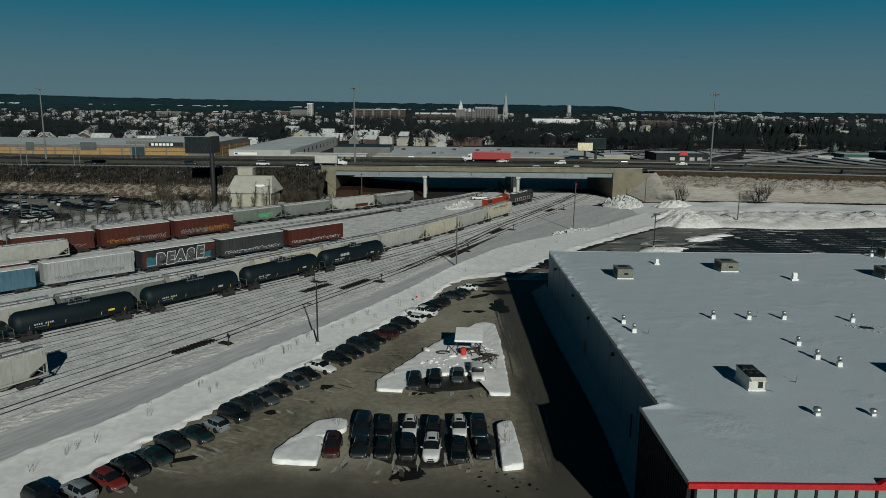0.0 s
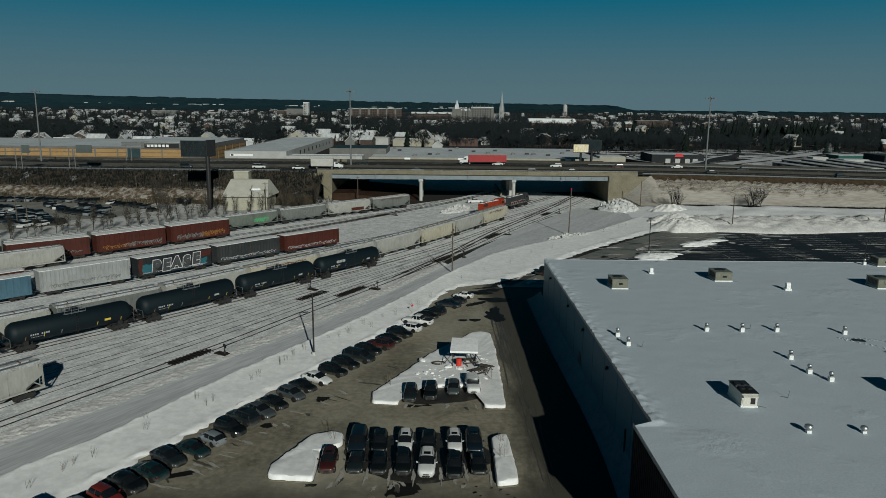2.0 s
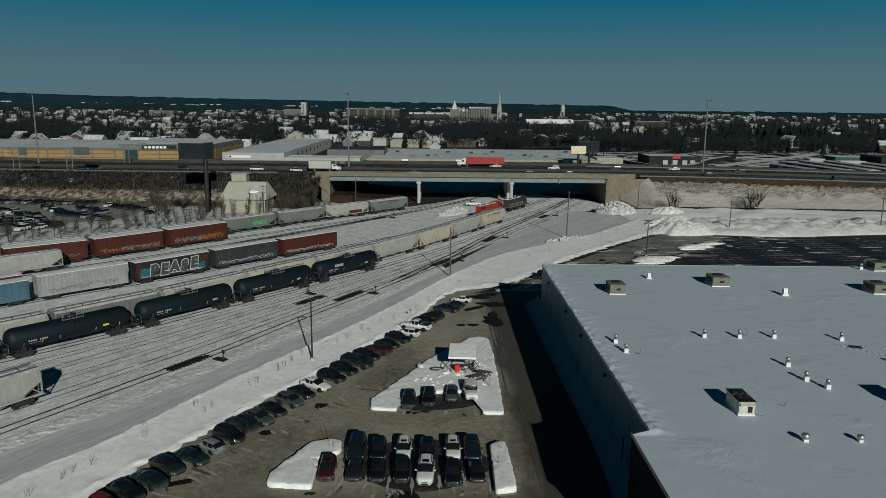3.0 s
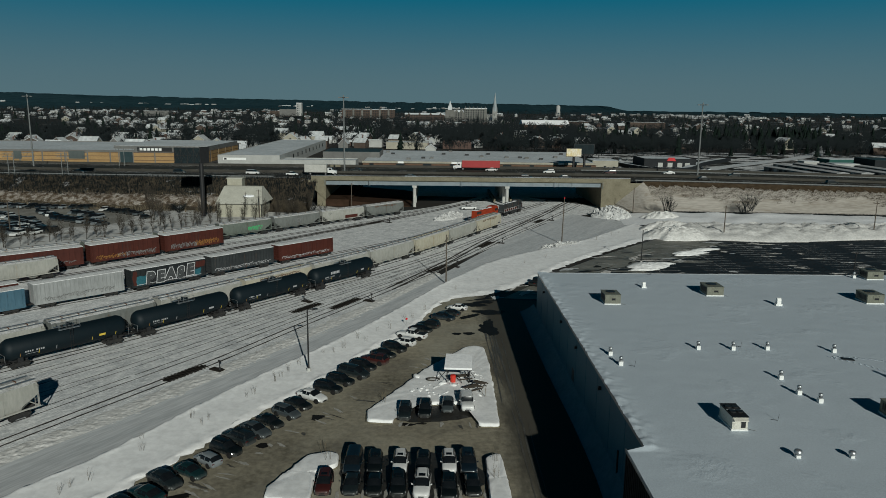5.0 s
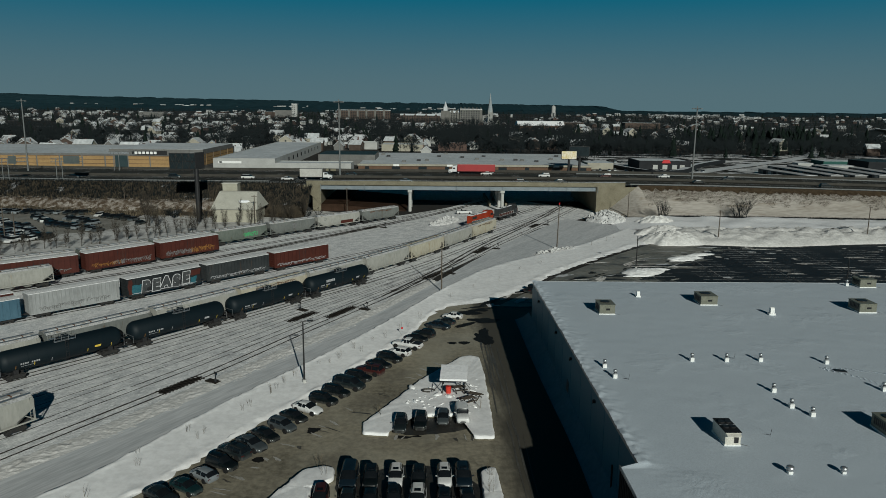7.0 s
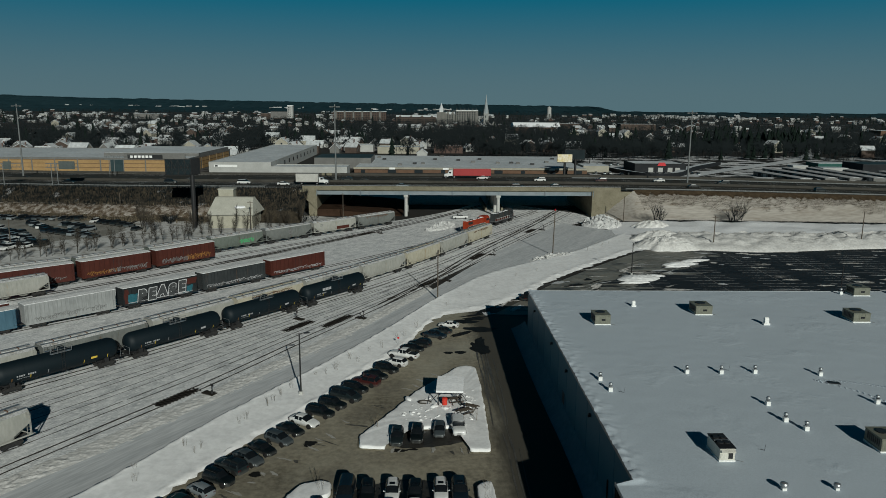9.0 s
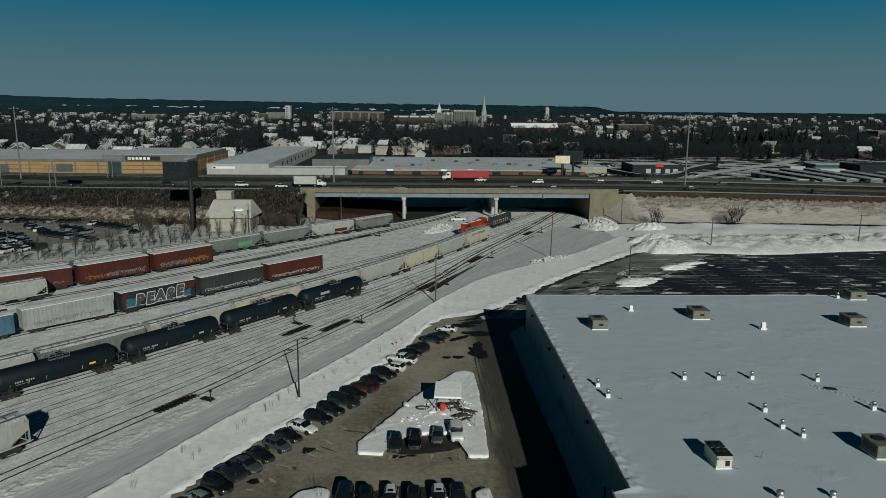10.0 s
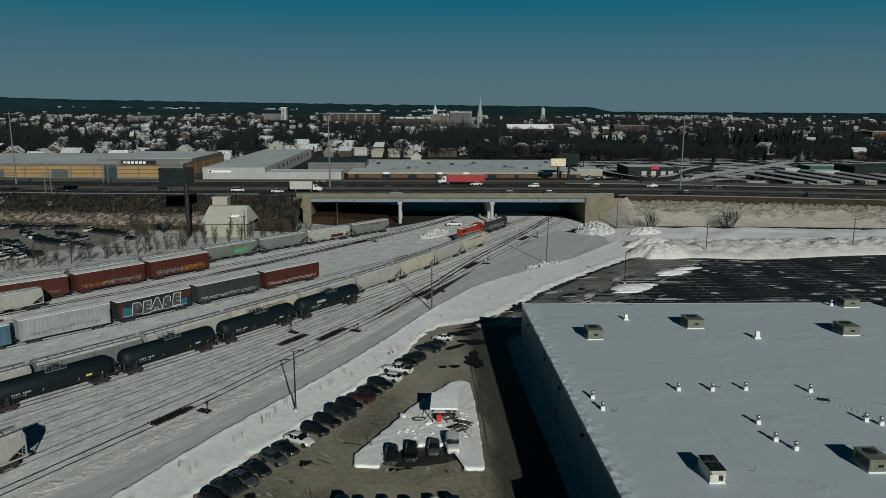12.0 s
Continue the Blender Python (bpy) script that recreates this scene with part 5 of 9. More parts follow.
BOX_GREY = weathered("pale_grey_boxcar_paint", (0.25, 0.257, 0.255), (0.33, 0.337, 0.335), (0.22, 0.16, 0.12), (0.64, 0.74))
BOX_BLUE = weathered("blue_boxcar_paint", (0.055, 0.115, 0.16), (0.08, 0.15, 0.20), (0.08, 0.07, 0.06))
BOX_DARK = weathered("dark_grey_boxcar_paint", (0.024, 0.028, 0.030), (0.045, 0.049, 0.051), (0.10, 0.06, 0.04))
BOX_INK = weathered("ink_dark_boxcar_paint", (0.014, 0.017, 0.019), (0.026, 0.030, 0.032), (0.03, 0.02, 0.018))
TANK_BLACK = gloss("black_tank_paint", (0.0015, 0.0075, 0.0115), 0.62, 0.0, 0.0, 0.002)
LOCO_ORANGE = weathered("orange_loco_paint", (0.25, 0.03, 0.011), (0.31, 0.042, 0.015), (0.12, 0.04, 0.02), (0.66, 0.8), 0.5)
CAR_ROOF = surface("snow_dusted_car_roof", (0.30, 0.295, 0.28), (0.54, 0.54, 0.54), 0.5, 4.0, 0.8, bump=0.2, spots=(0.22, 0.17, 0.11), spot_at=(0.57, 0.68), spot_scale=0.7)
BOX_ROOF = surface("snow_covered_boxcar_roof", (0.50, 0.50, 0.495), (0.76, 0.76, 0.755), 0.5, 4.0, 0.8, bump=0.2, spots=(0.30, 0.26, 0.21), spot_at=(0.62, 0.74), spot_scale=0.5)
GRAFFITI = {"bright": surface("bright_white_spray_paint", (0.50, 0.51, 0.52), (0.66, 0.66, 0.67), 2, 9, 0.6), "green": surface("green_spray_paint", (0.05, 0.45, 0.12), (0.08, 0.55, 0.2), 2, 9, 0.6), "white": surface("white_spray_paint", (0.28, 0.28, 0.29), (0.40, 0.40, 0.41), 2, 9, 0.6),
            "teal": surface("teal_spray_paint", (0.02, 0.085, 0.11), (0.04, 0.13, 0.16), 1, 9, 0.6), "orange": surface("orange_spray_paint", (0.24, 0.11, 0.03), (0.33, 0.17, 0.05), 1, 9, 0.6),
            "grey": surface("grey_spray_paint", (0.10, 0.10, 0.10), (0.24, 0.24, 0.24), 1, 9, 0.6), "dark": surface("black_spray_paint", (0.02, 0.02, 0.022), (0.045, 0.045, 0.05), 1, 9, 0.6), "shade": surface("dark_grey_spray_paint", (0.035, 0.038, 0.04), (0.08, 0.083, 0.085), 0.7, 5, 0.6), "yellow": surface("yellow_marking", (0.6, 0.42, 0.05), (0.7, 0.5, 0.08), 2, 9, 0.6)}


def truck(parent, x):
    """A two-axle railcar truck."""
    t = new("truck")
    t.parent = parent
    t.location = (x, 0, 0)
    sh = Shape()
    for y in (-1.0, 1.0):
        sh.prism([(-1.25, 0.42), (-0.45, 0.3), (0.45, 0.3), (1.25, 0.42), (1.25, 0.62), (0.5, 0.85), (-0.5, 0.85), (-1.25, 0.62)], "y", y - 0.08, y + 0.08)
    sh.box(-0.25, 0.25, -1.0, 1.0, 0.45, 0.95)
    part("side_frame", sh, DARK_STEEL, t)
    for a in (-0.88, 0.88):
        w = Shape().tube((a, -0.9, 0.46), (a, 0.9, 0.46), 0.08, n=8)
        for y in (-0.74, 0.74):
            w.tube((a, y - 0.07, 0.46), (a, y + 0.07, 0.46), 0.46, n=16)
        part("wheelset", w, DARK_STEEL, t)


def coupler(parent, x, s):
    part("coupler", Shape().box(min(x, x + s * 0.75), max(x, x + s * 0.75), -0.14, 0.14, 0.78, 1.02), DARK_STEEL, parent)


def ladder(parent, x, y, z0, z1, mat_):
    sh = Shape()
    for a in (-0.2, 0.2):
        sh.box(x + a - 0.02, x + a + 0.02, y - 0.03, y + 0.03, z0, z1)
    k = z0 + 0.2
    while k < z1:
        sh.box(x - 0.2, x + 0.2, y - 0.02, y + 0.02, k, k + 0.03)
        k += 0.38
    part("ladder", sh, mat_, parent)


def scrawl(parent, x0, x1, z0, z1, y, mat_, seed, n=26, label="spray-painted graffiti"):
    """Spray-painted marks on the side: looping strokes, no legible letters."""
    r = random.Random(seed)
    sh = Shape()
    for i in range(n):
        x = x0 + (x1 - x0) * (i + 0.5) / n
        h = (z1 - z0) * r.uniform(0.45, 1.0)
        zc = z0 + (z1 - z0) * r.uniform(0.25, 0.6)
        w = (x1 - x0) / n * r.uniform(0.5, 1.1)
        pts = [(x + w * math.cos(a), y, min(z1, max(z0, zc + 0.5 * h * math.sin(a + 0.4 * r.random())))) for a in [r.uniform(0, 1) + k * 1.15 for k in range(r.randint(3, 5))]]
        for a, b in zip(pts, pts[1:]):
            d = Vector(b) - Vector(a)
            if d.length < 0.05:
                continue
            s = Vector((-d.z, 0, d.x)).normalized() * r.uniform(0.03, 0.07)
            sh.poly([Vector(a) - s, Vector(b) - s, Vector(b) + s, Vector(a) + s])
    ob = new("graffiti", sheet("graffiti", sh, mat_))
    ob.parent = parent
    tagged(ob, label)


def lettering(parent, text, x, y, z, size, mat_, name, label, extrude=0.0, offset=0.0, shear=0.0):
    """Letters standing on a side that faces -y."""
    c = bpy.data.curves.new("letters", "FONT")
    c.body, c.size, c.extrude, c.offset, c.shear = text, size, extrude, offset, shear
    c.align_x = "CENTER"
    tmp = bpy.data.objects.new("letters", c)
    me = bpy.data.meshes.new_from_object(tmp)
    bpy.data.objects.remove(tmp)
    me.materials.clear()
    me.materials.append(mat_)
    ob = new(name, me)
    ob.parent = parent
    ob.matrix_basis = pose(x, y, z, 90, 0, 0)
    return tagged(ob, label)


def hopper(label, paint, rust_top=0.0, mark=None):
    """Covered hopper: bulging sides, sloped ends, outlet bays, trough hatches on a snow-dusted roof. Built along x, the seen side towards -y."""
    t = thing("hopper_car", label, "hopper car", "covered hopper cars")
    L, top = 8.35, 4.35
    sec = [(-1.35, 1.25), (-1.56, 1.7), (-1.6, 2.5), (-1.58, 3.5), (-1.4, 4.1), (-0.9, top), (0.9, top), (1.4, 4.1), (1.58, 3.5), (1.6, 2.5), (1.56, 1.7), (1.35, 1.25)]
    def ring(x, low):
        return [(x, y, max(z, low)) for y, z in sec]
    part("body", Shape().loft([ring(-L, 2.9), ring(-L + 0.1, 2.75), ring(-L + 2.1, 1.25), ring(L - 2.1, 1.25), ring(L - 0.1, 2.75), ring(L, 2.9)]), paint, t, smooth=25)
    part("roof", Shape().loft([[(x, y, z) for y, z in ((-1.42, 4.09), (-0.92, top + 0.03), (0.92, top + 0.03), (1.42, 4.09), (0.9, 4.2), (-0.9, 4.2))] for x in (-L, L)]), CAR_ROOF, t, "snow-dusted roof")
    part("running_board", Shape().box(-L - 0.1, L + 0.1, -1.05, -0.6, top + 0.06, top + 0.1).box(-L - 0.1, L + 0.1, 0.6, 1.05, top + 0.06, top + 0.1), GALV, t)
    part("hatch_trough", Shape().box(-L + 0.8, L - 0.8, -0.28, 0.28, top, top + 0.16), CAR_ROOF if not rust_top else HOPPER_CREAM, t)
    for k in range(6):
        x = -L + 2.0 + 2.55 * k
        part("hatch_batten", Shape().box(x, x + 0.12, -0.36, 0.36, top + 0.05, top + 0.22), RUST, t)
    part("side_sill", Shape().box(-L - 0.15, L + 0.15, -1.52, -1.38, 1.12, 1.3).box(-L - 0.15, L + 0.15, 1.38, 1.52, 1.12, 1.3), paint, t)
    for s in (-1, 1):
        part("end_post", Shape().box(s * L - 0.08, s * L + 0.08, -1.5, -1.36, 1.2, 3.9).box(s * L - 0.08, s * L + 0.08, 1.36, 1.5, 1.2, 3.9).box(s * L - 0.06, s * L + 0.06, -1.4, 1.4, 1.12, 1.3), paint, t)
        part("slope_brace", Shape().tube((s * (L - 0.05), -1.44, 1.3), (s * (L - 1.25), -1.44, 2.15), 0.07), paint, t)
        part("brake_platform", Shape().box(s * L - 0.4 if s > 0 else s * L, s * L if s > 0 else s * L + 0.4, -1.2, 1.2, 1.35, 1.4), DARK_STEEL, t)
        ladder(t, s * (L - 0.3), -1.56, 1.3, 4.2, paint)
        truck(t, s * 6.3)
        coupler(t, s * (L + 0.1), s)
    part("centre_sill", Shape().box(-L, L, -0.25, 0.25, 0.85, 1.15), DARK_STEEL, t)
    for k in (-1, 0, 1):
        part("outlet_bay", Shape().loft([[(k * 3.6 + a * 1.7, b * 1.2, 1.26) for a, b in ((-1, -1), (1, -1), (1, 1), (-1, 1))], [(k * 3.6 + a * 0.45, b * 0.5, 0.45) for a, b in ((-1, -1), (1, -1), (1, 1), (-1, 1))]]), paint, t)
    for x in (-4.2, -2.1, 0, 2.1, 4.2):
        part("side_post", Shape().box(x - 0.05, x + 0.05, -1.63, -1.57, 1.45, 3.6), paint, t)
    if mark:
        mark(t)
    return t


def tank_car(label, logo=False, seed=0):
    t = thing("tank_car", label, "tank car", "black tank cars")
    R, zc, L = 1.6, 2.68, 8.9
    rings = []
    for x, r in ((-L, 0.25), (-L + 0.06, 0.6), (-L + 0.2, 1.0), (-L + 0.42, 1.3), (-L + 0.75, 1.48), (-L + 1.1, R), (L - 1.1, R), (L - 0.75, 1.48), (L - 0.42, 1.3), (L - 0.2, 1.0), (L - 0.06, 0.6), (L, 0.25)):
        rings.append([(x, r * math.cos(2 * math.pi * i / 32), zc + r * math.sin(2 * math.pi * i / 32)) for i in range(32)])
    part("tank", Shape().loft(rings), TANK_BLACK, t, smooth=50)
    for x in (-5.2, -2.6, 2.6, 5.2):
        part("weld_band", Shape().loft([[(x + dx, (R + 0.015) * math.cos(2 * math.pi * i / 32), zc + (R + 0.015) * math.sin(2 * math.pi * i / 32)) for i in range(32)] for dx in (-0.04, 0.04)]), TANK_BLACK, t, smooth=50)
    part("manway", Shape().tube((0.6, 0, zc + R - 0.1), (0.6, 0, zc + R + 0.42), 0.55, n=18), TANK_BLACK, t, "black manway dome", 40)
    part("valve_housing", Shape().tube((-0.35, 0.2, zc + R - 0.1), (-0.35, 0.2, zc + R + 0.3), 0.18, n=10), DARK_STEEL, t)
    part("platform", Shape().box(-1.3, 1.7, -1.15, -0.6, zc + R - 0.12, zc + R - 0.07).box(-1.3, 1.7, 0.6, 1.15, zc + R - 0.12, zc + R - 0.07), GALV, t, "snow-dusted grating platform")
    rail_ = Shape()
    for y in (-1.12, 1.12):
        for x in (-1.3, -0.3, 0.7, 1.7):
            rail_.tube((x, y, zc + R - 0.1), (x, y, zc + R + 0.75), 0.028, n=5)
        for z in (0.35, 0.75):
            rail_.tube((-1.3, y, zc + R + z), (1.7, y, zc + R + z), 0.028, n=5)
    for x in (-1.3, 1.7):
        rail_.tube((x, -1.12, zc + R + 0.75), (x, -0.5, zc + R + 0.75), 0.028, n=5)
    part("safety_rail", rail_, GALV, t, "grey pipe railing")
    ladder(t, 0.2, -1.58, 1.2, zc + R, DARK_PAINT)
    for s in (-1, 1):
        part("stub_sill", Shape().box(min(s * 5.6, s * 9.0), max(s * 5.6, s * 9.0), -0.35, 0.35, 0.8, 1.25), DARK_PAINT, t)
        part("end_platform", Shape().box(min(s * 8.2, s * 8.98), max(s * 8.2, s * 8.98), -1.4, 1.4, 1.15, 1.22), DARK_PAINT, t)
        part("bolster_saddle", Shape().box(s * 6.8 - 0.35, s * 6.8 + 0.35, -1.15, 1.15, 0.9, 1.55), DARK_PAINT, t)
        hr = Shape().tube((s * 8.9, -1.35, 1.2), (s * 8.9, -1.35, 2.3), 0.03, n=5).tube((s * 8.9, 1.35, 1.2), (s * 8.9, 1.35, 2.3), 0.03, n=5).tube((s * 8.9, -1.35, 2.3), (s * 8.9, 1.35, 2.3), 0.03, n=5)
        part("end_rail", hr, GALV, t)
        truck(t, s * 6.8)
        coupler(t, s * 9.0, s)
    def side_mark(x, z, w, h):
        """A flat mark laid on the round side."""
        a = math.asin((z - zc) / R)
        y, n_ = -(R + 0.02) * math.cos(a), Vector((0, -math.cos(a), math.sin(a)))
        up = Vector((0, math.sin(a), math.cos(a)))
        c = Vector((x, y, z))
        return [c + Vector((dx, 0, 0)) + up * dz for dx, dz in ((-w / 2, -h / 2), (w / 2, -h / 2), (w / 2, h / 2), (-w / 2, h / 2))]
    for k, (x, colr) in enumerate(((-6.9, "orange"), (-4.4, "yellow"), (-2.0, "white"), (3.2, "yellow"), (6.8, "yellow"))):
        ob = new("reflector", sheet("reflector", Shape().poly(side_mark(x, 2.0, 0.09, 0.62)), GRAFFITI[colr]))
        ob.parent = t
    bars = Shape()
    r = random.Random(seed)
    for k in range(9):
        if k != 4:
            bars.poly(side_mark(-6.2 + 0.3 * k, 2.35, 0.2, 0.26))
    for k in range(8):
        bars.poly(side_mark(-6.1 + 0.22 * k, 1.95, 0.16, 0.1))
    ob = new("stencil", sheet("stencil", bars, GRAFFITI["white"]))
    ob.parent = t
    tagged(ob, "small white stencilled marks")
    ob = new("placard", sheet("placard", Shape().poly(side_mark(4.7, 2.3, 0.95, 0.34)), GRAFFITI["yellow" if seed % 2 == 0 else "white"]))
    ob.parent = t
    if logo:
        bars = Shape()
        for k in range(6):
            q = side_mark(-4.55 + 0.42 * k, 3.05, 0.34, 0.5)
            bars.poly([q[0], q[1], q[2] + Vector((0.1, 0, 0)), q[3] + Vector((0.1, 0, 0))])
        ob = new("logo", sheet("logo", bars, GRAFFITI["white"]))
        ob.parent = t
        tagged(ob, "slanted white owner's mark")
    return t


def boxcar(label, paint, L=16.1, h=4.55, door=True, ribs=14, mark=None, roof=None):
    t = thing("boxcar", label, "boxcar", "boxcars")
    a = L / 2
    part("body", Shape().box(-a, a, -1.5, 1.5, 1.05, h - 0.12), paint, t)
    part("roof", Shape().prism([(-1.54, h - 0.12), (1.54, h - 0.12), (1.5, h - 0.02), (0, h + 0.1), (-1.5, h - 0.02)], "x", -a - 0.04, a + 0.04), roof or BOX_ROOF, t, "snow-covered roof")
    rib_ = Shape().box(-0.05, 0.05, -1.56, -1.5, 1.1, h - 0.2).mesh("side_rib", paint)
    for k in range(ribs):
        x = -a + L * (k + 0.5) / ribs
        if door and abs(x) < 1.7:
            continue
        o = new("side_rib", rib_)
        o.parent = t
        o.location = (x, 0, 0)
    if door:
        d = part("door", Shape().box(-1.6, 1.6, -1.58, -1.5, 1.15, h - 0.3), paint, t)
        part("door_bar", Shape().tube((-0.9, -1.62, 1.2), (-0.9, -1.62, h - 0.4), 0.03, n=6).tube((0.9, -1.62, 1.2), (0.9, -1.62, h - 0.4), 0.03, n=6), DARK_STEEL, d)
    part("side_sill", Shape().box(-a, a, -1.54, -1.4, 0.85, 1.08).box(-a, a, 1.4, 1.54, 0.85, 1.08), paint, t)
    for s in (-1, 1):
        sh = Shape()
        for k in range(6):
            z = 1.3 + k * (h - 1.6) / 5.5
            sh.box(min(s * a, s * (a + 0.07)), max(s * a, s * (a + 0.07)), -1.42, 1.42, z, z + 0.2)
        part("end_corrugation", sh, paint, t)
        ladder(t, s * (a - 0.3), -1.56, 1.1, h - 0.3, paint)
        truck(t, s * (a - 2.3))
        coupler(t, s * a, s)
    part("centre_sill", Shape().box(-a, a, -0.3, 0.3, 0.75, 1.05), DARK_STEEL, t)
    if mark:
        mark(t)
    return t


def place_on(track, s_from_point, n=400):
    """Distance along a track of the spot nearest to a point, and the sampled line."""
    P = spline(track, n)
    acc = [0.0]
    for a, b in zip(P, P[1:]):
        acc.append(acc[-1] + (b - a).length)
    q = Vector((s_from_point[0], s_from_point[1], 0))
    k = min(range(len(P)), key=lambda i: (P[i] - q).length)
    return P, acc, acc[k]


def at_length(P, acc, s, half):
    def p(u):
        u = min(max(u, 0), acc[-1] - 0.01)
        k = max(i for i in range(len(acc) - 1) if acc[i] <= u)
        return P[k].lerp(P[k + 1], (u - acc[k]) / (acc[k + 1] - acc[k]))
    a, b = p(s - half), p(s + half)
    c, d = (a + b) / 2, b - a
    return pose(c.x, c.y, 0.12, 0, 0, math.degrees(math.atan2(d.y, d.x)))


def string(track, right_end, cars, pitch, half=6.2):
    """Couple cars leftwards along a track from a right-hand end."""
    P, acc, s = place_on(track, right_end)
    for make in cars:
        o = make()
        o.matrix_basis = at_length(P, acc, s - pitch / 2, half)
        s -= pitch


def m_green(t):
    scrawl(t, 0.5, 5.2, 1.6, 3.0, -1.66, GRAFFITI["green"], 3, 22, "bright green graffiti")
def m_red(t):
    part("patch", Shape().box(0.5, 5.5, -1.64, -1.6, 1.35, 2.3), BOX_RED, t, "red painted patch")
    lettering(t, "CP", -5.6, -1.68, 2.9, 1.0, GRAFFITI["grey"], "letters", "dark stencilled letters")
def m_disc(t):
    part("emblem", Shape().tube((0.3, -1.66, 2.75), (0.3, -1.6, 2.75), 0.75, n=24), GRAFFITI["grey"], t, "round dark emblem")
    part("emblem_ring", Shape().tube((0.3, -1.69, 2.75), (0.3, -1.65, 2.75), 0.32, n=20), HOPPER_GREY, t)
def m_rust(t):
    scrawl(t, -5, 5, 3.3, 4.0, -1.64, RUST, 8, 16, "rust patches along the upper side")
def m_orange(t):
    scrawl(t, -6.6, 0.5, 1.2, 2.6, -1.6, GRAFFITI["grey"], 11, 40, "pale graffiti")
    scrawl(t, 0.0, 6.8, 1.2, 2.7, -1.6, GRAFFITI["orange"], 12, 34, "orange graffiti")
def m_pale(t):
    scrawl(t, -6.9, -0.2, 1.2, 2.3, -1.6, GRAFFITI["orange"], 13, 26, "faded orange graffiti")
    scrawl(t, -2.0, 7.2, 1.2, 2.4, -1.6, GRAFFITI["grey"], 14, 40, "white graffiti")
def m_grey(t):
    scrawl(t, -6.6, 6.2, 1.3, 2.3, -1.6, GRAFFITI["grey"], 15, 34, "dark graffiti along the lower side")
    part("dent", Shape().box(4.2, 4.6, -1.575, -1.56, 2.9, 3.6), BOX_GREY, t, "bright worn patch")
def ragged(x0, x1, z0, z1, y0, y1, seed):
    """A flat sprayed ground with an uneven outline."""
    ring = []
    for i in range(40):
        f = i / 40 * 4
        k = int(f)
        u = f - k
        p = ((x0 + (x1 - x0) * u, z0), (x1, z0 + (z1 - z0) * u), (x1 - (x1 - x0) * u, z1), (x0, z1 - (z1 - z0) * u))[k]
        ring.append((p[0] + 0.35 * rough_at(p[0], p[1], 0.9, seed), p[1] + (0.28 * rough_at(p[0], p[1], 1.1, seed + 4) if p[1] > z0 else 0.0)))
    return Shape().prism(ring, "y", y0, y1)
def m_letters(t):
    part("paint_patch", ragged(4.4, 7.9, 2.9, 4.2, -1.60, -1.57, 1), BOX_MAROON, t, "bare maroon paint")
    part("paint_patch", ragged(-7.9, -7.0, 1.3, 4.1, -1.60, -1.57, 5), BOX_MAROON, t, "bare maroon paint")
    part("teal_patch", ragged(-7.1, -5.0, 1.2, 3.1, -1.612, -1.60, 2), GRAFFITI["teal"], t, "teal spray-painted patch")
    part("teal_patch", ragged(4.6, 6.9, 1.2, 2.6, -1.612, -1.60, 3), GRAFFITI["teal"], t, "teal spray-painted patch")
    for k, ch in enumerate("PEASE"):
        x, z = -4.4 + 2.2 * k, (1.45, 1.4, 1.6, 1.5, 1.75)[k]
        lettering(t, ch, x, -1.615, z, 2.9, GRAFFITI["dark"], "graffiti_shadow", "black sprayed shadow", 0.003, 0.46, 0.14)
        lettering(t, ch, x - 0.04, -1.63, z, 2.9, GRAFFITI["bright"], "graffiti_outline", "white graffiti outline", 0.003, 0.34, 0.14)
        lettering(t, ch, x - 0.04, -1.645, z, 2.9, GRAFFITI["shade"], "graffiti_letter", "big dark grey graffiti letter", 0.003, 0.23, 0.14)
    scrawl(t, -7, 7, 1.15, 1.5, -1.62, GRAFFITI["white"], 16, 14)
def m_low(t):
    scrawl(t, -7, 7, 1.15, 1.9, -1.6, GRAFFITI["white"], 17, 30, "white graffiti along the lower side")
def m_low2(t):
    scrawl(t, -7, 6.5, 1.15, 2.2, -1.6, GRAFFITI["grey"], 18, 30, "grey graffiti along the lower side")


string(TRACK_H, (18.6, 226.5), [
    lambda: hopper("cream covered hopper with rust along its roof edge", HOPPER_CREAM, 1, m_rust),
    lambda: hopper("off-white covered hopper in a long string", HOPPER_WHITE),
    lambda: hopper("cream covered hopper with rusty roof hatches", HOPPER_CREAM, 1),
    lambda: hopper("off-white covered hopper with dark end frames", HOPPER_WHITE),
    lambda: hopper("pale covered hopper behind black tank cars", HOPPER_WHITE),
    lambda: hopper("cream covered hopper with rust-stained roof", HOPPER_CREAM, 1, m_rust),
    lambda: hopper("pale covered hopper with snow on its roof", HOPPER_WHITE),
    lambda: hopper("grey covered hopper with snow on its roof", HOPPER_GREY),
    lambda: hopper("pale covered hopper with snow on its roof", HOPPER_WHITE)], 17.7)
string(TRACK_T, (-15.2, 160.3), [
    lambda: tank_car("black tank car with a white owner's mark at the string's end", True, 1),
    lambda: tank_car("black tank car with a railed top platform", False, 3),
    lambda: tank_car("black tank car with pale stencils", False, 5),
    lambda: tank_car("black tank car with a yellow placard", False, 4),
    lambda: tank_car("black tank car with pale stencils", False, 7)], 19.2, 6.8)
B_LINE = between(TRACK_A, TRACK_T, 0.2, 0.0, 0.52)
string(B_LINE, (-50.3, 86.8), [lambda: hopper("off-white covered hopper standing alone on a siding", HOPPER_WHITE)], 17.4)
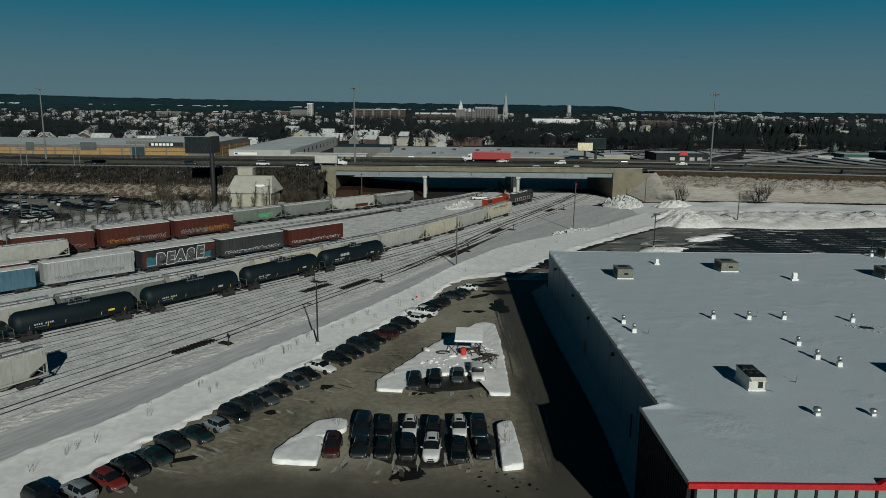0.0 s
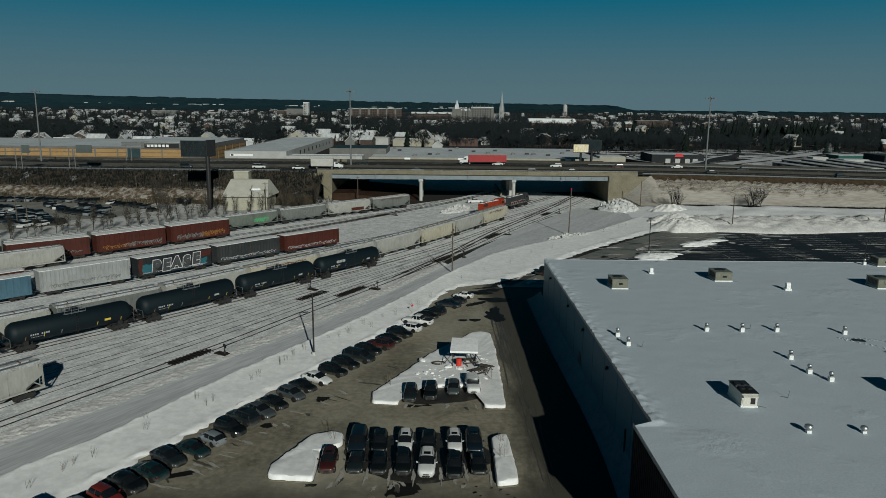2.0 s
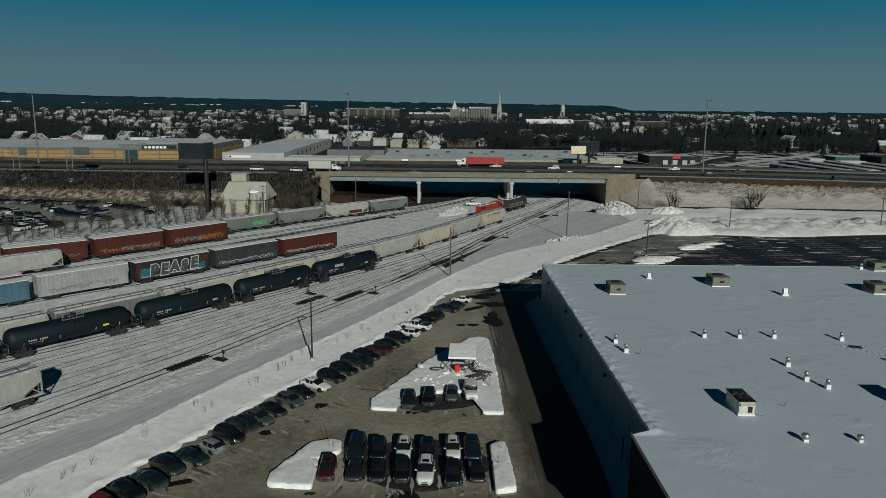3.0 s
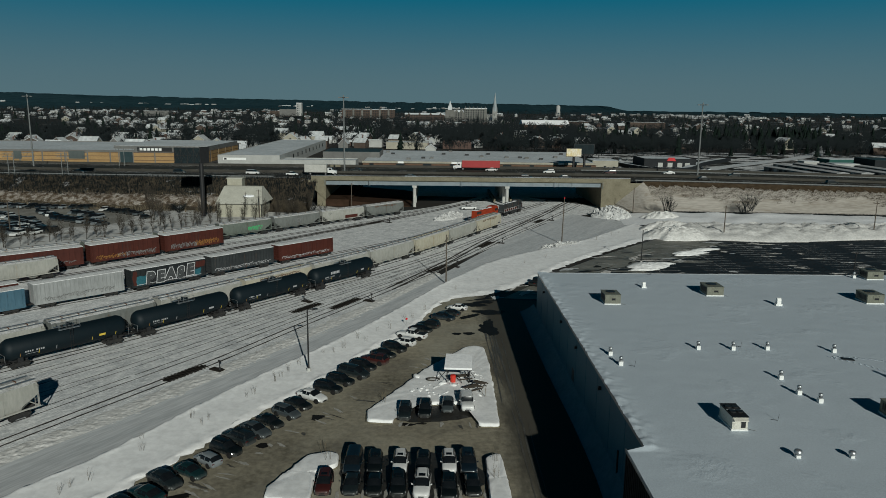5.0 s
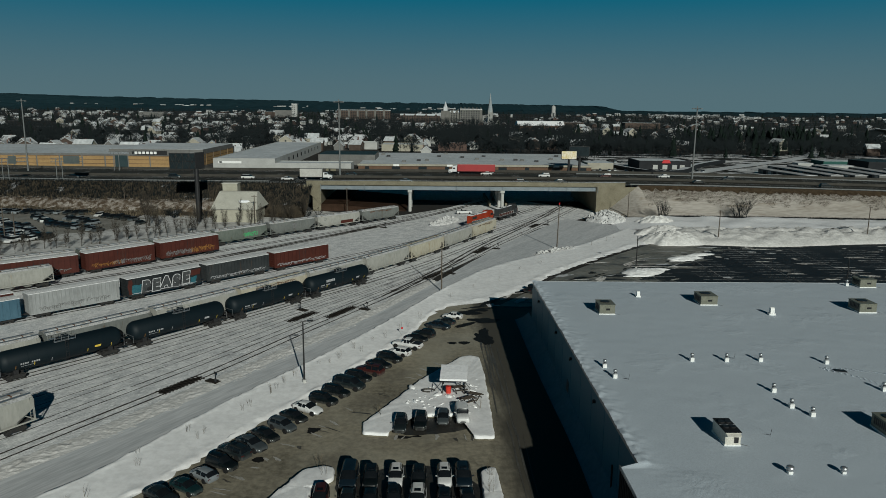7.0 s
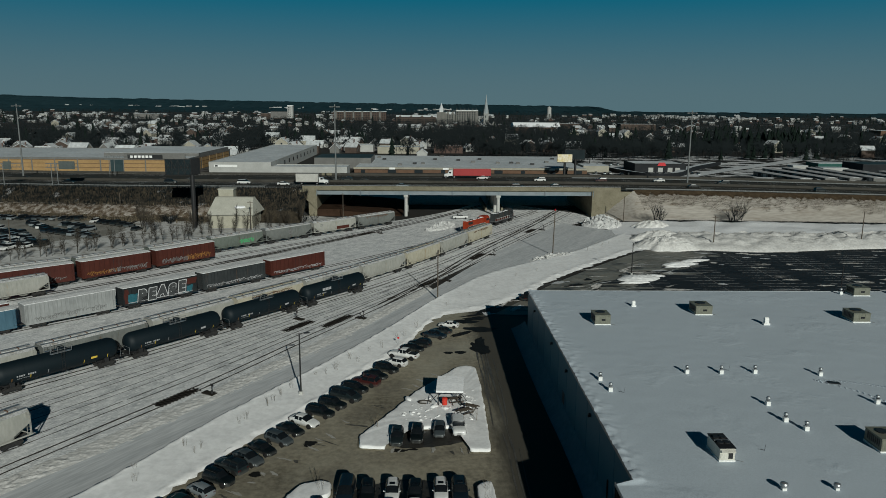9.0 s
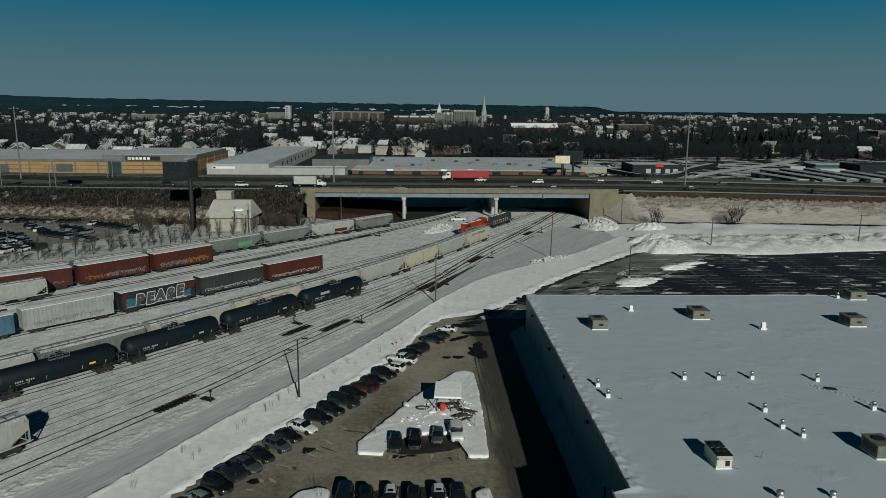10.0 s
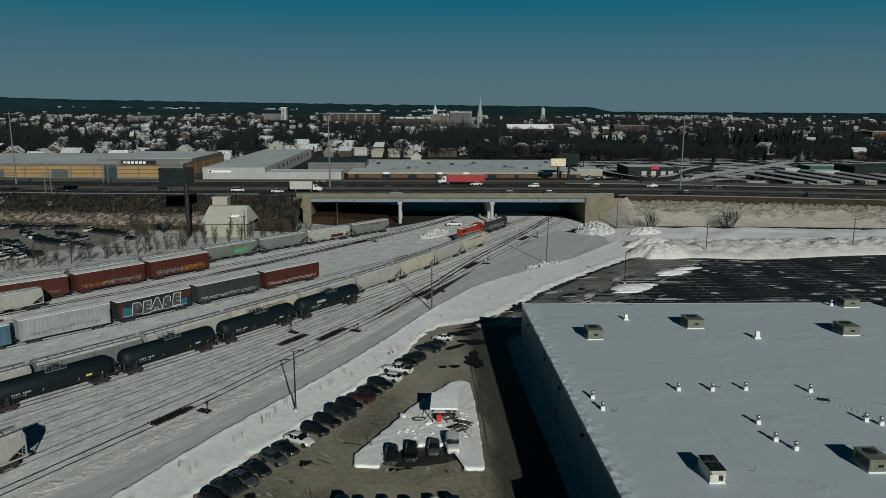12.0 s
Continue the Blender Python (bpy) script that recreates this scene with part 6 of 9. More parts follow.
string(TRACK_M, (-27.3, 182.3), [
    lambda: boxcar("oxide red boxcar with pale graffiti along its foot", BOX_RED, mark=m_low),
    lambda: boxcar("dark grey ribbed boxcar with pale graffiti", BOX_DARK, ribs=20, mark=m_low, door=False),
    lambda: boxcar("dark boxcar covered in large lettered graffiti", BOX_INK, mark=m_letters, door=False),
    lambda: boxcar("pale grey boxcar with dark graffiti", BOX_GREY, h=4.75, ribs=22, mark=m_grey, door=False),
    lambda: boxcar("blue boxcar with snow on its roof", BOX_BLUE, h=4.4),
    lambda: boxcar("blue boxcar with snow on its roof", BOX_BLUE, h=4.4)], 17.6)
string([(p[0] - 3.2, p[1] + 3.0) for p in TRACK_M], (-78.5, 134.5), [lambda: boxcar("brown-red boxcar behind other cars", BOX_MAROON)], 17.2)
string(TRACK_F, (-82.6, 157.0), [lambda: hopper("off-white covered hopper beside red boxcars", HOPPER_WHITE), lambda: hopper("off-white covered hopper beside red boxcars", HOPPER_WHITE)], 17.6)
string(TRACK_L, (-57.1, 192.8), [
    lambda: boxcar("oxide red boxcar with orange graffiti", BOX_RED, 16.4, 4.9, mark=m_orange),
    lambda: boxcar("oxide red boxcar with faded graffiti", BOX_RED, 16.4, 4.9, mark=m_pale),
    lambda: boxcar("brown-red boxcar with grey graffiti", BOX_MAROON, 16.4, 4.9, mark=m_low2),
    lambda: boxcar("brown-red boxcar with snow on its roof", BOX_MAROON, 16.4, 4.9)], 17.8)
string(TRACK_K, (-12.6, 252), [
    lambda: hopper("grey covered hopper with dark stains", HOPPER_GREY, 0, m_rust),
    lambda: hopper("pale covered hopper with a red painted patch", HOPPER_WHITE, 0, m_red),
    lambda: hopper("grey covered hopper with a round emblem", HOPPER_GREY, 0, m_disc),
    lambda: hopper("green-grey covered hopper with green graffiti", HOPPER_GREEN, 0, m_green),
    lambda: hopper("dark green-grey hopper behind red boxcars", HOPPER_GREEN),
    lambda: hopper("dark green-grey hopper behind red boxcars", HOPPER_GREEN),
    lambda: hopper("dark green-grey hopper behind red boxcars", HOPPER_GREEN)], 17.9)


def locomotive(label, paint, band, m):
    t = thing("locomotive", label, "locomotive", "locomotives", "", m)
    part("frame", Shape().box(-8.6, 8.6, -1.5, 1.5, 1.15, 1.5), DARK_PAINT, t)
    part("walkway", Shape().box(-8.4, 8.4, -1.55, 1.55, 1.5, 1.56), GALV, t)
    part("long_hood", Shape().prism([(-0.95, 1.56), (0.95, 1.56), (0.95, 3.8), (0.75, 4.05), (-0.75, 4.05), (-0.95, 3.8)], "x", -7.6, 3.4), paint, t)
    part("hood_band", Shape().box(-7.55, 3.3, -0.985, -0.955, 1.6, 2.3), band, t)
    part("cab", Shape().prism([(-1.5, 1.56), (1.5, 1.56), (1.5, 3.9), (0.9, 4.45), (-0.9, 4.45), (-1.5, 3.9)], "x", 3.45, 5.9), paint, t)
    for s in (-1, 1):
        part("cab_window", Shape().box(3.8, 5.5, s * 1.5 - 0.02, s * 1.5 + 0.02, 2.9, 3.7), GLASS_DARK, t)
    part("windscreen", Shape().box(5.9, 5.93, -1.2, 1.2, 3.1, 3.8), GLASS_DARK, t)
    part("short_hood", Shape().prism([(-0.9, 1.56), (0.9, 1.56), (0.9, 2.7), (0.6, 2.95), (-0.6, 2.95), (-0.9, 2.7)], "x", 5.9, 7.8), band, t)
    part("fuel_tank", Shape().box(-2.3, 2.3, -1.3, 1.3, 0.45, 1.15), DARK_PAINT, t)
    for x in (-5.6, -3.9, -0.6):
        part("fan", Shape().tube((x, 0, 4.03), (x, 0, 4.2), 0.62, n=18), DARK_STEEL, t)
    part("exhaust", Shape().box(0.6, 1.4, -0.25, 0.25, 4.05, 4.3), DARK_STEEL, t)
    part("radiator", Shape().box(-7.4, -4.6, -1.0, -0.95, 2.9, 3.7).box(-7.4, -4.6, 0.95, 1.0, 2.9, 3.7), DARK_STEEL, t)
    hr = Shape()
    for y in (-1.5, 1.5):
        for k in range(8):
            hr.tube((-8.3 + 1.6 * k, y, 1.5), (-8.3 + 1.6 * k, y, 2.5), 0.025, n=5)
        hr.tube((-8.3, y, 2.5), (2.9, y, 2.5), 0.025, n=5)
    part("handrail", hr, WHITE_PAINT, t)
    part("roof_snow", Shape().loft([[(x, y, z) for y, z in ((-0.7, 4.05), (-0.4, 4.16), (0.4, 4.16), (0.7, 4.05))] for x in (-7.5, -6.4, 2.0, 3.3)]), SNOW, t)
    for s in (-1, 1):
        truck(t, s * 5.6)
        coupler(t, s * 8.6, s)
    return t


LOCO_LINE = [(-10, 203), (2, 217.5), (11, 231), (20.5, 246), (30, 262), (42, 282)]
P_, acc_, s_ = place_on(LOCO_LINE, (14.8, 238.0))
locomotive("orange and black diesel locomotive dusted with snow", LOCO_ORANGE, DARK_PAINT, at_length(P_, acc_, s_, 5.6))
locomotive("dark grey diesel locomotive with a red stripe", BOX_DARK, BOX_RED, at_length(P_, acc_, s_ + 19.0, 5.6))
railway(LOCO_LINE, "railway track with snow packed between dark rails", 60, 0.3)


# ---- cars ----
KINDS = {
    # length, half width, height, belt, nose top, tail top, cabin base front/rear, roof front/rear
    "sedan": (4.65, 0.91, 1.46, 0.92, 0.74, 0.96, 1.02, -1.72, 0.22, -1.05),
    "hatchback": (4.15, 0.88, 1.50, 0.93, 0.76, 0.95, 1.05, -1.98, 0.30, -1.55),
    "suv": (4.65, 0.94, 1.70, 1.04, 0.92, 1.05, 1.00, -2.20, 0.30, -1.90),
    "minivan": (5.05, 0.98, 1.76, 1.05, 0.88, 1.08, 1.55, -2.42, 0.65, -2.15),
    "pickup": (5.55, 0.98, 1.82, 1.10, 1.02, 1.10, 0.95, -0.95, 0.35, -0.80),
    "jeep": (4.2, 0.93, 1.85, 1.12, 1.08, 1.12, 0.62, -2.02, 0.45, -1.98),
}
CAR_BASE = {}


def wheel(parent, x, y, r):
    w = new("wheel")
    w.parent = parent
    w.location = (x, y, r)
    s = 1 if y > 0 else -1
    ty = [[(rr * math.cos(2 * math.pi * i / 18), yy, rr * math.sin(2 * math.pi * i / 18)) for i in range(18)] for rr, yy in ((r * 0.62, -0.11), (r * 0.96, -0.11), (r, -0.06), (r, 0.06), (r * 0.96, 0.11), (r * 0.62, 0.11))]
    part("tyre", Shape().loft(ty), RUBBER, w, smooth=40)
    part("rim", Shape().tube((0, s * 0.06, 0), (0, s * 0.10, 0), r * 0.62, r * 0.5, 10), RIM, w)


def car_skin(kind):
    """Cross-sections of a car from nose to tail, as rows of half-section points (sill first, roof centre last), and the names of the bays between them."""
    L, w, H, belt, nose, tail, cb0, cb1, r0, r1 = KINDS[kind]
    h = L / 2
    boxy = kind in ("pickup", "jeep")
    z0 = 0.40 if boxy else 0.24
    tw = w * (0.84 if boxy else 0.73)
    def low(x, ww, top, crown):
        b = top - 0.05
        return [(x, ww * 0.86, z0), (x, ww * 0.97, z0 + 0.14), (x, ww, z0 + (b - z0) * 0.45), (x, ww * 0.985, b - 0.10), (x, ww * 0.93, b),
                (x, ww * 0.86, top - 0.015), (x, ww * 0.74, top + crown * 0.45), (x, ww * 0.52, top + crown * 0.75), (x, ww * 0.27, top + crown * 0.95), (x, 0.0, top + crown)]
    def high(x, base, roof, narrow=1.0):
        t_ = tw * narrow
        return [(x, w * 0.88, z0), (x, w * 0.98, z0 + 0.14), (x, w * 1.01, z0 + (base - z0) * 0.45), (x, w, base - 0.12), (x, w * 0.955, base),
                (x, (w * 0.955 + t_) / 2 + 0.035, (base + roof) / 2), (x, t_, roof - 0.10), (x, t_ * 0.86, roof - 0.028), (x, t_ * 0.45, roof), (x, 0.0, roof + 0.008)]
    def mix(a, b, f, bulge, lift=0.0):
        return [((p[0] + (q[0] - p[0]) * f), p[1] + (q[1] - p[1]) * f, p[2] + (q[2] - p[2]) * f + (lift if i > 4 else 0)) if i < 5 else
                ((p[0] + (q[0] - p[0]) * f) + bulge * (1 - ((9 - i) / 4.0 - 1) ** 2 if i < 5 else (i - 5) / 4.0), p[1] + (q[1] - p[1]) * f, p[2] + (q[2] - p[2]) * f + lift) for i, (p, q) in enumerate(zip(a, b))]
    sq = 0.12 if boxy else 0.0
    cowl, front = low(cb0, w * 0.99, belt, 0.04), high(r0, belt, H - 0.02, 0.97)
    rear, deck = high(r1, belt + 0.02, H - 0.03, 0.95), low(cb1, w * 0.98, tail, 0.03)
    mid = (r0 + r1) / 2 + 0.05
    rows = [(low(h, w * (0.58 + sq), nose - 0.30, 0.02), "skin"), (low(h - 0.05, w * (0.74 + sq), nose - 0.17, 0.03), "skin"), (low(h - 0.2, w * (0.87 + sq * 0.7), nose - 0.06, 0.04), "skin"),
            (low(h - 0.5, w * 0.965, nose, 0.05), "skin"), (low((h - 0.5 + cb0) / 2, w * 0.985, (nose + belt) / 2 + 0.02, 0.05), "skin"), (cowl, "windshield"),
            (mix(cowl, front, 0.5, 0.05, 0.035), "windshield"), (front, "front_door"), (high(mid + 0.04, belt + 0.01, H), "pillar"), (high(mid - 0.04, belt + 0.01, H), "rear_door"),
            (rear, "rear_window"), (mix(rear, deck, 0.5, -0.04, 0.02), "rear_window"), (deck, "skin")]
    if cb1 > -h + 0.5:
        rows.append((low((cb1 - h + 0.2) / 2, w * 0.97, tail + 0.01, 0.03), "skin"))
    rows += [(low(-h + 0.10, w * 0.90, tail - 0.06, 0.02), "skin"), (low(-h + 0.02, w * 0.82, tail - 0.22, 0.01), "skin"), (low(-h, w * 0.74, tail - 0.36, 0.0), "skin")]
    return rows


def car_parts(kind, paint, t):
    L, w, H, belt, nose, tail, cb0, cb1, r0, r1 = KINDS[kind]
    h = L / 2
    boxy = kind in ("pickup", "jeep")
    z0 = 0.40 if boxy else 0.24
    r = 0.33 if kind in ("sedan", "hatchback") else 0.37
    rows = car_skin(kind)
    rings = [[(x, -y, z) for x, y, z in q] + [p for p in reversed(q[:-1])] for q, _ in rows]
    n = len(rings[0])
    shapes = {}
    for i in range(len(rings) - 1):
        bay = rows[i][1]
        for j in range(n - 1):
            k = j if j < 9 else n - 2 - j
            side = "near" if j < 9 else "far"
            if bay in ("windshield", "rear_window") and k >= 5:
                key = bay
            elif bay in ("front_door", "rear_door") and k in (4, 5):
                key = (bay, side)
            else:
                key = "body"
            sh = shapes.setdefault(key, Shape())
            sh.poly([rings[i][j], rings[i][j + 1], rings[i + 1][j + 1], rings[i + 1][j]])
    for i in (0, len(rings) - 1):
        shapes["body"].poly(rings[i])
    shapes["body"].poly([p for q in rings for p in (q[0],)] + [q[-1] for q in reversed(rings)])
    def skin(name, sh, mat_):
        me = sh.mesh(name, mat_)
        bm = bmesh.new()
        bm.from_mesh(me)
        bmesh.ops.remove_doubles(bm, verts=bm.verts, dist=0.0005)
        bmesh.ops.recalc_face_normals(bm, faces=bm.faces)
        bm.to_mesh(me)
        bm.free()
        me.shade_smooth()
        me.set_sharp_from_angle(angle=radians(48))
        o = new(name, me)
        o.parent = t
        return o
    skin("body", shapes["body"], paint)
    skin("windshield", shapes["windshield"], GLASS_DARK)
    skin("rear_window", shapes["rear_window"], GLASS_DARK)
    for bay in ("front_door", "rear_door"):
        for side in ("near", "far"):
            skin("side_window", shapes[(bay, side)], GLASS_DARK)
    under = Shape().box(-h + 0.3, h - 0.3, -w * 0.7, w * 0.7, z0 - 0.08, z0 + 0.05)
    for s in (-1, 1):
        for x in (h - 0.85, -h + 0.9):
            under.tube((x, s * (w - 0.3), r + 0.01), (x, s * (w + 0.022), r + 0.01), r * 1.16, n=16)
    part("underbody", under, TRIM, t, "black underbody and wheel arches")
    part("bumper", Shape().prism([(h - 0.3, -w * 0.84), (h - 0.03, -w * 0.62), (h + 0.02, -w * 0.3), (h + 0.02, w * 0.3), (h - 0.03, w * 0.62), (h - 0.3, w * 0.84)], "z", z0 + 0.02, z0 + 0.16), TRIM, t)
    part("grille", Shape().prism([(h - 0.1, -w * 0.4), (h + 0.012, -w * 0.3), (h + 0.012, w * 0.3), (h - 0.1, w * 0.4)], "z", z0 + 0.22, nose - 0.33), TRIM if kind != "jeep" else RIM, t)
    for s in (-1, 1):
        part("headlight", Shape().loft([[(h - 0.42, s * w * 0.86, nose - 0.13), (h - 0.10, s * w * 0.60, nose - 0.20), (h - 0.06, s * w * 0.60, nose - 0.32), (h - 0.36, s * w * 0.90, nose - 0.27)],
                                        [(h - 0.42, s * w * 0.93, nose - 0.12), (h - 0.06, s * w * 0.64, nose - 0.19), (h - 0.02, s * w * 0.62, nose - 0.32), (h - 0.36, s * w * 0.965, nose - 0.27)]]), LAMP_CLEAR, t)
        part("tail_light", Shape().prism([(-h + 0.25, s * w * 0.95), (-h + 0.05, s * w * 0.88), (-h + 0.0, s * w * 0.55), (-h + 0.12, s * w * 0.55)], "z", tail - 0.36, tail - 0.16), LAMP_RED, t)
        part("mirror", Shape().loft([[(cb0 - 0.32, s * (w - 0.02), belt + 0.02), (cb0 - 0.2, s * (w - 0.02), belt + 0.02), (cb0 - 0.2, s * (w - 0.02), belt + 0.1), (cb0 - 0.32, s * (w - 0.02), belt + 0.1)],
                                     [(cb0 - 0.36, s * (w + 0.2), belt + 0.03), (cb0 - 0.24, s * (w + 0.18), belt + 0.04), (cb0 - 0.25, s * (w + 0.18), belt + 0.16), (cb0 - 0.36, s * (w + 0.2), belt + 0.17)]]), paint, t)
        for x in (h - 0.85, -h + 0.9):
            wheel(t, x, s * (w - 0.06), r)
    if kind == "pickup":
        part("bed_liner", Shape().box(-h + 0.12, cb1 - 0.22, -w * 0.78, w * 0.78, tail + 0.0, tail + 0.05), TRIM, t, "black load bed")
    if kind == "suv":
        part("sunroof", Shape().box(-0.55, 0.0, -0.36, 0.36, H - 0.02, H + 0.022), GLASS_DARK, t)
        for s in (-1, 1):
            part("roof_rail", Shape().box(r1 + 0.2, r0 - 0.25, s * w * 0.64 - 0.025, s * w * 0.64 + 0.025, H - 0.06, H + 0.03), TRIM, t)


def small_car(kind, paint, t):
    """A car seen only from far off: body, cabin, glass and wheels."""
    L, w, H, belt, nose, tail, cb0, cb1, r0, r1 = KINDS[kind]
    h, tw, bw = L / 2, w * 0.74, w * 0.87
    def ring(x, ww, top):
        return [(x, -ww, 0.28), (x, -ww, top - 0.2), (x, -ww * 0.85, top), (x, ww * 0.85, top), (x, ww, top - 0.2), (x, ww, 0.28)]
    part("body", Shape().loft([ring(h, w * 0.8, nose - 0.15), ring(h - 0.4, w * 0.96, nose), ring(cb0, w, belt), ring(cb1, w, tail), ring(-h + 0.1, w * 0.95, tail - 0.04), ring(-h, w * 0.85, tail - 0.25)]), paint, t, smooth=30)
    lower = [(cb0, -bw, belt), (cb0, bw, belt), (cb1, bw, belt), (cb1, -bw, belt)]
    upper = [(r0, -tw, H - 0.06), (r0, tw, H - 0.06), (r1, tw, H - 0.06), (r1, -tw, H - 0.06)]
    part("glasshouse", Shape().loft([lower, [((a[0] + b[0]) / 2 + 0.06 * (1 if a[0] > 0 else -1), (a[1] + b[1]) / 2 * 1.03, (a[2] + b[2]) / 2) for a, b in zip(lower, upper)], upper]), GLASS_DARK, t, smooth=30)
    part("roof", Shape().loft([[(a * 1.01, b * 1.02, c) for a, b, c in upper], [(r0 - 0.15, -tw * 0.85, H), (r0 - 0.15, tw * 0.85, H), (r1 + 0.12, tw * 0.85, H), (r1 + 0.12, -tw * 0.85, H)]]), paint, t)
    for s in (-1, 1):
        for x in (h - 0.85, -h + 0.9):
            part("wheel", Shape().tube((x, s * (w - 0.2), 0.33), (x, s * (w + 0.01), 0.33), 0.33, n=12), RUBBER, t)


def car(kind, colour, x, y, heading, where, group, z=0.04, near=True):
    m = pose(x, y, z, 0, 0, heading) @ Matrix.Scale(0.91 if near else 1.0, 4)
    key = (kind, colour, near)
    words = {"suv": "sport utility vehicle", "pickup": "pickup truck", "jeep": "boxy off-road vehicle"}.get(kind, kind)
    tone_ = {"navy": "dark blue", "green": "dark green", "charcoal": "charcoal grey"}.get(colour, colour)
    label = tone_ + " " + words + " " + where
    if key in CAR_BASE:
        return tagged(copy_thing(CAR_BASE[key], m), label, "car", group)
    t = thing("car", label, "car", group, "", m)
    (car_parts if near else small_car)(kind, PAINTS[colour], t)
    CAR_BASE[key] = t
    return t


rnd = random.Random(11)
ROW = [("suv", "black", -35.3, 58.9), ("hatchback", "silver", -33.1, 60.5), ("hatchback", "red", -31.2, 62.2), ("sedan", "black", -30.4, 64.7), ("sedan", "green", -29.2, 66.9), ("sedan", "charcoal", -28.4, 69.6),
       ("sedan", "green", -26.5, 71.4), ("hatchback", "silver", -25.5, 73.9), ("suv", "black", -24.2, 76.3), ("suv", "charcoal", -23.6, 79.0), ("sedan", "grey", -22.1, 80.9), ("sedan", "black", -21.0, 83.3),
       ("hatchback", "grey", -19.5, 85.8), ("sedan", "black", -18.6, 88.5), ("sedan", "white", -17.3, 90.9), ("suv", "black", -15.6, 93.7), ("suv", "black", -14.3, 96.4), ("minivan", "charcoal", -12.8, 99.1), ("suv", "black", -11.8, 101.9),
       ("suv", "maroon", -10.4, 104.5), ("sedan", "black", -9.2, 107.3), ("suv", "black", -7.7, 109.9), ("hatchback", "white", -6.4, 112.7)]
for kind, colour, x, y in ROW:
    slant = 0 if y < 92 else 1
    out = rnd.random() < 0.55 or colour in ("black", "red")
    car(kind, colour, x + 0.25, y - 0.25, (146 if slant == 0 else 152) + (180 if out else 0) + rnd.uniform(-3, 3), "parked beside a snow bank", "cars parked along the snow bank")
for kind, colour, x, y, head in (("pickup", "white", -5.0, 115.9, 156), ("sedan", "black", -3.6, 119.4, -25), ("suv", "black", -2.3, 121.8, 155), ("sedan", "navy", 0.2, 126.4, -24), ("sedan", "charcoal", 1.4, 129.0, 155), ("sedan", "white", 2.8, 132.6, 165)):
    car(kind, colour, x, y, head, "parked beside a snow bank", "cars parked along the snow bank")
for x, y, kind, colour in ((-12.3, 69.0, "suv", "maroon"), (-9.6, 69.0, "sedan", "charcoal"), (-7.35, 68.9, "sedan", "black"), (-5.0, 68.8, "suv", "black"), (-2.65, 68.6, "suv", "white"), (0.0, 68.2, "suv", "black"), (2.35, 68.9, "sedan", "black"),
                           (-9.9, 74.0, "minivan", "navy"), (-7.6, 73.8, "suv", "black"), (-5.0, 73.9, "suv", "white"), (-2.6, 73.7, "suv", "black"), (0.1, 74.0, "suv", "white"), (2.1, 73.9, "suv", "navy")):
    y = y - 0.2 if y < 71 else y - 0.9
    car(kind, colour, x, y, -90 + rnd.uniform(-2, 2), "parked between snow islands", "cars in the double row")
for x, kind, colour in ((-17.8, "sedan", "grey"), (-11.2, "sedan", "black"), (-8.6, "suv", "charcoal"), (-6.1, "suv", "black"), (-3.5, "sedan", "black"), (-0.9, "suv", "black")):
    car(kind, colour, x, 56.2 + rnd.uniform(-0.3, 0.3), 90, "parked facing the double row", "cars in the front row")
for x, y, kind, colour in ((-5.0, 85.9, "suv", "charcoal"), (-2.55, 86.7, "suv", "black"), (0.25, 88.0, "hatchback", "grey"), (2.65, 88.4, "jeep", "white")):
    car(kind, colour, x, y, -90 + rnd.uniform(-3, 3), "parked against the shelter island", "cars at the shelter island")
car("pickup", "white", 11.0, 263.0, 10, "parked on snow beside a locomotive", "cars beside the tracks", 0.1, False)
car("pickup", "black", 20.5, 152.5, 50, "parked behind the warehouse beside ice", "cars behind the warehouse")
tones = ["black", "charcoal", "grey", "navy", "silver", "white", "silver", "black", "white", "grey"]
for x0, y0, x1, y1, n in ((-176, 256.5, -124, 256, 19), (-121, 256, -119, 256, 1), (-114, 251, -99, 242.5, 6), (-93.8, 235, -93, 234, 1), (-132, 245.5, -122.5, 235.5, 5), (-121, 244.2, -108.4, 233.7, 6), (-120, 231.5, -101.4, 221.8, 8), (-150, 243, -126, 226, 10), (-134, 231, -110.5, 208.8, 11), (-146, 232, -113.5, 206, 14), (-142, 224, -117, 203.5, 11)):
    for i in range(n):
        f = i / max(1, n - 1)
        car(rnd.choice(["sedan", "suv", "hatchback", "suv"]), rnd.choice(tones), x0 + (x1 - x0) * f, y0 + (y1 - y0) * f, 75 + rnd.uniform(-6, 6) + (180 if rnd.random() < 0.5 else 0),
            "parked in the slushy works car park", "cars in the works car park", 0.07, False)
# traffic on the highway, as it stands at most times
for x, off, kind, colour in ((-71, 13.5, "minivan", "white"), (-33, 29.5, "sedan", "charcoal"), (-10, 5.5, "sedan", "silver"), (22, 37.5, "sedan", "white"), (70, 30.5, "suv", "maroon"), (33, 6.0, "suv", "black"), (48, 9.0, "sedan", "charcoal"),
                             (-140, 9.6, "sedan", "black"), (95, 33.8, "sedan", "white"), (120, 30.3, "suv", "charcoal"), (-100, 13.4, "suv", "charcoal"), (-55, 9.8, "sedan", "white"), (45, 30.4, "suv", "white"), (102, 13.3, "sedan", "black"), (148, 9.8, "suv", "charcoal")):
    car(kind, colour, x, edge_y(x, off), 180 if off > 20 else 0, "driving on the highway", "highway traffic", deck_z(x) + 0.02, False)


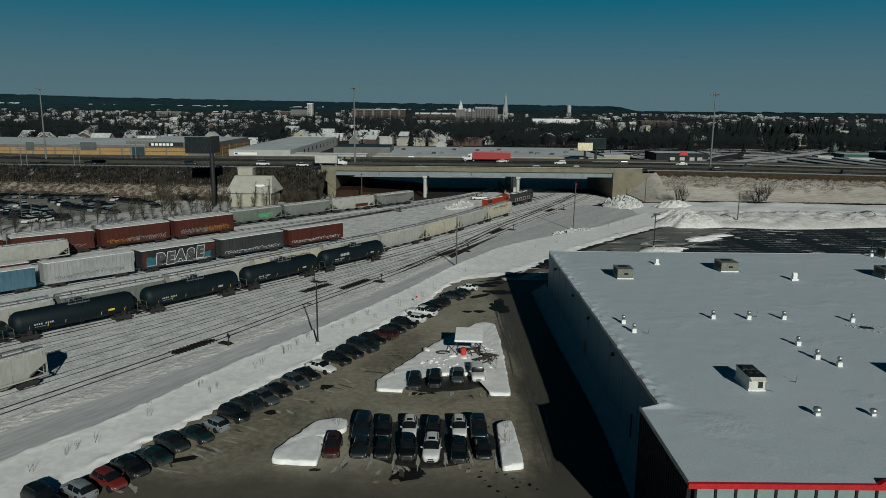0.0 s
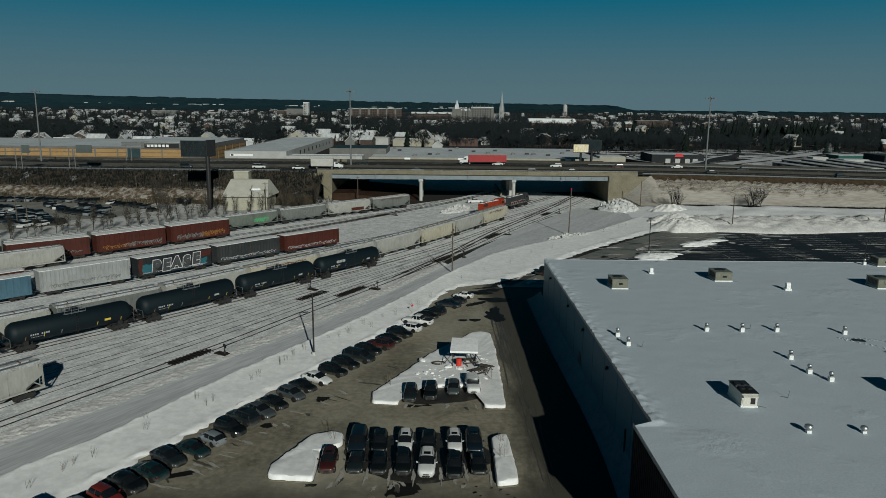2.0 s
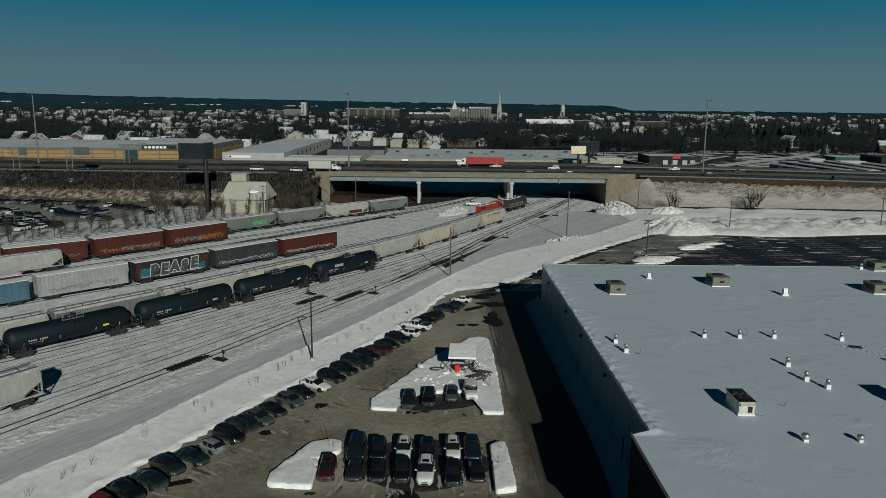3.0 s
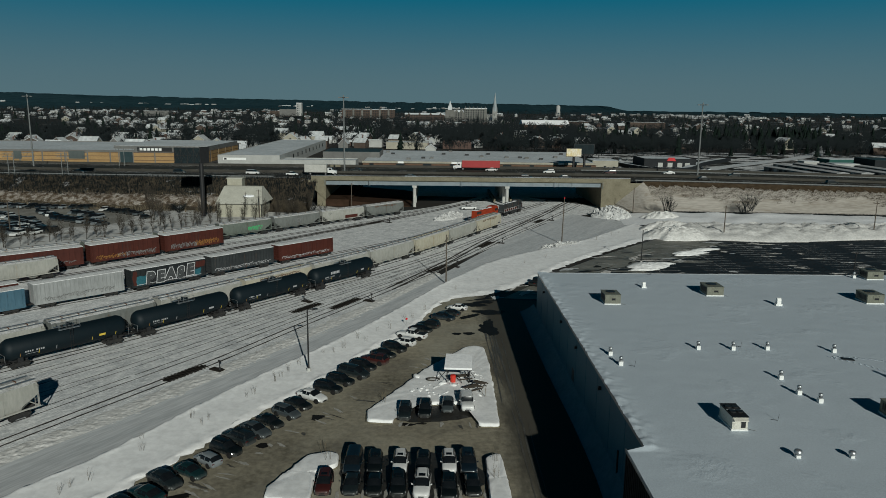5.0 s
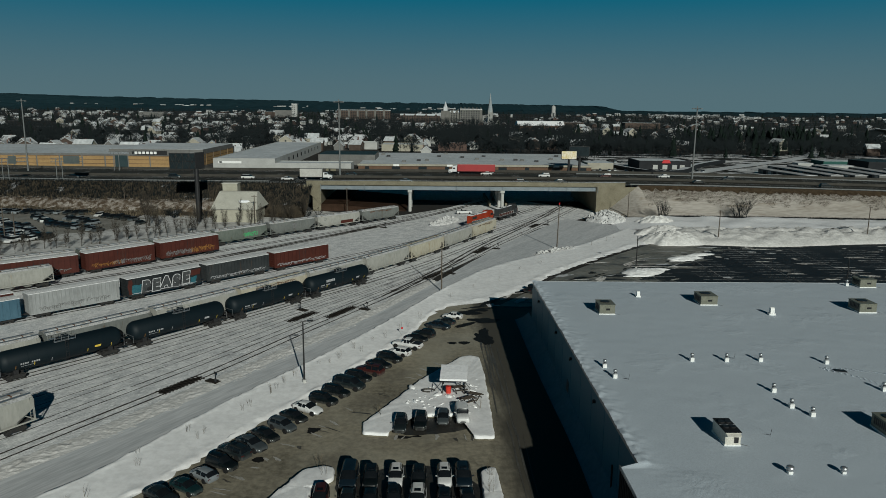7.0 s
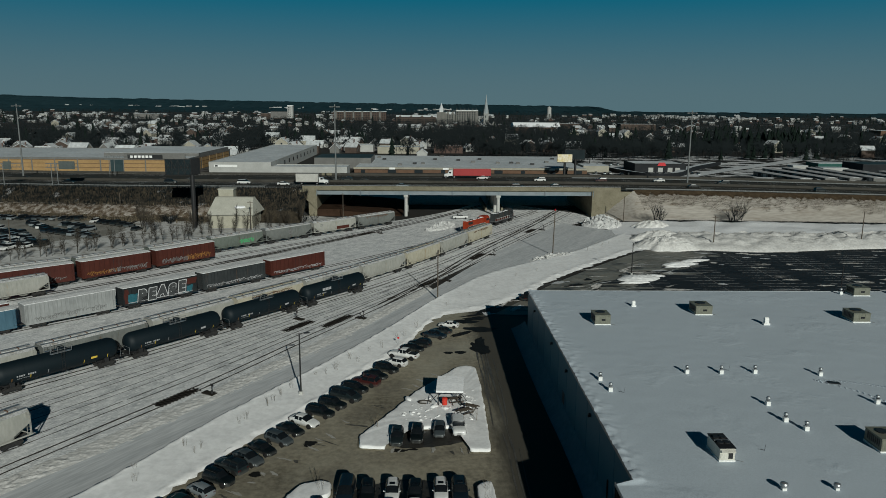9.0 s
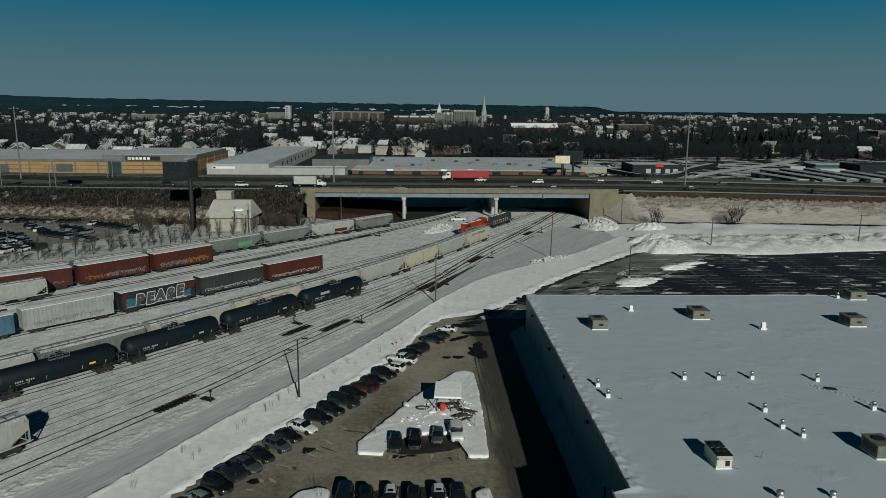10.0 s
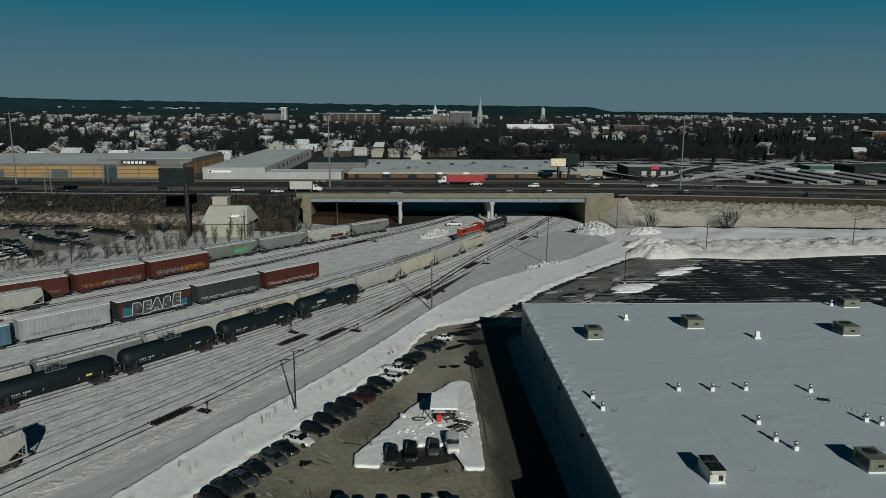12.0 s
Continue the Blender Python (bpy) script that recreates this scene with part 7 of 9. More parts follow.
def lorry(x, off, heading, cab_paint, box_mat, label, length=9.0, semi=False):
    t = thing("truck", label, "truck", "highway trucks", "", pose(x, edge_y(x, off), deck_z(x) + 0.02, 0, 0, heading))
    part("cargo_box", Shape().box(-length, -0.25, -1.27, 1.27, 1.1, 4.0), box_mat, t)
    part("box_roof", Shape().box(-length - 0.02, -0.23, -1.29, 1.29, 4.0, 4.06), PALE_CONCRETE, t)
    part("chassis", Shape().box(-length, 3.4, -0.5, 0.5, 0.7, 1.1), DARK_PAINT, t)
    part("cab", Shape().prism([(0.1, 0.9), (1.9, 0.9), (2.0, 2.1), (1.6, 3.2 if semi else 2.7), (0.1, 3.5 if semi else 2.75)], "y", -1.15, 1.15), cab_paint, t)
    part("bonnet", Shape().prism([(1.9, 0.6), (3.5, 0.6), (3.5, 1.65), (1.9, 2.0)], "y", -0.95, 0.95), cab_paint, t)
    part("windscreen", Shape().prism([(1.66, 2.65), (1.98, 2.1), (2.02, 2.1), (1.72, 2.65)], "y", -1.0, 1.0), GLASS_DARK, t)
    for s in (-1, 1):
        part("door_window", Shape().box(0.7, 1.6, s * 1.15 - 0.02, s * 1.15 + 0.02, 2.0, 2.6), GLASS_DARK, t)
        for wx in (2.9, -0.6) + ((-length + 0.9, -length + 2.1) if semi else (-length + 2.2,)):
            w = new("wheel")
            w.parent = t
            w.location = (wx, s * 1.0, 0.5)
            part("tyre", Shape().tube((0, -0.16, 0), (0, 0.16, 0), 0.5, n=16), RUBBER, w)
            part("rim", Shape().tube((0, s * 0.14, 0), (0, s * 0.18, 0), 0.28, n=10), RIM, w)
    return t


DULL_WHITE = surface("road_stained_white_panel", (0.38, 0.37, 0.34), (0.50, 0.49, 0.46), 0.5, 4.0, 0.6, bump=0.03)
RED_BOX = surface("red_trailer_panel", (0.26, 0.018, 0.02), (0.33, 0.024, 0.025), 0.4, 4.0, 0.5, bump=0.03)
lorry(-42, 13.3, 0, PAINTS["white"], DULL_WHITE, "white box truck on the highway", 8.6)
lorry(10, 42.2, 180, PAINTS["white"], RED_BOX, "tractor with a long red trailer", 16.0, True)


# ---- poles, lamps and signs ----
def light_pole(x, y, h, z=0.0, label="dark steel lamp pole with a short arm", arm=1.1, turn=20):
    t = thing("lamp_pole", label, "lamp pole", "lamp poles", "", pose(x, y, z, 0, 0, turn))
    part("base", Shape().tube((0, 0, -0.1), (0, 0, 0.6), 0.3, 0.28, 12), PALE_CONCRETE, t)
    part("shaft", Shape().tube((0, 0, 0.6), (0, 0, h), 0.13, 0.09, 10), DARK_PAINT, t)
    part("arm", Shape().tube((-arm * 0.35, 0, h), (arm, 0, h + 0.05), 0.05), DARK_PAINT, t)
    part("lamp_head", Shape().box(arm * 0.55, arm * 1.3, -0.2, 0.2, h - 0.02, h + 0.12), DARK_PAINT, t)
    return t


def wood_pole(x, y, h, z=0.0, cross=True, lean=0.0, label="weathered wooden utility pole in the snow", cap=None):
    t = thing("utility_pole", label, "utility pole", "utility poles", "", pose(x, y, z, 0, lean, 0))
    part("shaft", Shape().tube((0, 0, -0.4), (0, 0, h), 0.16, 0.11, 10), WOOD_POLE, t)
    if cross:
        part("crossarm", Shape().box(-0.85, 0.85, -0.16, -0.06, h - 0.5, h - 0.36), WOOD_POLE, t)
        for k in (-0.75, 0.75):
            part("insulator", Shape().tube((k, -0.11, h - 0.36), (k, -0.11, h - 0.16), 0.05), PALE_CONCRETE, t)
    if cap:
        part("marker", Shape().tube((0, 0, h), (0, 0, h + 0.5), 0.17), cap, t)
    return t


light_pole(-19.0, 99.7, 9.0, 0.3)
light_pole(48.8, 175, 8.1, 0, "dark steel lamp pole at the car park edge", 0.8, 0)
light_pole(88.0, 153, 7.4, 0, "dark steel lamp pole on the black car park", 0.6, 0)
wood_pole(1.1, 152.3, 10.4, 0.2, False)
wood_pole(33.6, 199, 12.0, 0.4, False, 1.2, "tall wooden pole with a red marker beside tracks", RED_FASCIA)
wood_pole(83.0, 211, 7.4, 2.0)
wood_pole(130.0, 216, 8.0, 2.2)
wood_pole(-57.6, 236, 9.5, 0.2, True)
wood_pole(-31, 263, 9.0, 0.2, True)
wood_pole(68.2, 255, 9.0, 0.5, False)
for x, y, h in ((-121, 207, 9), (-117.5, 206, 8), (-110, 263, 8.5), (-71, 262, 7), (-82, 252, 5)):
    wood_pole(x, y, h, 0.2, False, 0.0, "thin wooden pole beside the works car park")


def high_mast(x, y, z, h):
    t = thing("high_mast_light", "tall grey highway mast with a ring of floodlights", "mast light", "highway masts", "", pose(x, y, z))
    part("shaft", Shape().tube((0, 0, 0), (0, 0, h), 0.36, 0.2, 12), MAST, t, smooth=40)
    part("ring", Shape().loft([[(r * math.cos(a * math.pi / 8), r * math.sin(a * math.pi / 8), zz) for a in range(16)] for r, zz in ((0.9, h - 0.3), (1.0, h - 0.2), (0.9, h - 0.1))]), MAST, t)
    part("cap", Shape().tube((0, 0, h), (0, 0, h + 0.7), 0.3, 0.12), MAST, t)
    for k in range(6):
        a = k * math.pi / 3
        part("floodlight", Shape().box(-0.42, 0.42, -0.3, 0.3, -0.35, 0.0), MAST, t).matrix_basis = pose(1.6 * math.cos(a), 1.6 * math.sin(a), h - 0.1, 0, 0, math.degrees(a))
        part("bracket", Shape().tube((0.3 * math.cos(a), 0.3 * math.sin(a), h - 0.15), (1.5 * math.cos(a), 1.5 * math.sin(a), h - 0.2), 0.05, n=5), MAST, t)
    return t


high_mast(-169.5, 312, 9.6, 29.0)
high_mast(-36.6, 290, 10.0, 29.5)
high_mast(102.6, 290, 9.7, 28.6)

SIGN_BACK = surface("unpainted_sign_back", (0.07, 0.085, 0.085), (0.11, 0.125, 0.12), 0.3, 4.0, 0.5, 0.3, bump=0.02)
for x, y, panel in ((-143.2, 283, (3.0, 9.0)), (-164, 284, (2.5, 5.5)), (-137.5, 321, None)):
    t = thing("sign_gantry", "dull grey highway sign gantry seen from behind", "sign gantry", "sign gantries", "", pose(x, y, deck_z(x) - 0.3))
    for dx in (0, 2.2):
        part("upright", Shape().tube((dx, 0, 0), (dx, 0, 8.6), 0.16, 0.13, 10), MAST, t)
    for z in (7.0, 8.4):
        part("chord", Shape().tube((-2, 0, z), (10, 0.6, z + 0.3), 0.12, n=8), MAST, t)
    for k in range(8):
        part("lattice", Shape().tube((-1.5 + 1.4 * k, 0.05 * k, 7.0), (-0.8 + 1.4 * k, 0.05 * k, 8.5), 0.06, n=5), MAST, t)
    if panel:
        part("sign_panel", Shape().box(panel[0], panel[1], -0.15, -0.05, 6.4, 9.4), SIGN_BACK, t, "dark back of a sign panel")


def billboard(x, y, pole_top, x0, x1, z0, z1, label, face, splay=0.0):
    t = thing("billboard", label, "billboard", "billboards", "", pose(x, y, 0))
    part("pole", Shape().tube((0, 0, -0.3), (0, 0, pole_top), 0.75, 0.7, 18), DARK_PAINT, t, smooth=40)
    part("frame", Shape().box(x0 - x, x1 - x, 0.1, 0.5, z0, z1), DARK_PAINT, t)
    f = part("panel", Shape().box(x0 - x + 0.15, x1 - x - 0.15, -0.03, 0.1, z0 + 0.2, z1 - 0.2), face, t)
    part("catwalk", Shape().box(x0 - x, x1 - x, -0.9, -0.03, z0 - 0.12, z0 - 0.04), DARK_STEEL, t)
    sh = Shape()
    for k in range(6):
        a = x0 - x + (x1 - x0) * (k + 0.5) / 6
        sh.box(a - 0.06, a + 0.06, 0.5, 0.8, z0, z1)
    part("back_strut", sh, DARK_STEEL, t)
    if splay:
        lattice = Shape()
        w, h = (x1 - x0) / 4, z1 - z0
        for k in range(4):
            a = x0 - x + w * k
            lattice.tube((a, -0.12, z0 + 0.3), (a + w, -0.12, z1 - 0.3), 0.07, n=5).tube((a + w, -0.12, z0 + 0.3), (a, -0.12, z1 - 0.3), 0.07, n=5).tube((a + 0.1, -0.12, z0), (a + 0.1, -0.12, z1), 0.09, n=5)
        lattice.tube((x0 - x, -0.12, z0 + h * 0.5), (x1 - x, -0.12, z0 + h * 0.5), 0.08, n=5)
        part("lattice", lattice, DARK_STEEL, t, "steel lattice across the dark panel")
        part("second_panel", Shape().prism([(x1 - x, 0.1), (x1 - x + splay, 3.4), (x1 - x + splay - 0.25, 3.5), (x1 - x - 0.25, 0.3)], "z", z0, z1 + 0.2), DARK_PAINT, t)
    for k in range(4):
        a = x0 - x + (x1 - x0) * (k + 0.5) / 4
        part("flood_arm", Shape().tube((a, 0, z0 - 0.1), (a, -1.4, z0 - 0.25), 0.03, n=5), DARK_STEEL, t)
    return t


BILL_FACE = surface("dark_billboard_face", (0.006, 0.011, 0.014), (0.018, 0.028, 0.032), 0.25, 1.2, 0.7, bump=0.0)
billboard(-77.4, 242, 17.4, -86.0, -77.6, 17.2, 22.4, "large dark billboard on a thick single pole", BILL_FACE, 1.9)
billboard(86.4, 430, 9.6, 80.2, 92.0, 9.3, 15.2, "dark billboard on a single pole behind the highway", BILL_FACE)
POSTER = surface("yellow_and_white_poster", (0.6, 0.45, 0.12), (0.75, 0.72, 0.66), 0.3, 1.0, 0.6, bump=0.0)
billboard(79.0, 424, 8.4, 74.6, 83.4, 8.2, 13.0, "pale poster board with a yellow picture", POSTER)


# ---- plants ----
def twigs(seed, height, spread, n, base=0.05, thick=0.03, levels=2):
    """Bare upright stems that fork."""
    r = random.Random(seed)
    sh = Shape()
    def grow(p, d, length, th, lv):
        q = p + d * length
        sh.tube(p, q, th, th * 0.55, 4 if lv else 3, False)
        if lv:
            for _ in range(3):
                e = (d + Vector((r.uniform(-0.6, 0.6), r.uniform(-0.6, 0.6), r.uniform(-0.1, 0.35)))).normalized()
                grow(p.lerp(q, r.uniform(0.45, 1.0)), e, length * r.uniform(0.4, 0.65), th * 0.5, lv - 1)
    for _ in range(n):
        a = r.uniform(0, 2 * math.pi)
        d = Vector((spread * math.cos(a) * r.random(), spread * math.sin(a) * r.random(), 1)).normalized()
        grow(Vector((base * math.cos(a), base * math.sin(a), 0)), d, height * r.uniform(0.4, 0.62), thick, levels)
    return sh


WEEDS = [twigs(20 + k, 2.2, 0.14, 4, 0.22, 0.014, 1).mesh("stems", REEDS) for k in range(3)]
SHRUBS = [twigs(30 + k, 5.0, 0.9, 14, 0.3, 0.05, 2).mesh("stems", TWIG) for k in range(3)]


def sapling_shape(seed, height):
    """Two or three slim leaders with many fine upswept twigs."""
    r = random.Random(seed)
    sh = Shape()
    for _ in range(r.choice([2, 3, 4])):
        top = Vector((r.uniform(-1.1, 1.1), r.uniform(-1.1, 1.1), height * r.uniform(0.8, 1.0)))
        foot = Vector((r.uniform(-0.15, 0.15), r.uniform(-0.15, 0.15), 0))
        sh.tube(foot, top, 0.045, 0.010, 5, False)
        for _ in range(34):
            f = r.uniform(0.22, 0.95)
            p = foot.lerp(top, f)
            a, l = r.uniform(0, 6.28), height * 0.26 * (1.1 - f) + 0.35
            q = p + Vector((math.cos(a) * 0.6, math.sin(a) * 0.6, r.uniform(0.6, 1.2))) * l
            sh.tube(p, q, 0.016, 0.006, 3, False)
            for _ in range(3):
                m = p.lerp(q, r.uniform(0.4, 0.9))
                sh.tube(m, m + Vector((r.uniform(-0.4, 0.4), r.uniform(-0.4, 0.4), r.uniform(0.2, 0.7))) * l * 0.6, 0.010, 0.005, 3, False)
    return sh


STEM = surface("grey_brown_stems", (0.035, 0.031, 0.026), (0.062, 0.054, 0.044), 0.8, 5.0, 0.95, bump=0.0, vary=0.2)
SAPLINGS = [sapling_shape(40 + k, 6.0).mesh("stems", STEM) for k in range(5)]


def plant(meshes, k, x, y, z, s, name, label, category, group):
    o = new(name, meshes[k % len(meshes)])
    o.matrix_basis = pose(x, y, z, 0, 0, (k * 67) % 360) @ Matrix.Scale(s, 4)
    return tagged(o, label, category, group)


for k, (x, y) in enumerate(((-37.2, 66.5), (-32.8, 75.5), (-28.5, 82), (-25.2, 90), (-22.3, 97), (-20.6, 101.5), (-15.2, 109), (-10.8, 118), (-6.5, 124.5), (-3.2, 131), (-33.8, 78), (-30, 83.5), (3, 146), (8, 154), (14, 160), (20, 172), (26, 178), (44, 203), (50, 210), (53, 214), (-36.6, 67.6), (-28.1, 83.2), (-24.6, 91.2), (-22.9, 95.5), (-21.6, 99), (-18, 106.6), (-16.4, 107.2), (-13.6, 113.6), (-12.2, 112.8), (-8.9, 119.6), (-5.2, 126), (-38.6, 63.4), (-35.4, 69.2))):
    plant(WEEDS, k, x, y, 0.42, rnd.uniform(0.6, 0.95), "dry_weed", "dry leafless weed standing in snow", "weed", "weeds on the snow bank")
for k, (x, y) in enumerate(((-7.8, 88.8), (-12.6, 73.6), (4.9, 91), (5.0, 73.5), (-13.4, 75.8), (4.8, 70))):
    plant(WEEDS, k, x, y, 0.4, 1.1, "dry_shrub", "small bare shrub on a snow island", "shrub", "island shrubs")
for k, (x, y, z, s) in enumerate(((76.5, 245, 2.0, 1.5), (78.5, 246, 2.4, 1.2), (104.5, 246.5, 2.4, 1.6), (106.5, 247.5, 2.6, 1.4), (103, 247, 2.4, 1.1))):
    plant(SHRUBS, k, x, y, z, s, "bare_bush", "large bare bush at the foot of the embankment", "bush", "embankment bushes")
r2 = random.Random(77)
for k in range(58):
    x = -128 + 1.5 * k + r2.uniform(-0.7, 0.7)
    y = 188 + (x + 108) * 0.92 + r2.uniform(-1.0, 2.4)
    if x > -66 and k % 2:
        continue
    plant(SAPLINGS, k, x, y, 0.0, r2.uniform(0.7, 1.25), "bare_sapling", "slender bare tree beside the tracks", "sapling", "saplings along the tracks")
for k, (x, y, s) in enumerate(((-90, 232, 1.9), (-92, 236, 1.7), (-87, 229, 1.4), (-62, 233, 1.5), (-70, 232, 1.3), (-52, 240, 1.5), (-48, 246, 1.3), (-75, 232, 1.3), (-56, 235, 1.2), (-45, 252, 1.4))):
    plant(SAPLINGS, k, x, y, 0.0, s, "bare_tree", "bare leafless tree beside the tracks", "tree", "bare trees beside the tracks")
for k in range(26):
    x = r2.uniform(-54, -40) if k % 2 else r2.uniform(-92, -70)
    y = 262 - abs(x + 46) * 0.2 + r2.uniform(-12, 3)
    plant(SHRUBS, k, x, y, 0.3 + max(0, y - 256) * 0.35, r2.uniform(0.5, 0.95), "bare_bush", "tangled bare bush below the embankment", "bush", "embankment bushes")


def scrub(n, lo, hi, f0, f1, h0, h1, seed, z_of):
    """Dry stalks, too many to count."""
    r = random.Random(seed)
    sh = Shape()
    for _ in range(n):
        x = r.uniform(lo, hi)
        f = r.uniform(f0, f1)
        y, z = z_of(x, f)
        for _ in range(3):
            h, a, w = r.uniform(h0, h1), r.uniform(0, 6.28), r.uniform(0.04, 0.11)
            dx, dy = r.uniform(-0.8, 0.8), r.uniform(-0.5, 0.5)
            b = len(sh.v)
            sh.v += [(x + dx - w * math.cos(a), y + dy - w * math.sin(a), z - 0.1), (x + dx + w * math.cos(a), y + dy + w * math.sin(a), z - 0.1), (x + dx + r.uniform(-0.4, 0.4), y + dy, z + h)]
            sh.f.append((b, b + 1, b + 2))
    return sh


west = lambda x, f: (edge_y(x, 0.5) - 19 * f, deck_z(x) * max(0.0, 1 - f) ** 1.15 + 0.3)
east = lambda x, f: (edge_y(x, 0.5) - 18 * f, (deck_z(x) - 1.5) * max(0.0, 1 - f) ** 1.15 + 1.5)
def stalks(name, sh, mat_, label):
    tagged(new(name, sheet(name, sh, mat_)), label, "dry grass", "", "stuff")
stalks("embankment_scrub", scrub(5200, -230, -44, 0.02, 0.66, 0.5, 1.5, 1, west), TWIG, "dense brown scrub covering the embankment")
stalks("embankment_reeds", scrub(1900, -230, -60, 0.5, 1.25, 0.5, 1.4, 2, west), REEDS, "tan reeds along the foot of the embankment")
stalks("embankment_grass", scrub(2200, 76, 240, 0.0, 0.12, 0.15, 0.42, 3, east), TOP_GRASS, "dry grass poking through snow near the guard rail")
stalks("ditch_grass", scrub(4200, 78, 240, 0.98, 1.03, 0.2, 0.6, 4, east), TWIG, "dry grass along the ditch below the embankment")


# ---- shelter on the island ----
sh_ = thing("smoking_shelter", "open timber shelter with snow on its sloping roof", "shelter", "", "", pose(1.9, 97.4, 0.5, 0, 0, -4) @ Matrix.Scale(0.88, 4))
for x, y, h in ((-1.7, -2.0, 2.2), (1.7, -2.0, 2.2), (-1.7, 2.0, 2.6), (1.7, 2.0, 2.6)):
    part("post", Shape().box(x - 0.07, x + 0.07, y - 0.07, y + 0.07, -0.5, h), DARK_PAINT, sh_)
part("roof", Shape().prism([(-2.6, 2.15), (2.6, 2.65), (2.6, 2.75), (-2.6, 2.25)], "x", -2.1, 2.1), DARK_PAINT, sh_)
part("roof_snow", Shape().prism([(-2.6, 2.25), (2.6, 2.75), (2.5, 3.0), (0, 2.8), (-2.45, 2.5)], "x", -2.1, 2.1), SNOW, sh_, "thick snow on the roof")
part("brace", Shape().tube((-1.7, -2.0, 2.0), (-3.2, -2.4, 0.3), 0.05).tube((1.7, -2.0, 2.0), (2.6, -1.0, 0.4), 0.05), DARK_PAINT, sh_)
part("bench", Shape().box(-1.2, 1.3, -0.2, 0.25, 0.35, 0.45).box(-1.1, -1.0, -0.1, 0.1, -0.4, 0.35).box(1.1, 1.2, -0.1, 0.1, -0.4, 0.35), WOOD_POLE, sh_)
part("lattice_wall", Shape().box(1.65, 1.72, -1.9, 1.9, 0.2, 0.3).box(1.65, 1.72, -1.9, 1.9, 0.9, 1.0).tube((1.68, -1.9, 0), (1.68, 0, 2.2), 0.04).tube((1.68, 0, 0), (1.68, 1.9, 2.2), 0.04), DARK_PAINT, sh_)
solid("red_bin", Shape().tube((1.1, 95.9, 0.5), (1.1, 95.9, 1.35), 0.36, 0.4, 14).tube((1.1, 95.9, 1.35), (1.1, 95.9, 1.48), 0.42, 0.3, 14), surface("red_plastic", (0.5, 0.03, 0.02), (0.6, 0.05, 0.03), 1, 8, 0.45), "red plastic bin under the shelter", "bin", smooth=40)
def picnic_table(x, y, turn, label):
    t = thing("picnic_table", label, "picnic table", "picnic tables", "", pose(x, y, 0.5, 0, 0, turn))
    part("tabletop", Shape().box(-0.9, 0.9, -0.38, 0.38, 0.7, 0.76), WOOD_POLE, t)
    for s in (-1, 1):
        part("bench", Shape().box(-0.9, 0.9, s * 0.75 - 0.14, s * 0.75 + 0.14, 0.42, 0.47), WOOD_POLE, t)
        part("leg_frame", Shape().tube((s * 0.65, -0.8, 0), (s * 0.65, 0.25, 0.72), 0.05).tube((s * 0.65, 0.8, 0), (s * 0.65, -0.25, 0.72), 0.05), DARK_PAINT, t)
    return t
picnic_table(2.6, 96.4, 20, "weathered picnic table under the shelter")
picnic_table(3.6, 92.6, 35, "weathered picnic table tipped in the snow")
picnic_table(4.6, 94.0, -30, "weathered picnic table half buried in snow")
solid("tyre_ring", Shape().loft([[((0.85 + 0.12 * math.cos(b)) * math.cos(a) - 1.6, 0.6 * (0.85 + 0.12 * math.cos(b)) * math.sin(a) + 96.6, 0.56 + 0.12 * math.sin(b)) for b in [k * math.pi / 4 for k in range(8)]] for a in [j * math.pi / 12 for j in range(20)]]), BALLAST, "dark bent hose loop lying on the snow island", "hose", smooth=50)
for k in range(12):
    x, y = rnd.uniform(-4, 5), rnd.uniform(90, 99)
    heap("snow_lump", "broken lump of snow on the island", x, y, rnd.uniform(0.4, 1.0), rnd.uniform(0.25, 0.5), rnd.uniform(0.15, 0.3), rnd.uniform(0, 3), SETTLED, 20.0 + k, 0.45, 12)
churn = Shape()
rc = random.Random(12)
for k in range(90):
    x, y = rc.uniform(-4.5, 5.4), rc.uniform(90, 101)
    if x > -5.0 + (y - 93) * 0.55:
        churn.add(lump(x, y, 0.42, rc.uniform(0.15, 0.5), rc.uniform(0.12, 0.3), rc.uniform(0.06, 0.2), rc.uniform(0, 3), 8, 0.5, k))
tagged(solid("churned_snow", churn, SETTLED, "trodden lumpy snow round the shelter", "snow"), kind="stuff")
stop = thing("stop_sign", "red octagonal road sign at the car park edge", "road sign", "", "", pose(-6.1, 121.3, 0.4, 0, 0, 10) @ Matrix.Scale(0.62, 4))
part("post", Shape().box(-0.03, 0.03, 0.02, 0.06, -0.3, 2.2), GALV, stop)
part("sign_plate", Shape().prism([(0.32 * math.cos(math.pi / 8 + k * math.pi / 4), 2.0 + 0.32 * math.sin(math.pi / 8 + k * math.pi / 4)) for k in range(8)], "y", -0.02, 0.0), RED_FASCIA, stop, "red octagon")

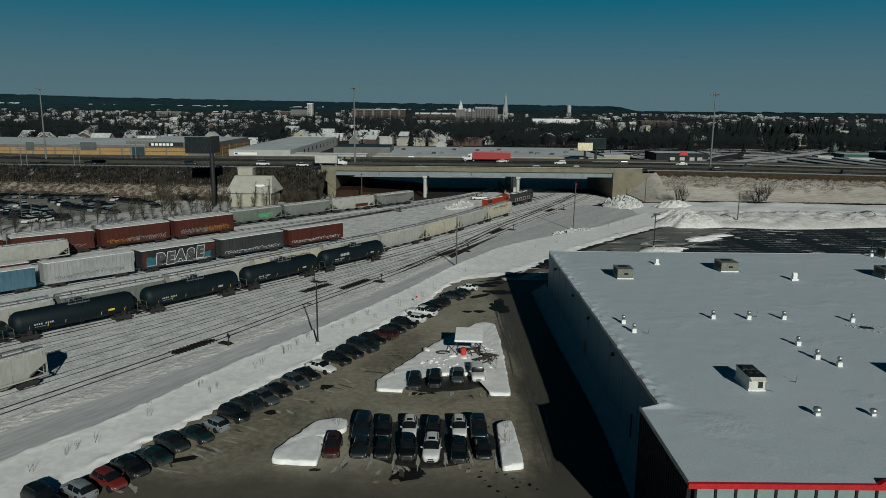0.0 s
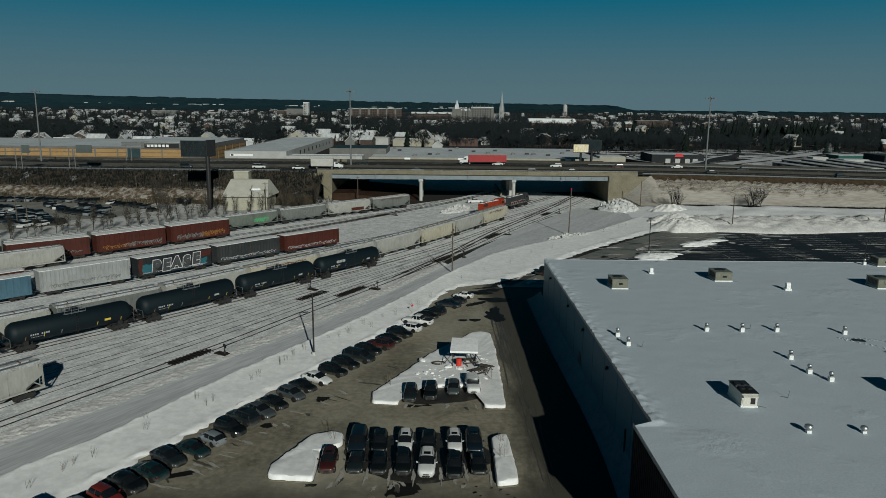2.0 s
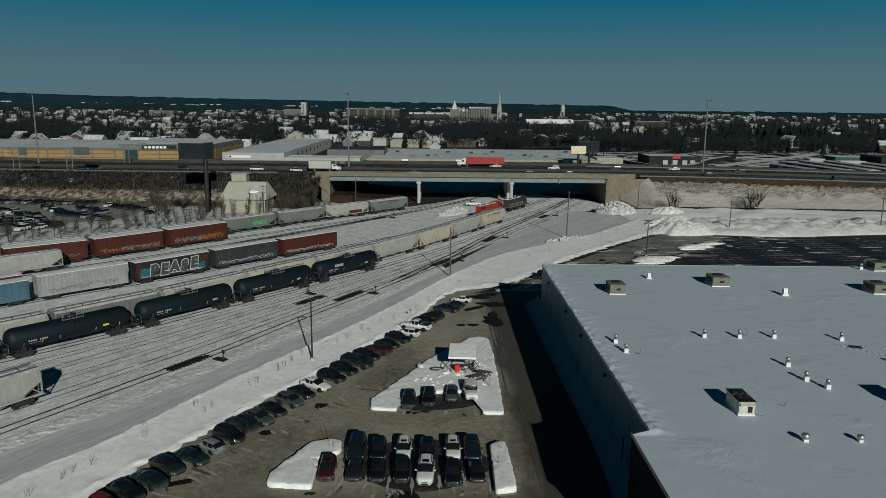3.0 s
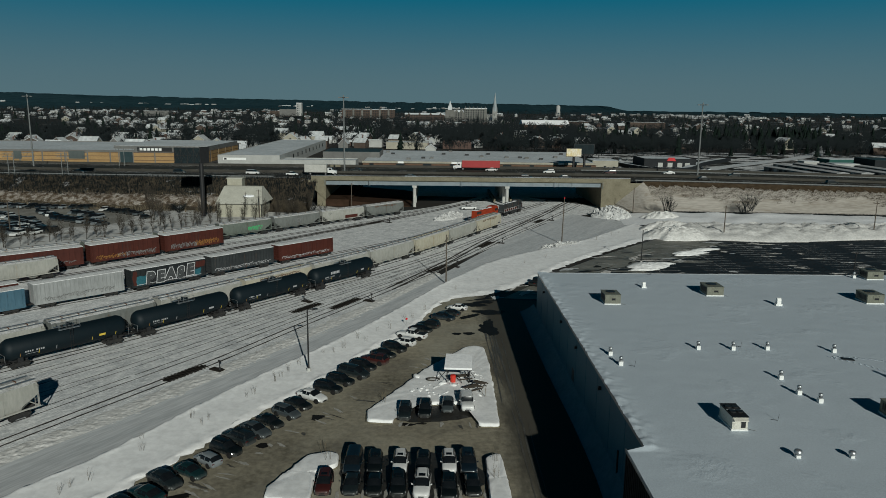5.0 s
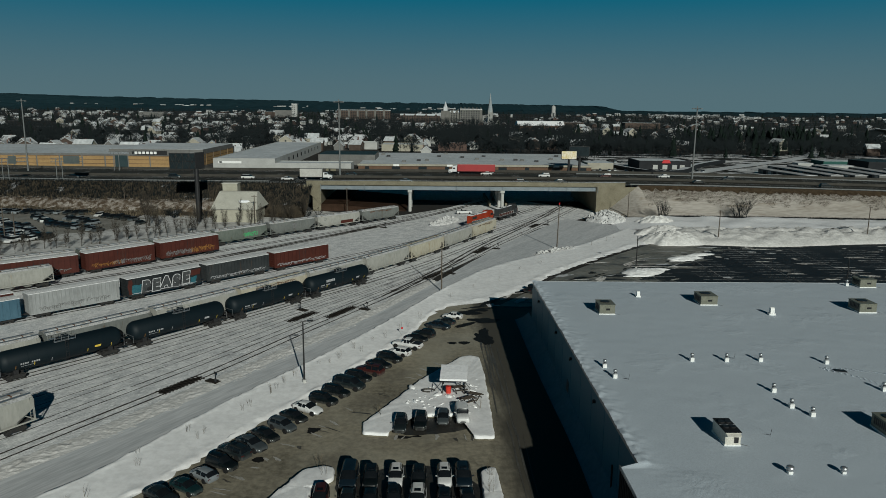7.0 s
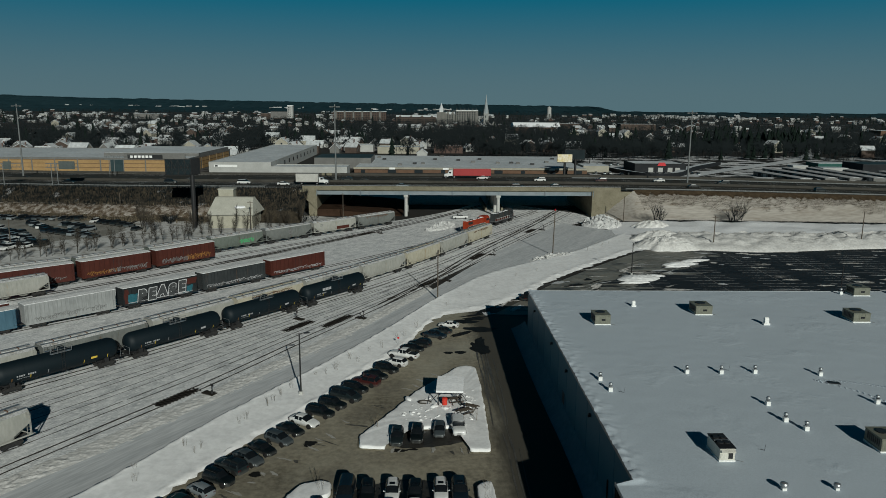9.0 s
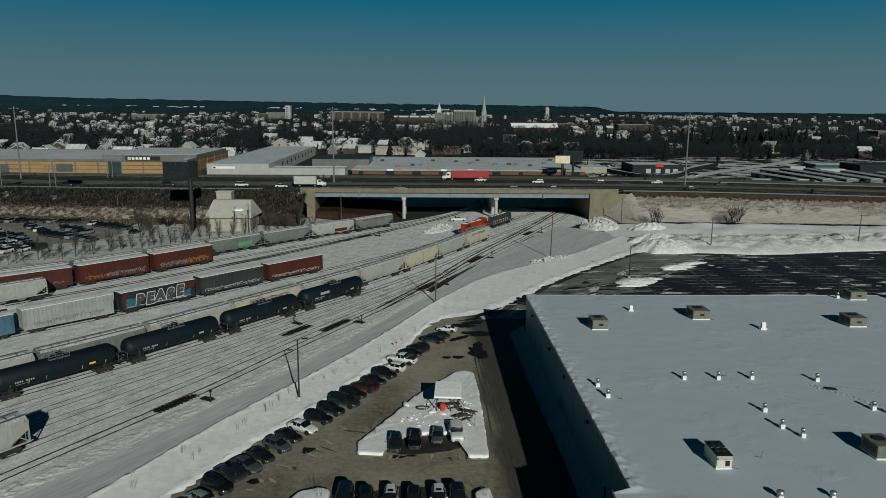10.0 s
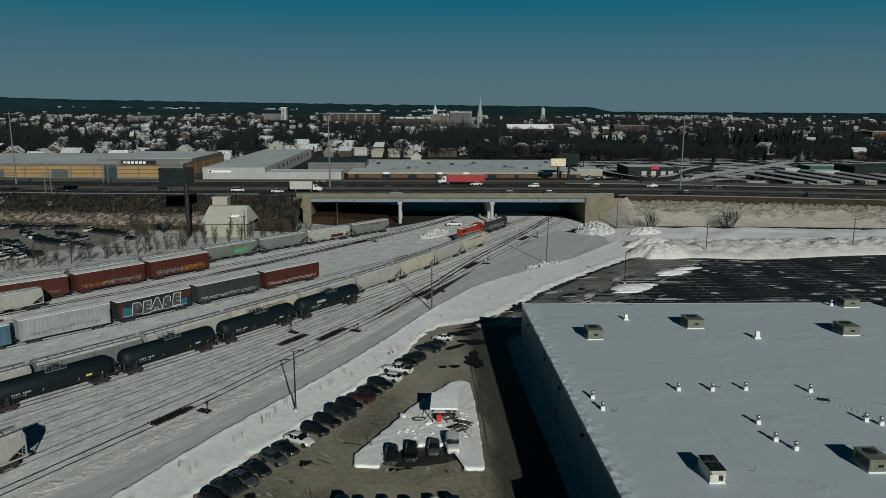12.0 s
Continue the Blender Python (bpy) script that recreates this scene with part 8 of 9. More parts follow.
# ---- pale barn beside the tracks ----
BARN = surface("pale_cream_siding", (0.31, 0.293, 0.235), (0.39, 0.373, 0.304), 0.4, 5.0, 0.75, bump=0.1)
BARN_ROOF = surface("snow_on_pale_roof", (0.38, 0.37, 0.32), (0.48, 0.47, 0.41), 0.3, 3.0, 0.8, bump=0.2)
barn = thing("barn", "pale cream barn with a snowy hipped roof and a square tower", "barn", "", "", pose(-65.4, 247, 0))
part("wall", Shape().box(-7.0, 7.2, -6.4, 6.5, 0, 4.5), BARN, barn)
part("roof", Shape().loft([[(-7.5, -7.2, 4.4), (7.7, -7.2, 4.4), (8.3, 7.2, 4.4), (-7.5, 7.2, 4.4)], [(-6.4, 0.5, 9.4), (6.2, 0.5, 9.4), (6.2, 2.5, 9.4), (-6.4, 2.5, 9.4)]]), BARN_ROOF, barn, "snow-dusted pale roof")
part("tower", Shape().box(-6.2, -1.2, 3.5, 7.5, 4.0, 11.6), BARN, barn)
part("tower_roof", Shape().box(-6.4, -1.0, 3.3, 7.7, 11.6, 11.9), BARN_ROOF, barn)
part("snow_patch", lump(2.6, -3.3, 6.6, 2.4, 1.3, 0.5, 0, 14, 0.2, 6.0), SNOW, barn, "slab of snow sliding off the roof")
part("door", Shape().box(-1.6, 1.4, -6.45, -6.4, 0.2, 3.2), BARN, barn)
part("downpipe", Shape().tube((7.3, -6.2, 0), (7.3, -6.2, 4.4), 0.09), DARK_PAINT, barn)


# ---- shops and works beyond the highway ----
YELLOW = surface("yellow_wall_panel", (0.28, 0.182, 0.082), (0.37, 0.242, 0.112), 0.2, 3.0, 0.7, bump=0.05)
BROWN = surface("brown_brick_wall", (0.10, 0.062, 0.042), (0.15, 0.092, 0.062), 0.3, 6.0, 0.85, bump=0.15)
CREAM = surface("cream_wall", (0.28, 0.26, 0.21), (0.36, 0.34, 0.28), 0.2, 3.0, 0.75, bump=0.05)
WHITE_WALL = surface("white_wall", (0.32, 0.32, 0.305), (0.42, 0.42, 0.405), 0.2, 3.0, 0.7, bump=0.05)
GREY_WALL = surface("grey_wall", (0.12, 0.118, 0.112), (0.17, 0.167, 0.16), 0.2, 3.0, 0.75, bump=0.05)
FLAT_SNOW = surface("old_snow_on_flat_roof", (0.44, 0.47, 0.49), (0.60, 0.63, 0.65), 0.05, 0.5, 0.85, bump=0.0)
HOUSE_SNOW = surface("fresh_snow_on_house_roof", (0.42, 0.44, 0.45), (0.62, 0.635, 0.645), 0.06, 0.5, 0.85, bump=0.0, vary=0.12)
GREEN_WALL = surface("green_metal_wall", (0.022, 0.075, 0.065), (0.034, 0.10, 0.086), 0.2, 3.0, 0.6, bump=0.02)
TEAL_ROOF = surface("dark_teal_roof", (0.025, 0.045, 0.05), (0.04, 0.06, 0.065), 0.2, 3.0, 0.6, bump=0.02)
BRICK = surface("red_brick_wall", (0.085, 0.058, 0.05), (0.125, 0.085, 0.072), 0.3, 4.0, 0.85, bump=0.05, vary=0.2)
DULL_BRICK = surface("dull_brown_brick", (0.060, 0.045, 0.037), (0.095, 0.072, 0.060), 0.3, 4.0, 0.85, bump=0.05)
PALE_STONE = surface("pale_grey_stone", (0.20, 0.20, 0.19), (0.30, 0.30, 0.285), 0.2, 2.0, 0.85, bump=0.1)
STONE = surface("grey_stone_wall", (0.12, 0.117, 0.107), (0.18, 0.176, 0.163), 0.2, 2.0, 0.85, bump=0.1)


def block(name, label, x0, x1, y0, y1, h, wall, roof, category="building", parapet=0.5, z=0.0):
    t = thing(name, label, category, "", "", pose(x0, y0, z))
    w, d = x1 - x0, y1 - y0
    part("wall", Shape().box(0, w, 0, d, -0.2, h), wall, t)
    part("roof", Shape().box(0.25, w - 0.25, 0.25, d - 0.25, h, h + 0.12), roof, t, "flat roof under old snow")
    if parapet:
        part("parapet", Shape().box(0, w, -0.02, 0.22, h, h + parapet).box(0, w, d - 0.2, d + 0.02, h, h + parapet).box(-0.02, 0.22, 0.22, d - 0.2, h, h + parapet).box(w - 0.22, w + 0.02, 0.22, d - 0.2, h, h + parapet), wall, t)
    return t


ys = block("home_store", "long yellow-panelled store with dark trim and snowy flat roof", -345, -138, 430, 520, 8.2, GREY_WALL, FLAT_SNOW, "store")
for x, x1 in [(0.5 + 13.0 * k, 12.7 + 13.0 * k) for k in range(12)] + [(156.5, 161.5), (169.6, 181.5), (182.2, 194.5)]:
    part("yellow_panel", Shape().box(x, x1, -0.14, 0, 0.9, 7.6), YELLOW, ys, "yellow wall panel")
    for z in (2.9, 5.2, 7.3):
        part("brown_band", Shape().box(x, x1, -0.2, -0.14, z, z + 0.28), BROWN, ys)
part("entrance", Shape().box(162, 169, -0.3, 0, 0.2, 7.8), TEAL_ROOF, ys, "dark glazed entrance")
part("sign_board", Shape().box(170, 205, -0.4, 0, 7.9, 11.2), GREY_WALL, ys)
part("sign", Shape().box(172, 192, -0.5, -0.4, 8.2, 10.6), DARK_PAINT, ys, "black sign board")
marks = Shape()
for k in range(6):
    marks.box(173.5 + 2.2 * k, 175.1 + 2.2 * k, -0.56, -0.5, 8.7, 10.1)
part("sign_marks", marks, WHITE_PAINT, ys, "pale plain shapes on the sign")
for k in range(5):
    part("side_panel", Shape().box(207, 207.15, 8 + 16 * k, 22 + 16 * k, 0.9, 7.6), YELLOW, ys)
    for z in (2.9, 5.2, 7.3):
        part("brown_band", Shape().box(207.15, 207.2, 8 + 16 * k, 22 + 16 * k, z, z + 0.28), BROWN, ys)
part("roof_step", Shape().box(150, 206.5, 20, 88, 8.3, 10.2), GREY_WALL, ys)
part("roof_step_snow", Shape().box(150.3, 206.2, 20.3, 87.7, 10.2, 10.3), FLAT_SNOW, ys)

wb = block("white_store", "low white store with a broad snowy roof", -124, -89, 420, 600, 7.0, WHITE_WALL, FLAT_SNOW, "store")
for k in range(9):
    part("side_window", Shape().box(35.0, 35.08, 40 + 15 * k, 43 + 15 * k, 3.2, 5.6), PANE, wb)
part("sign", Shape().box(3, 16, -0.1, 0, 4.6, 5.9), WHITE_PAINT, wb)
part("dark_mark", Shape().box(3.6, 5.0, -0.14, -0.1, 4.8, 5.7), DARK_PAINT, wb)
an = block("store_annex", "low white-walled annex beside the store", -89, -46, 420, 436, 4.6, WHITE_WALL, FLAT_SNOW, "store")
part("mural", lump(14, 0, 0, 4.0, 0.1, 0.1, 0, 10, 0, 3.0), GREY_WALL, an)
st_ = block("strip_mall", "long brown-brick shopping row with snowy roof", -44, 96, 441, 545, 5.4, BROWN, FLAT_SNOW, "shops", 0.0, -2.4)
part("fascia", Shape().box(-0.3, 140.3, -0.7, 0, 4.6, 5.7), CREAM, st_, "cream fascia")
for k in range(0, 17, 2):
    x = 4 + 8 * k
    part("shop_front", Shape().box(x, x + (5 if k % 3 else 2.5), -0.08, 0, 2.3, 4.2), PANE, st_)
    if k in (2, 6, 8, 14):
        part("shop_sign", Shape().box(x + 1, x + 4.5, -0.85, -0.7, 4.5, 5.6), WHITE_PAINT, st_, "white shop sign")
for k in range(16):
    x, y = 8 + 8 * k + rnd.uniform(-3, 3), rnd.uniform(12, 95)
    part("roof_box", Shape().box(x, x + 2.5, y, y + 2, 5.5, 6.6), DARK_PAINT if k % 2 else GREY_WALL, st_)
block("teal_roofed_hall", "low hall with a dark teal roof", -72, -36, 470, 505, 6.6, GREY_WALL, TEAL_ROOF, "hall", 0.0)
block("long_low_works", "long pale works building with snowy roof", -41, -6, 612, 640, 5.0, CREAM, FLAT_SNOW, "works")
block("long_low_works", "pale works building with snowy roof", -62, -46, 632, 650, 5.5, WHITE_WALL, FLAT_SNOW, "works")
block("red_works", "long red-brick works with snow on its roof", 6, 30, 622, 634, 6.0, BRICK, FLAT_SNOW, "works")
au = block("car_dealership", "black car dealership with white bays and a red sign", 128, 160, 452, 478, 5.2, DARK_CLAD, FLAT_SNOW, "dealership", 0.5)
for k, x in enumerate((8.5, 14.5, 20.5, 25.2)):
    part("bay_door", Shape().box(x, x + 3.0, -0.1, 0, 0.5, 3.2), WHITE_WALL, au, "white bay door")
part("sign", Shape().prism([(13.8, 4.3), (19.4, 4.3), (18.4, 6.4), (14.8, 6.4)], "y", -0.5, -0.05), RED_FASCIA, au, "red sign shape")
block("green_warehouse", "green metal warehouse with snowy roof", 260, 289, 484, 500, 4.0, GREEN_WALL, FLAT_SNOW, "warehouse", 0.0)
block("dark_workshop", "low dark workshop beside the highway", 268, 320, 447, 470, 6.5, DARK_CLAD, TEAL_ROOF, "workshop", 0.0)
block("dark_workshop", "low white workshop beside dark halls", 246, 262, 452, 462, 3.6, WHITE_WALL, FLAT_SNOW, "workshop", 0.0)
block("white_kiosk", "small white building beside the highway", 236, 246, 470, 478, 3.6, WHITE_WALL, FLAT_SNOW, "kiosk", 0.0)
block("pale_shop", "small pale shop beyond the highway", 96, 112, 452, 470, 4.0, CREAM, FLAT_SNOW, "shop", 0.0)
PATCHY = surface("patchy_snow_ground", (0.44, 0.445, 0.45), (0.72, 0.72, 0.72), 0.05, 0.4, 0.9, bump=0.0, spots=(0.022, 0.022, 0.02), spot_at=(0.465, 0.50), spot_scale=0.055, stretch=(0.8, 1.2, 1))
ramp_sheet = strip([(96, 330), (150, 360), (210, 372), (330, 360)], [(90, 395), (140, 420), (200, 428), (330, 420)], 40, 8, lambda u, v, x, y: 0.1 + 2.2 * math.sin(math.pi * v) * (0.6 + rough_at(x, y, 0.05)))
lay("snowy_ramp", ramp_sheet, PATCHY, "snow-covered slip road beyond the highway", "road")
plain = strip([(96, 398), (150, 400), (240, 402), (420, 390)], [(100, 590), (170, 600), (270, 610), (450, 590)], 30, 20, lambda u, v, x, y: 0.08 + 0.5 * max(0, rough_at(x, y, 0.03)))
lay("open_snow_ground", plain, PATCHY, "open snowy ground with tracks beyond the highway", "ground")
for k in range(26):
    car(rnd.choice(["sedan", "suv", "pickup"]) if k < 1 else rnd.choice(["sedan", "suv", "hatchback"]), rnd.choice(tones), 100 + (k % 13) * 5.2 + rnd.uniform(-1, 1), 438 + (k // 13) * 66 + rnd.uniform(-2, 2), rnd.choice([80, -95]), "parked beyond the highway", "cars beyond the highway", 0.3, False)
side_road = strip([(142, 417), (178, 460), (211, 494), (271, 555), (330, 638), (416, 800)], [(150, 414), (187, 456), (221, 489), (282, 551), (342, 634), (428, 796)], 60, 3, lambda u, v, x, y: 0.75)
lay("slip_road", side_road, PACKED, "pale road curving away behind the highway", "road")
OLD_SNOW = surface("old_grey_snow", (0.27, 0.275, 0.28), (0.46, 0.465, 0.47), 0.2, 2.0, 0.9, bump=0.0)
# long rows of storage units with snowy roofs and dark doors
for k, (x, y, w, d) in enumerate(((201, 392, 7, 44), (217, 396, 7, 62), (231, 397, 7, 68), (245, 398, 7, 68), (259, 398, 7, 58), (273, 402, 7, 40))):
    t = thing("storage_row", "long low row of storage units under snow", "storage building", "storage rows", "", pose(x, y, 0.1, 0, 0, 8 - 2 * k))
    part("wall", Shape().box(0, w, 0, d, 0, 2.6), GREY_WALL, t)
    part("roof_snow", Shape().prism([(-0.25, 2.6), (w + 0.25, 2.6), (w + 0.2, 2.8), (w / 2, 3.25), (-0.2, 2.8)], "y", -0.3, d + 0.3), OLD_SNOW, t, "snow on the low gable roof")
    for j in range(int(d / 5)):
        part("door", Shape().box(-0.06, 0.0, 1.2 + 5 * j, 4.0 + 5 * j, 0.1, 2.3), WHITE_WALL if (j + k) % 3 == 0 else DARK_CLAD, t)
snow_lane = strip([(190, 388), (230, 386), (300, 384)], [(186, 470), (240, 474), (310, 470)], 20, 12, lambda u, v, x, y: 0.13)
lay("storage_yard", snow_lane, OLD_SNOW, "snow-covered yard round the storage rows", "ground")
# curved ramp with a dark parapet in front of the dealership
ramp_line = [(112, 470), (118, 440), (128, 421), (148, 428), (171, 468), (206, 513)]
rp = thing("access_ramp", "snowy access ramp behind a dark curved parapet", "ramp", kind="structure")
RP = spline(ramp_line, 60)
rings_ = []
for i, p in enumerate(RP):
    d = (RP[min(i + 1, 60)] - RP[max(i - 1, 0)]).normalized()
    n_ = Vector((d.y, -d.x, 0))
    rings_.append([p + n_ * a + Vector((0, 0, z)) for a, z in ((-0.25, 0), (0.25, 0), (0.25, 2.6), (-0.25, 2.6))])
part("parapet", Shape().loft(rings_), DARK_CLAD, rp, "dark ramp parapet")
bed = Shape()
for i, p in enumerate(RP):
    d = (RP[min(i + 1, 60)] - RP[max(i - 1, 0)]).normalized()
    n_ = Vector((-d.y, d.x, 0))
    bed.v += [tuple(p + n_ * 0.3 + Vector((0, 0, 1.9))), tuple(p + n_ * 6.0 + Vector((0, 0, 2.0)))]
    if i:
        bed.f.append((2 * i - 2, 2 * i - 1, 2 * i + 1, 2 * i))
lay("ramp_snow", bed, FLAT_SNOW, "snow lying on the ramp", "", 1, parent=rp)

# ---- landmarks of the town ----
def landmark_windows(parent, x0, x1, y, z0, rows, dx, dz, w, h):
    pane = Shape().box(0, w, -0.12, 0, 0, h).mesh("window", PANE)
    for r_ in range(rows):
        for k in range(int((x1 - x0) / dx)):
            o = new("window", pane)
            o.parent = parent
            o.location = (x0 + dx * (k + 0.25), y, z0 + dz * r_)


church = thing("church", "grey stone church with a tall pale spire", "church", "", "", pose(113, 1400, -10))
part("tower", Shape().box(-4.5, 4.5, -4.5, 4.5, 0, 34), PALE_STONE, church)
part("spire", Shape().tube((0, 0, 34), (0, 0, 69), 5.0, 0.15, 8), surface("pale_metal_spire", (0.24, 0.27, 0.28), (0.32, 0.35, 0.36), 0.2, 2.0, 0.5), church, "tall pale metal spire")
for a, b in ((-4, -4), (4, -4), (-4, 4), (4, 4)):
    part("pinnacle", Shape().tube((a, b, 33), (a, b, 42), 1.0, 0.1, 6), PALE_STONE, church)
part("nave", Shape().prism([(-9, 0), (9, 0), (9, 13), (0, 24), (-9, 13)], "y", 4, 55), PALE_STONE, church)
part("nave_roof", Shape().prism([(-9.6, 13), (0, 24.6), (9.6, 13), (9.6, 13.8), (0, 25.4), (-9.6, 13.8)], "y", 4, 55), SNOW, church, "snowy roof")
part("stair_tower", Shape().tube((-13, 2, 0), (-13, 2, 18), 2.4, n=8).tube((-13, 2, 18), (-13, 2, 27), 2.6, 0.1, 8), PALE_STONE, church)
part("gable", Shape().prism([(9, 0), (22, 0), (22, 10), (15.5, 19), (9, 10)], "y", 0, 14), PALE_STONE, church)
landmark_windows(church, -3, 3, -4.5, 10, 3, 3.2, 8, 1.4, 4)
college = thing("college", "pale stone college with gables and a cupola", "college", "", "", pose(0, 1500, -2))
part("wall", Shape().box(22, 60, 0, 18, 0, 22), STONE, college)
part("roof", Shape().prism([(0, 22), (18, 22), (14, 27), (4, 27)], "x", 22, 60), FLAT_SNOW, college, "snowy mansard roof")
part("east_wing", Shape().box(60, 105, -4, 22, 0, 30), STONE, college)
part("east_roof", Shape().box(60, 105, -4, 22, 30, 31), SNOW, college)
part("pavilion", Shape().box(22, 40, -6, 18, 0, 27), STONE, college)
part("cupola", Shape().box(27, 35, -3, 5, 27, 34).tube((31, 1, 34), (31, 1, 45), 4.0, 0.2, 8), surface("silver_cupola", (0.45, 0.47, 0.48), (0.55, 0.57, 0.58), 0.2, 2, 0.5), college, "silver cupola")
for x in (44, 54):
    part("gable", Shape().prism([(x - 4.5, 22), (x + 4.5, 22), (x, 29)], "y", -0.8, 9), STONE, college, "stone gable")
for x in (47, 57):
    part("chimney", Shape().box(x - 0.9, x + 0.9, 6, 8, 24, 30), STONE, college)
for x in (62, 70, 78, 86, 94, 102):
    part("roof_turret", Shape().tube((x, -3, 30), (x, -3, 34), 1.2, 0.9, 8), STONE, college)
landmark_windows(college, 41, 58, 0, 3, 5, 5.0, 4.2, 2.2, 2.6)
landmark_windows(college, 61, 104, -4, 4, 6, 5.0, 4.2, 2.2, 2.6)
hall_ = thing("brick_hall", "long dull-brick hall with a snowy roof among trees", "hall", "", "", pose(-60, 1500, -2))
part("wall", Shape().box(0, 80, 0, 16, 0, 17), DULL_BRICK, hall_)
part("roof", Shape().prism([(-0.5, 17), (16.5, 17), (12, 20), (4, 20)], "x", -0.5, 80.5), FLAT_SNOW, hall_, "snowy hipped roof")
for x in (8, 30, 52, 72):
    part("dormer", Shape().prism([(x - 3, 16.5), (x + 3, 16.5), (x, 20.5)], "y", -0.6, 7), DULL_BRICK, hall_)
landmark_windows(hall_, 2, 78, 0, 3, 4, 5.0, 3.8, 2.0, 2.2)
apts = thing("apartment_block", "long brown-brick apartment block with paler stair towers", "apartment block", "", "", pose(-211, 1700, 2))
part("wall", Shape().box(0, 120, 0, 18, 0, 20), DULL_BRICK, apts)
part("roof", Shape().box(-1, 121, -1, 19, 20, 21), FLAT_SNOW, apts)
for k in range(6):
    part("stair_tower", Shape().box(4 + 20 * k, 8 + 20 * k, -2, 0, 1, 22), STONE, apts, "paler stair tower")
landmark_windows(apts, 2, 118, 0, 3, 5, 4.0, 3.8, 2.0, 1.8)
tb = thing("tower_block", "pale high-rise block above the trees", "tower block", "", "", pose(-324, 1750, 5))
part("wall", Shape().box(0, 12, 0, 16, 0, 29), WHITE_WALL, tb)
part("wing", Shape().box(-40, 0, 2, 16, 0, 15), GREY_WALL, tb)
part("roof", Shape().box(-0.5, 12.5, -0.5, 16.5, 29, 30), SNOW, tb)
landmark_windows(tb, 1, 11, 0, 3, 6, 3.4, 4.2, 1.6, 2.2)
wt = thing("water_tower", "tall pale cylindrical water tower on steel legs", "water tower", "", "", pose(333, 2000, -4))
for a in range(6):
    part("leg", Shape().tube((6 * math.cos(a * math.pi / 3), 6 * math.sin(a * math.pi / 3), 0), (5 * math.cos(a * math.pi / 3), 5 * math.sin(a * math.pi / 3), 24), 0.8, n=6), WHITE_WALL, wt)
part("tank", Shape().loft([[(r * math.cos(a * math.pi / 8), r * math.sin(a * math.pi / 8), z) for a in range(16)] for r, z in ((4.6, 20), (5.6, 21), (5.6, 36), (5.0, 38), (1.0, 41))]), WHITE_WALL, wt, smooth=40)
ar = thing("arena", "long arena with a broad white snowy roof", "arena", "", "", pose(131, 1100, 3))
part("wall", Shape().box(0, 68, 0, 40, -4, 5), BROWN, ar)
part("roof", Shape().prism([(-1, 5), (41, 5), (26, 11.5), (14, 11.5)], "x", -1, 69), SNOW, ar, "white snowy roof")
for x, y, w, h, wall in ((190, 1300, 80, 9, BRICK), (330, 1250, 60, 10, BRICK), (560, 900, 70, 13, BROWN), (500, 760, 60, 8, BRICK), (690, 1050, 80, 15, BRICK), (-700, 1800, 60, 12, GREY_WALL), (-420, 1900, 50, 14, BRICK)):
    b = block("town_building", "broad town building with snow on its roof", x, x + w, y, y + 25, h, DULL_BRICK if wall is BRICK else wall, FLAT_SNOW, "building", 0.0)


# ---- houses ----
def house_mesh(wall, w, d, h, rise, seed):
    t = thing("house", "", "house", "town houses")
    part("wall", Shape().box(-w / 2, w / 2, -d / 2, d / 2, -1, h).prism([(-w / 2, h), (w / 2, h), (0, h + rise - 0.1)], "y", -d / 2, d / 2), wall, t)
    part("roof", Shape().prism([(-w / 2 - 0.5, h - 0.3), (0, h + rise), (w / 2 + 0.5, h - 0.3), (w / 2 + 0.5, h + 0.05), (0, h + rise + 0.4), (-w / 2 - 0.5, h + 0.05)], "y", -d / 2 - 0.5, d / 2 + 0.5), HOUSE_SNOW, t, "snowy gable roof")
    part("chimney", Shape().box(w * 0.2, w * 0.2 + 0.8, -0.4, 0.4, h + rise * 0.3, h + rise + 1.0), BRICK, t)
    for x in (-w * 0.25, w * 0.25):
        part("window", Shape().box(x - 0.7, x + 0.7, -d / 2 - 0.05, -d / 2, 1.2, 2.8), PANE, t)
    if h > 4.5:
        part("window", Shape().box(-0.7, 0.7, -d / 2 - 0.05, -d / 2, h - 1.8, h - 0.3), PANE, t)
    return t


HOUSE_WALLS = [(WHITE_WALL, "white"), (GREY_WALL, "grey"), (DULL_BRICK, "dull brick"), (GREY_WALL, "grey"), (DULL_BRICK, "brown"), (CREAM, "cream")]
bases = [house_mesh(HOUSE_WALLS[k][0], 8 + k % 3 * 1.6, 10 + (k % 2) * 3, 3.4 + (k % 3) * 1.5, 3.0 + (k % 2), k) for k in range(6)]
r3 = random.Random(21)
taken = [(-345, 425, -135, 530), (-130, 415, -30, 610), (-80, 435, 100, 560), (115, 445, 165, 485), (185, 380, 315, 480), (-92, 575, 44, 645), (15, 685, 66, 710)]
def is_free(x, y):
    return not any(a < x < c and b < y < d for a, b, c, d in taken)
count = 0
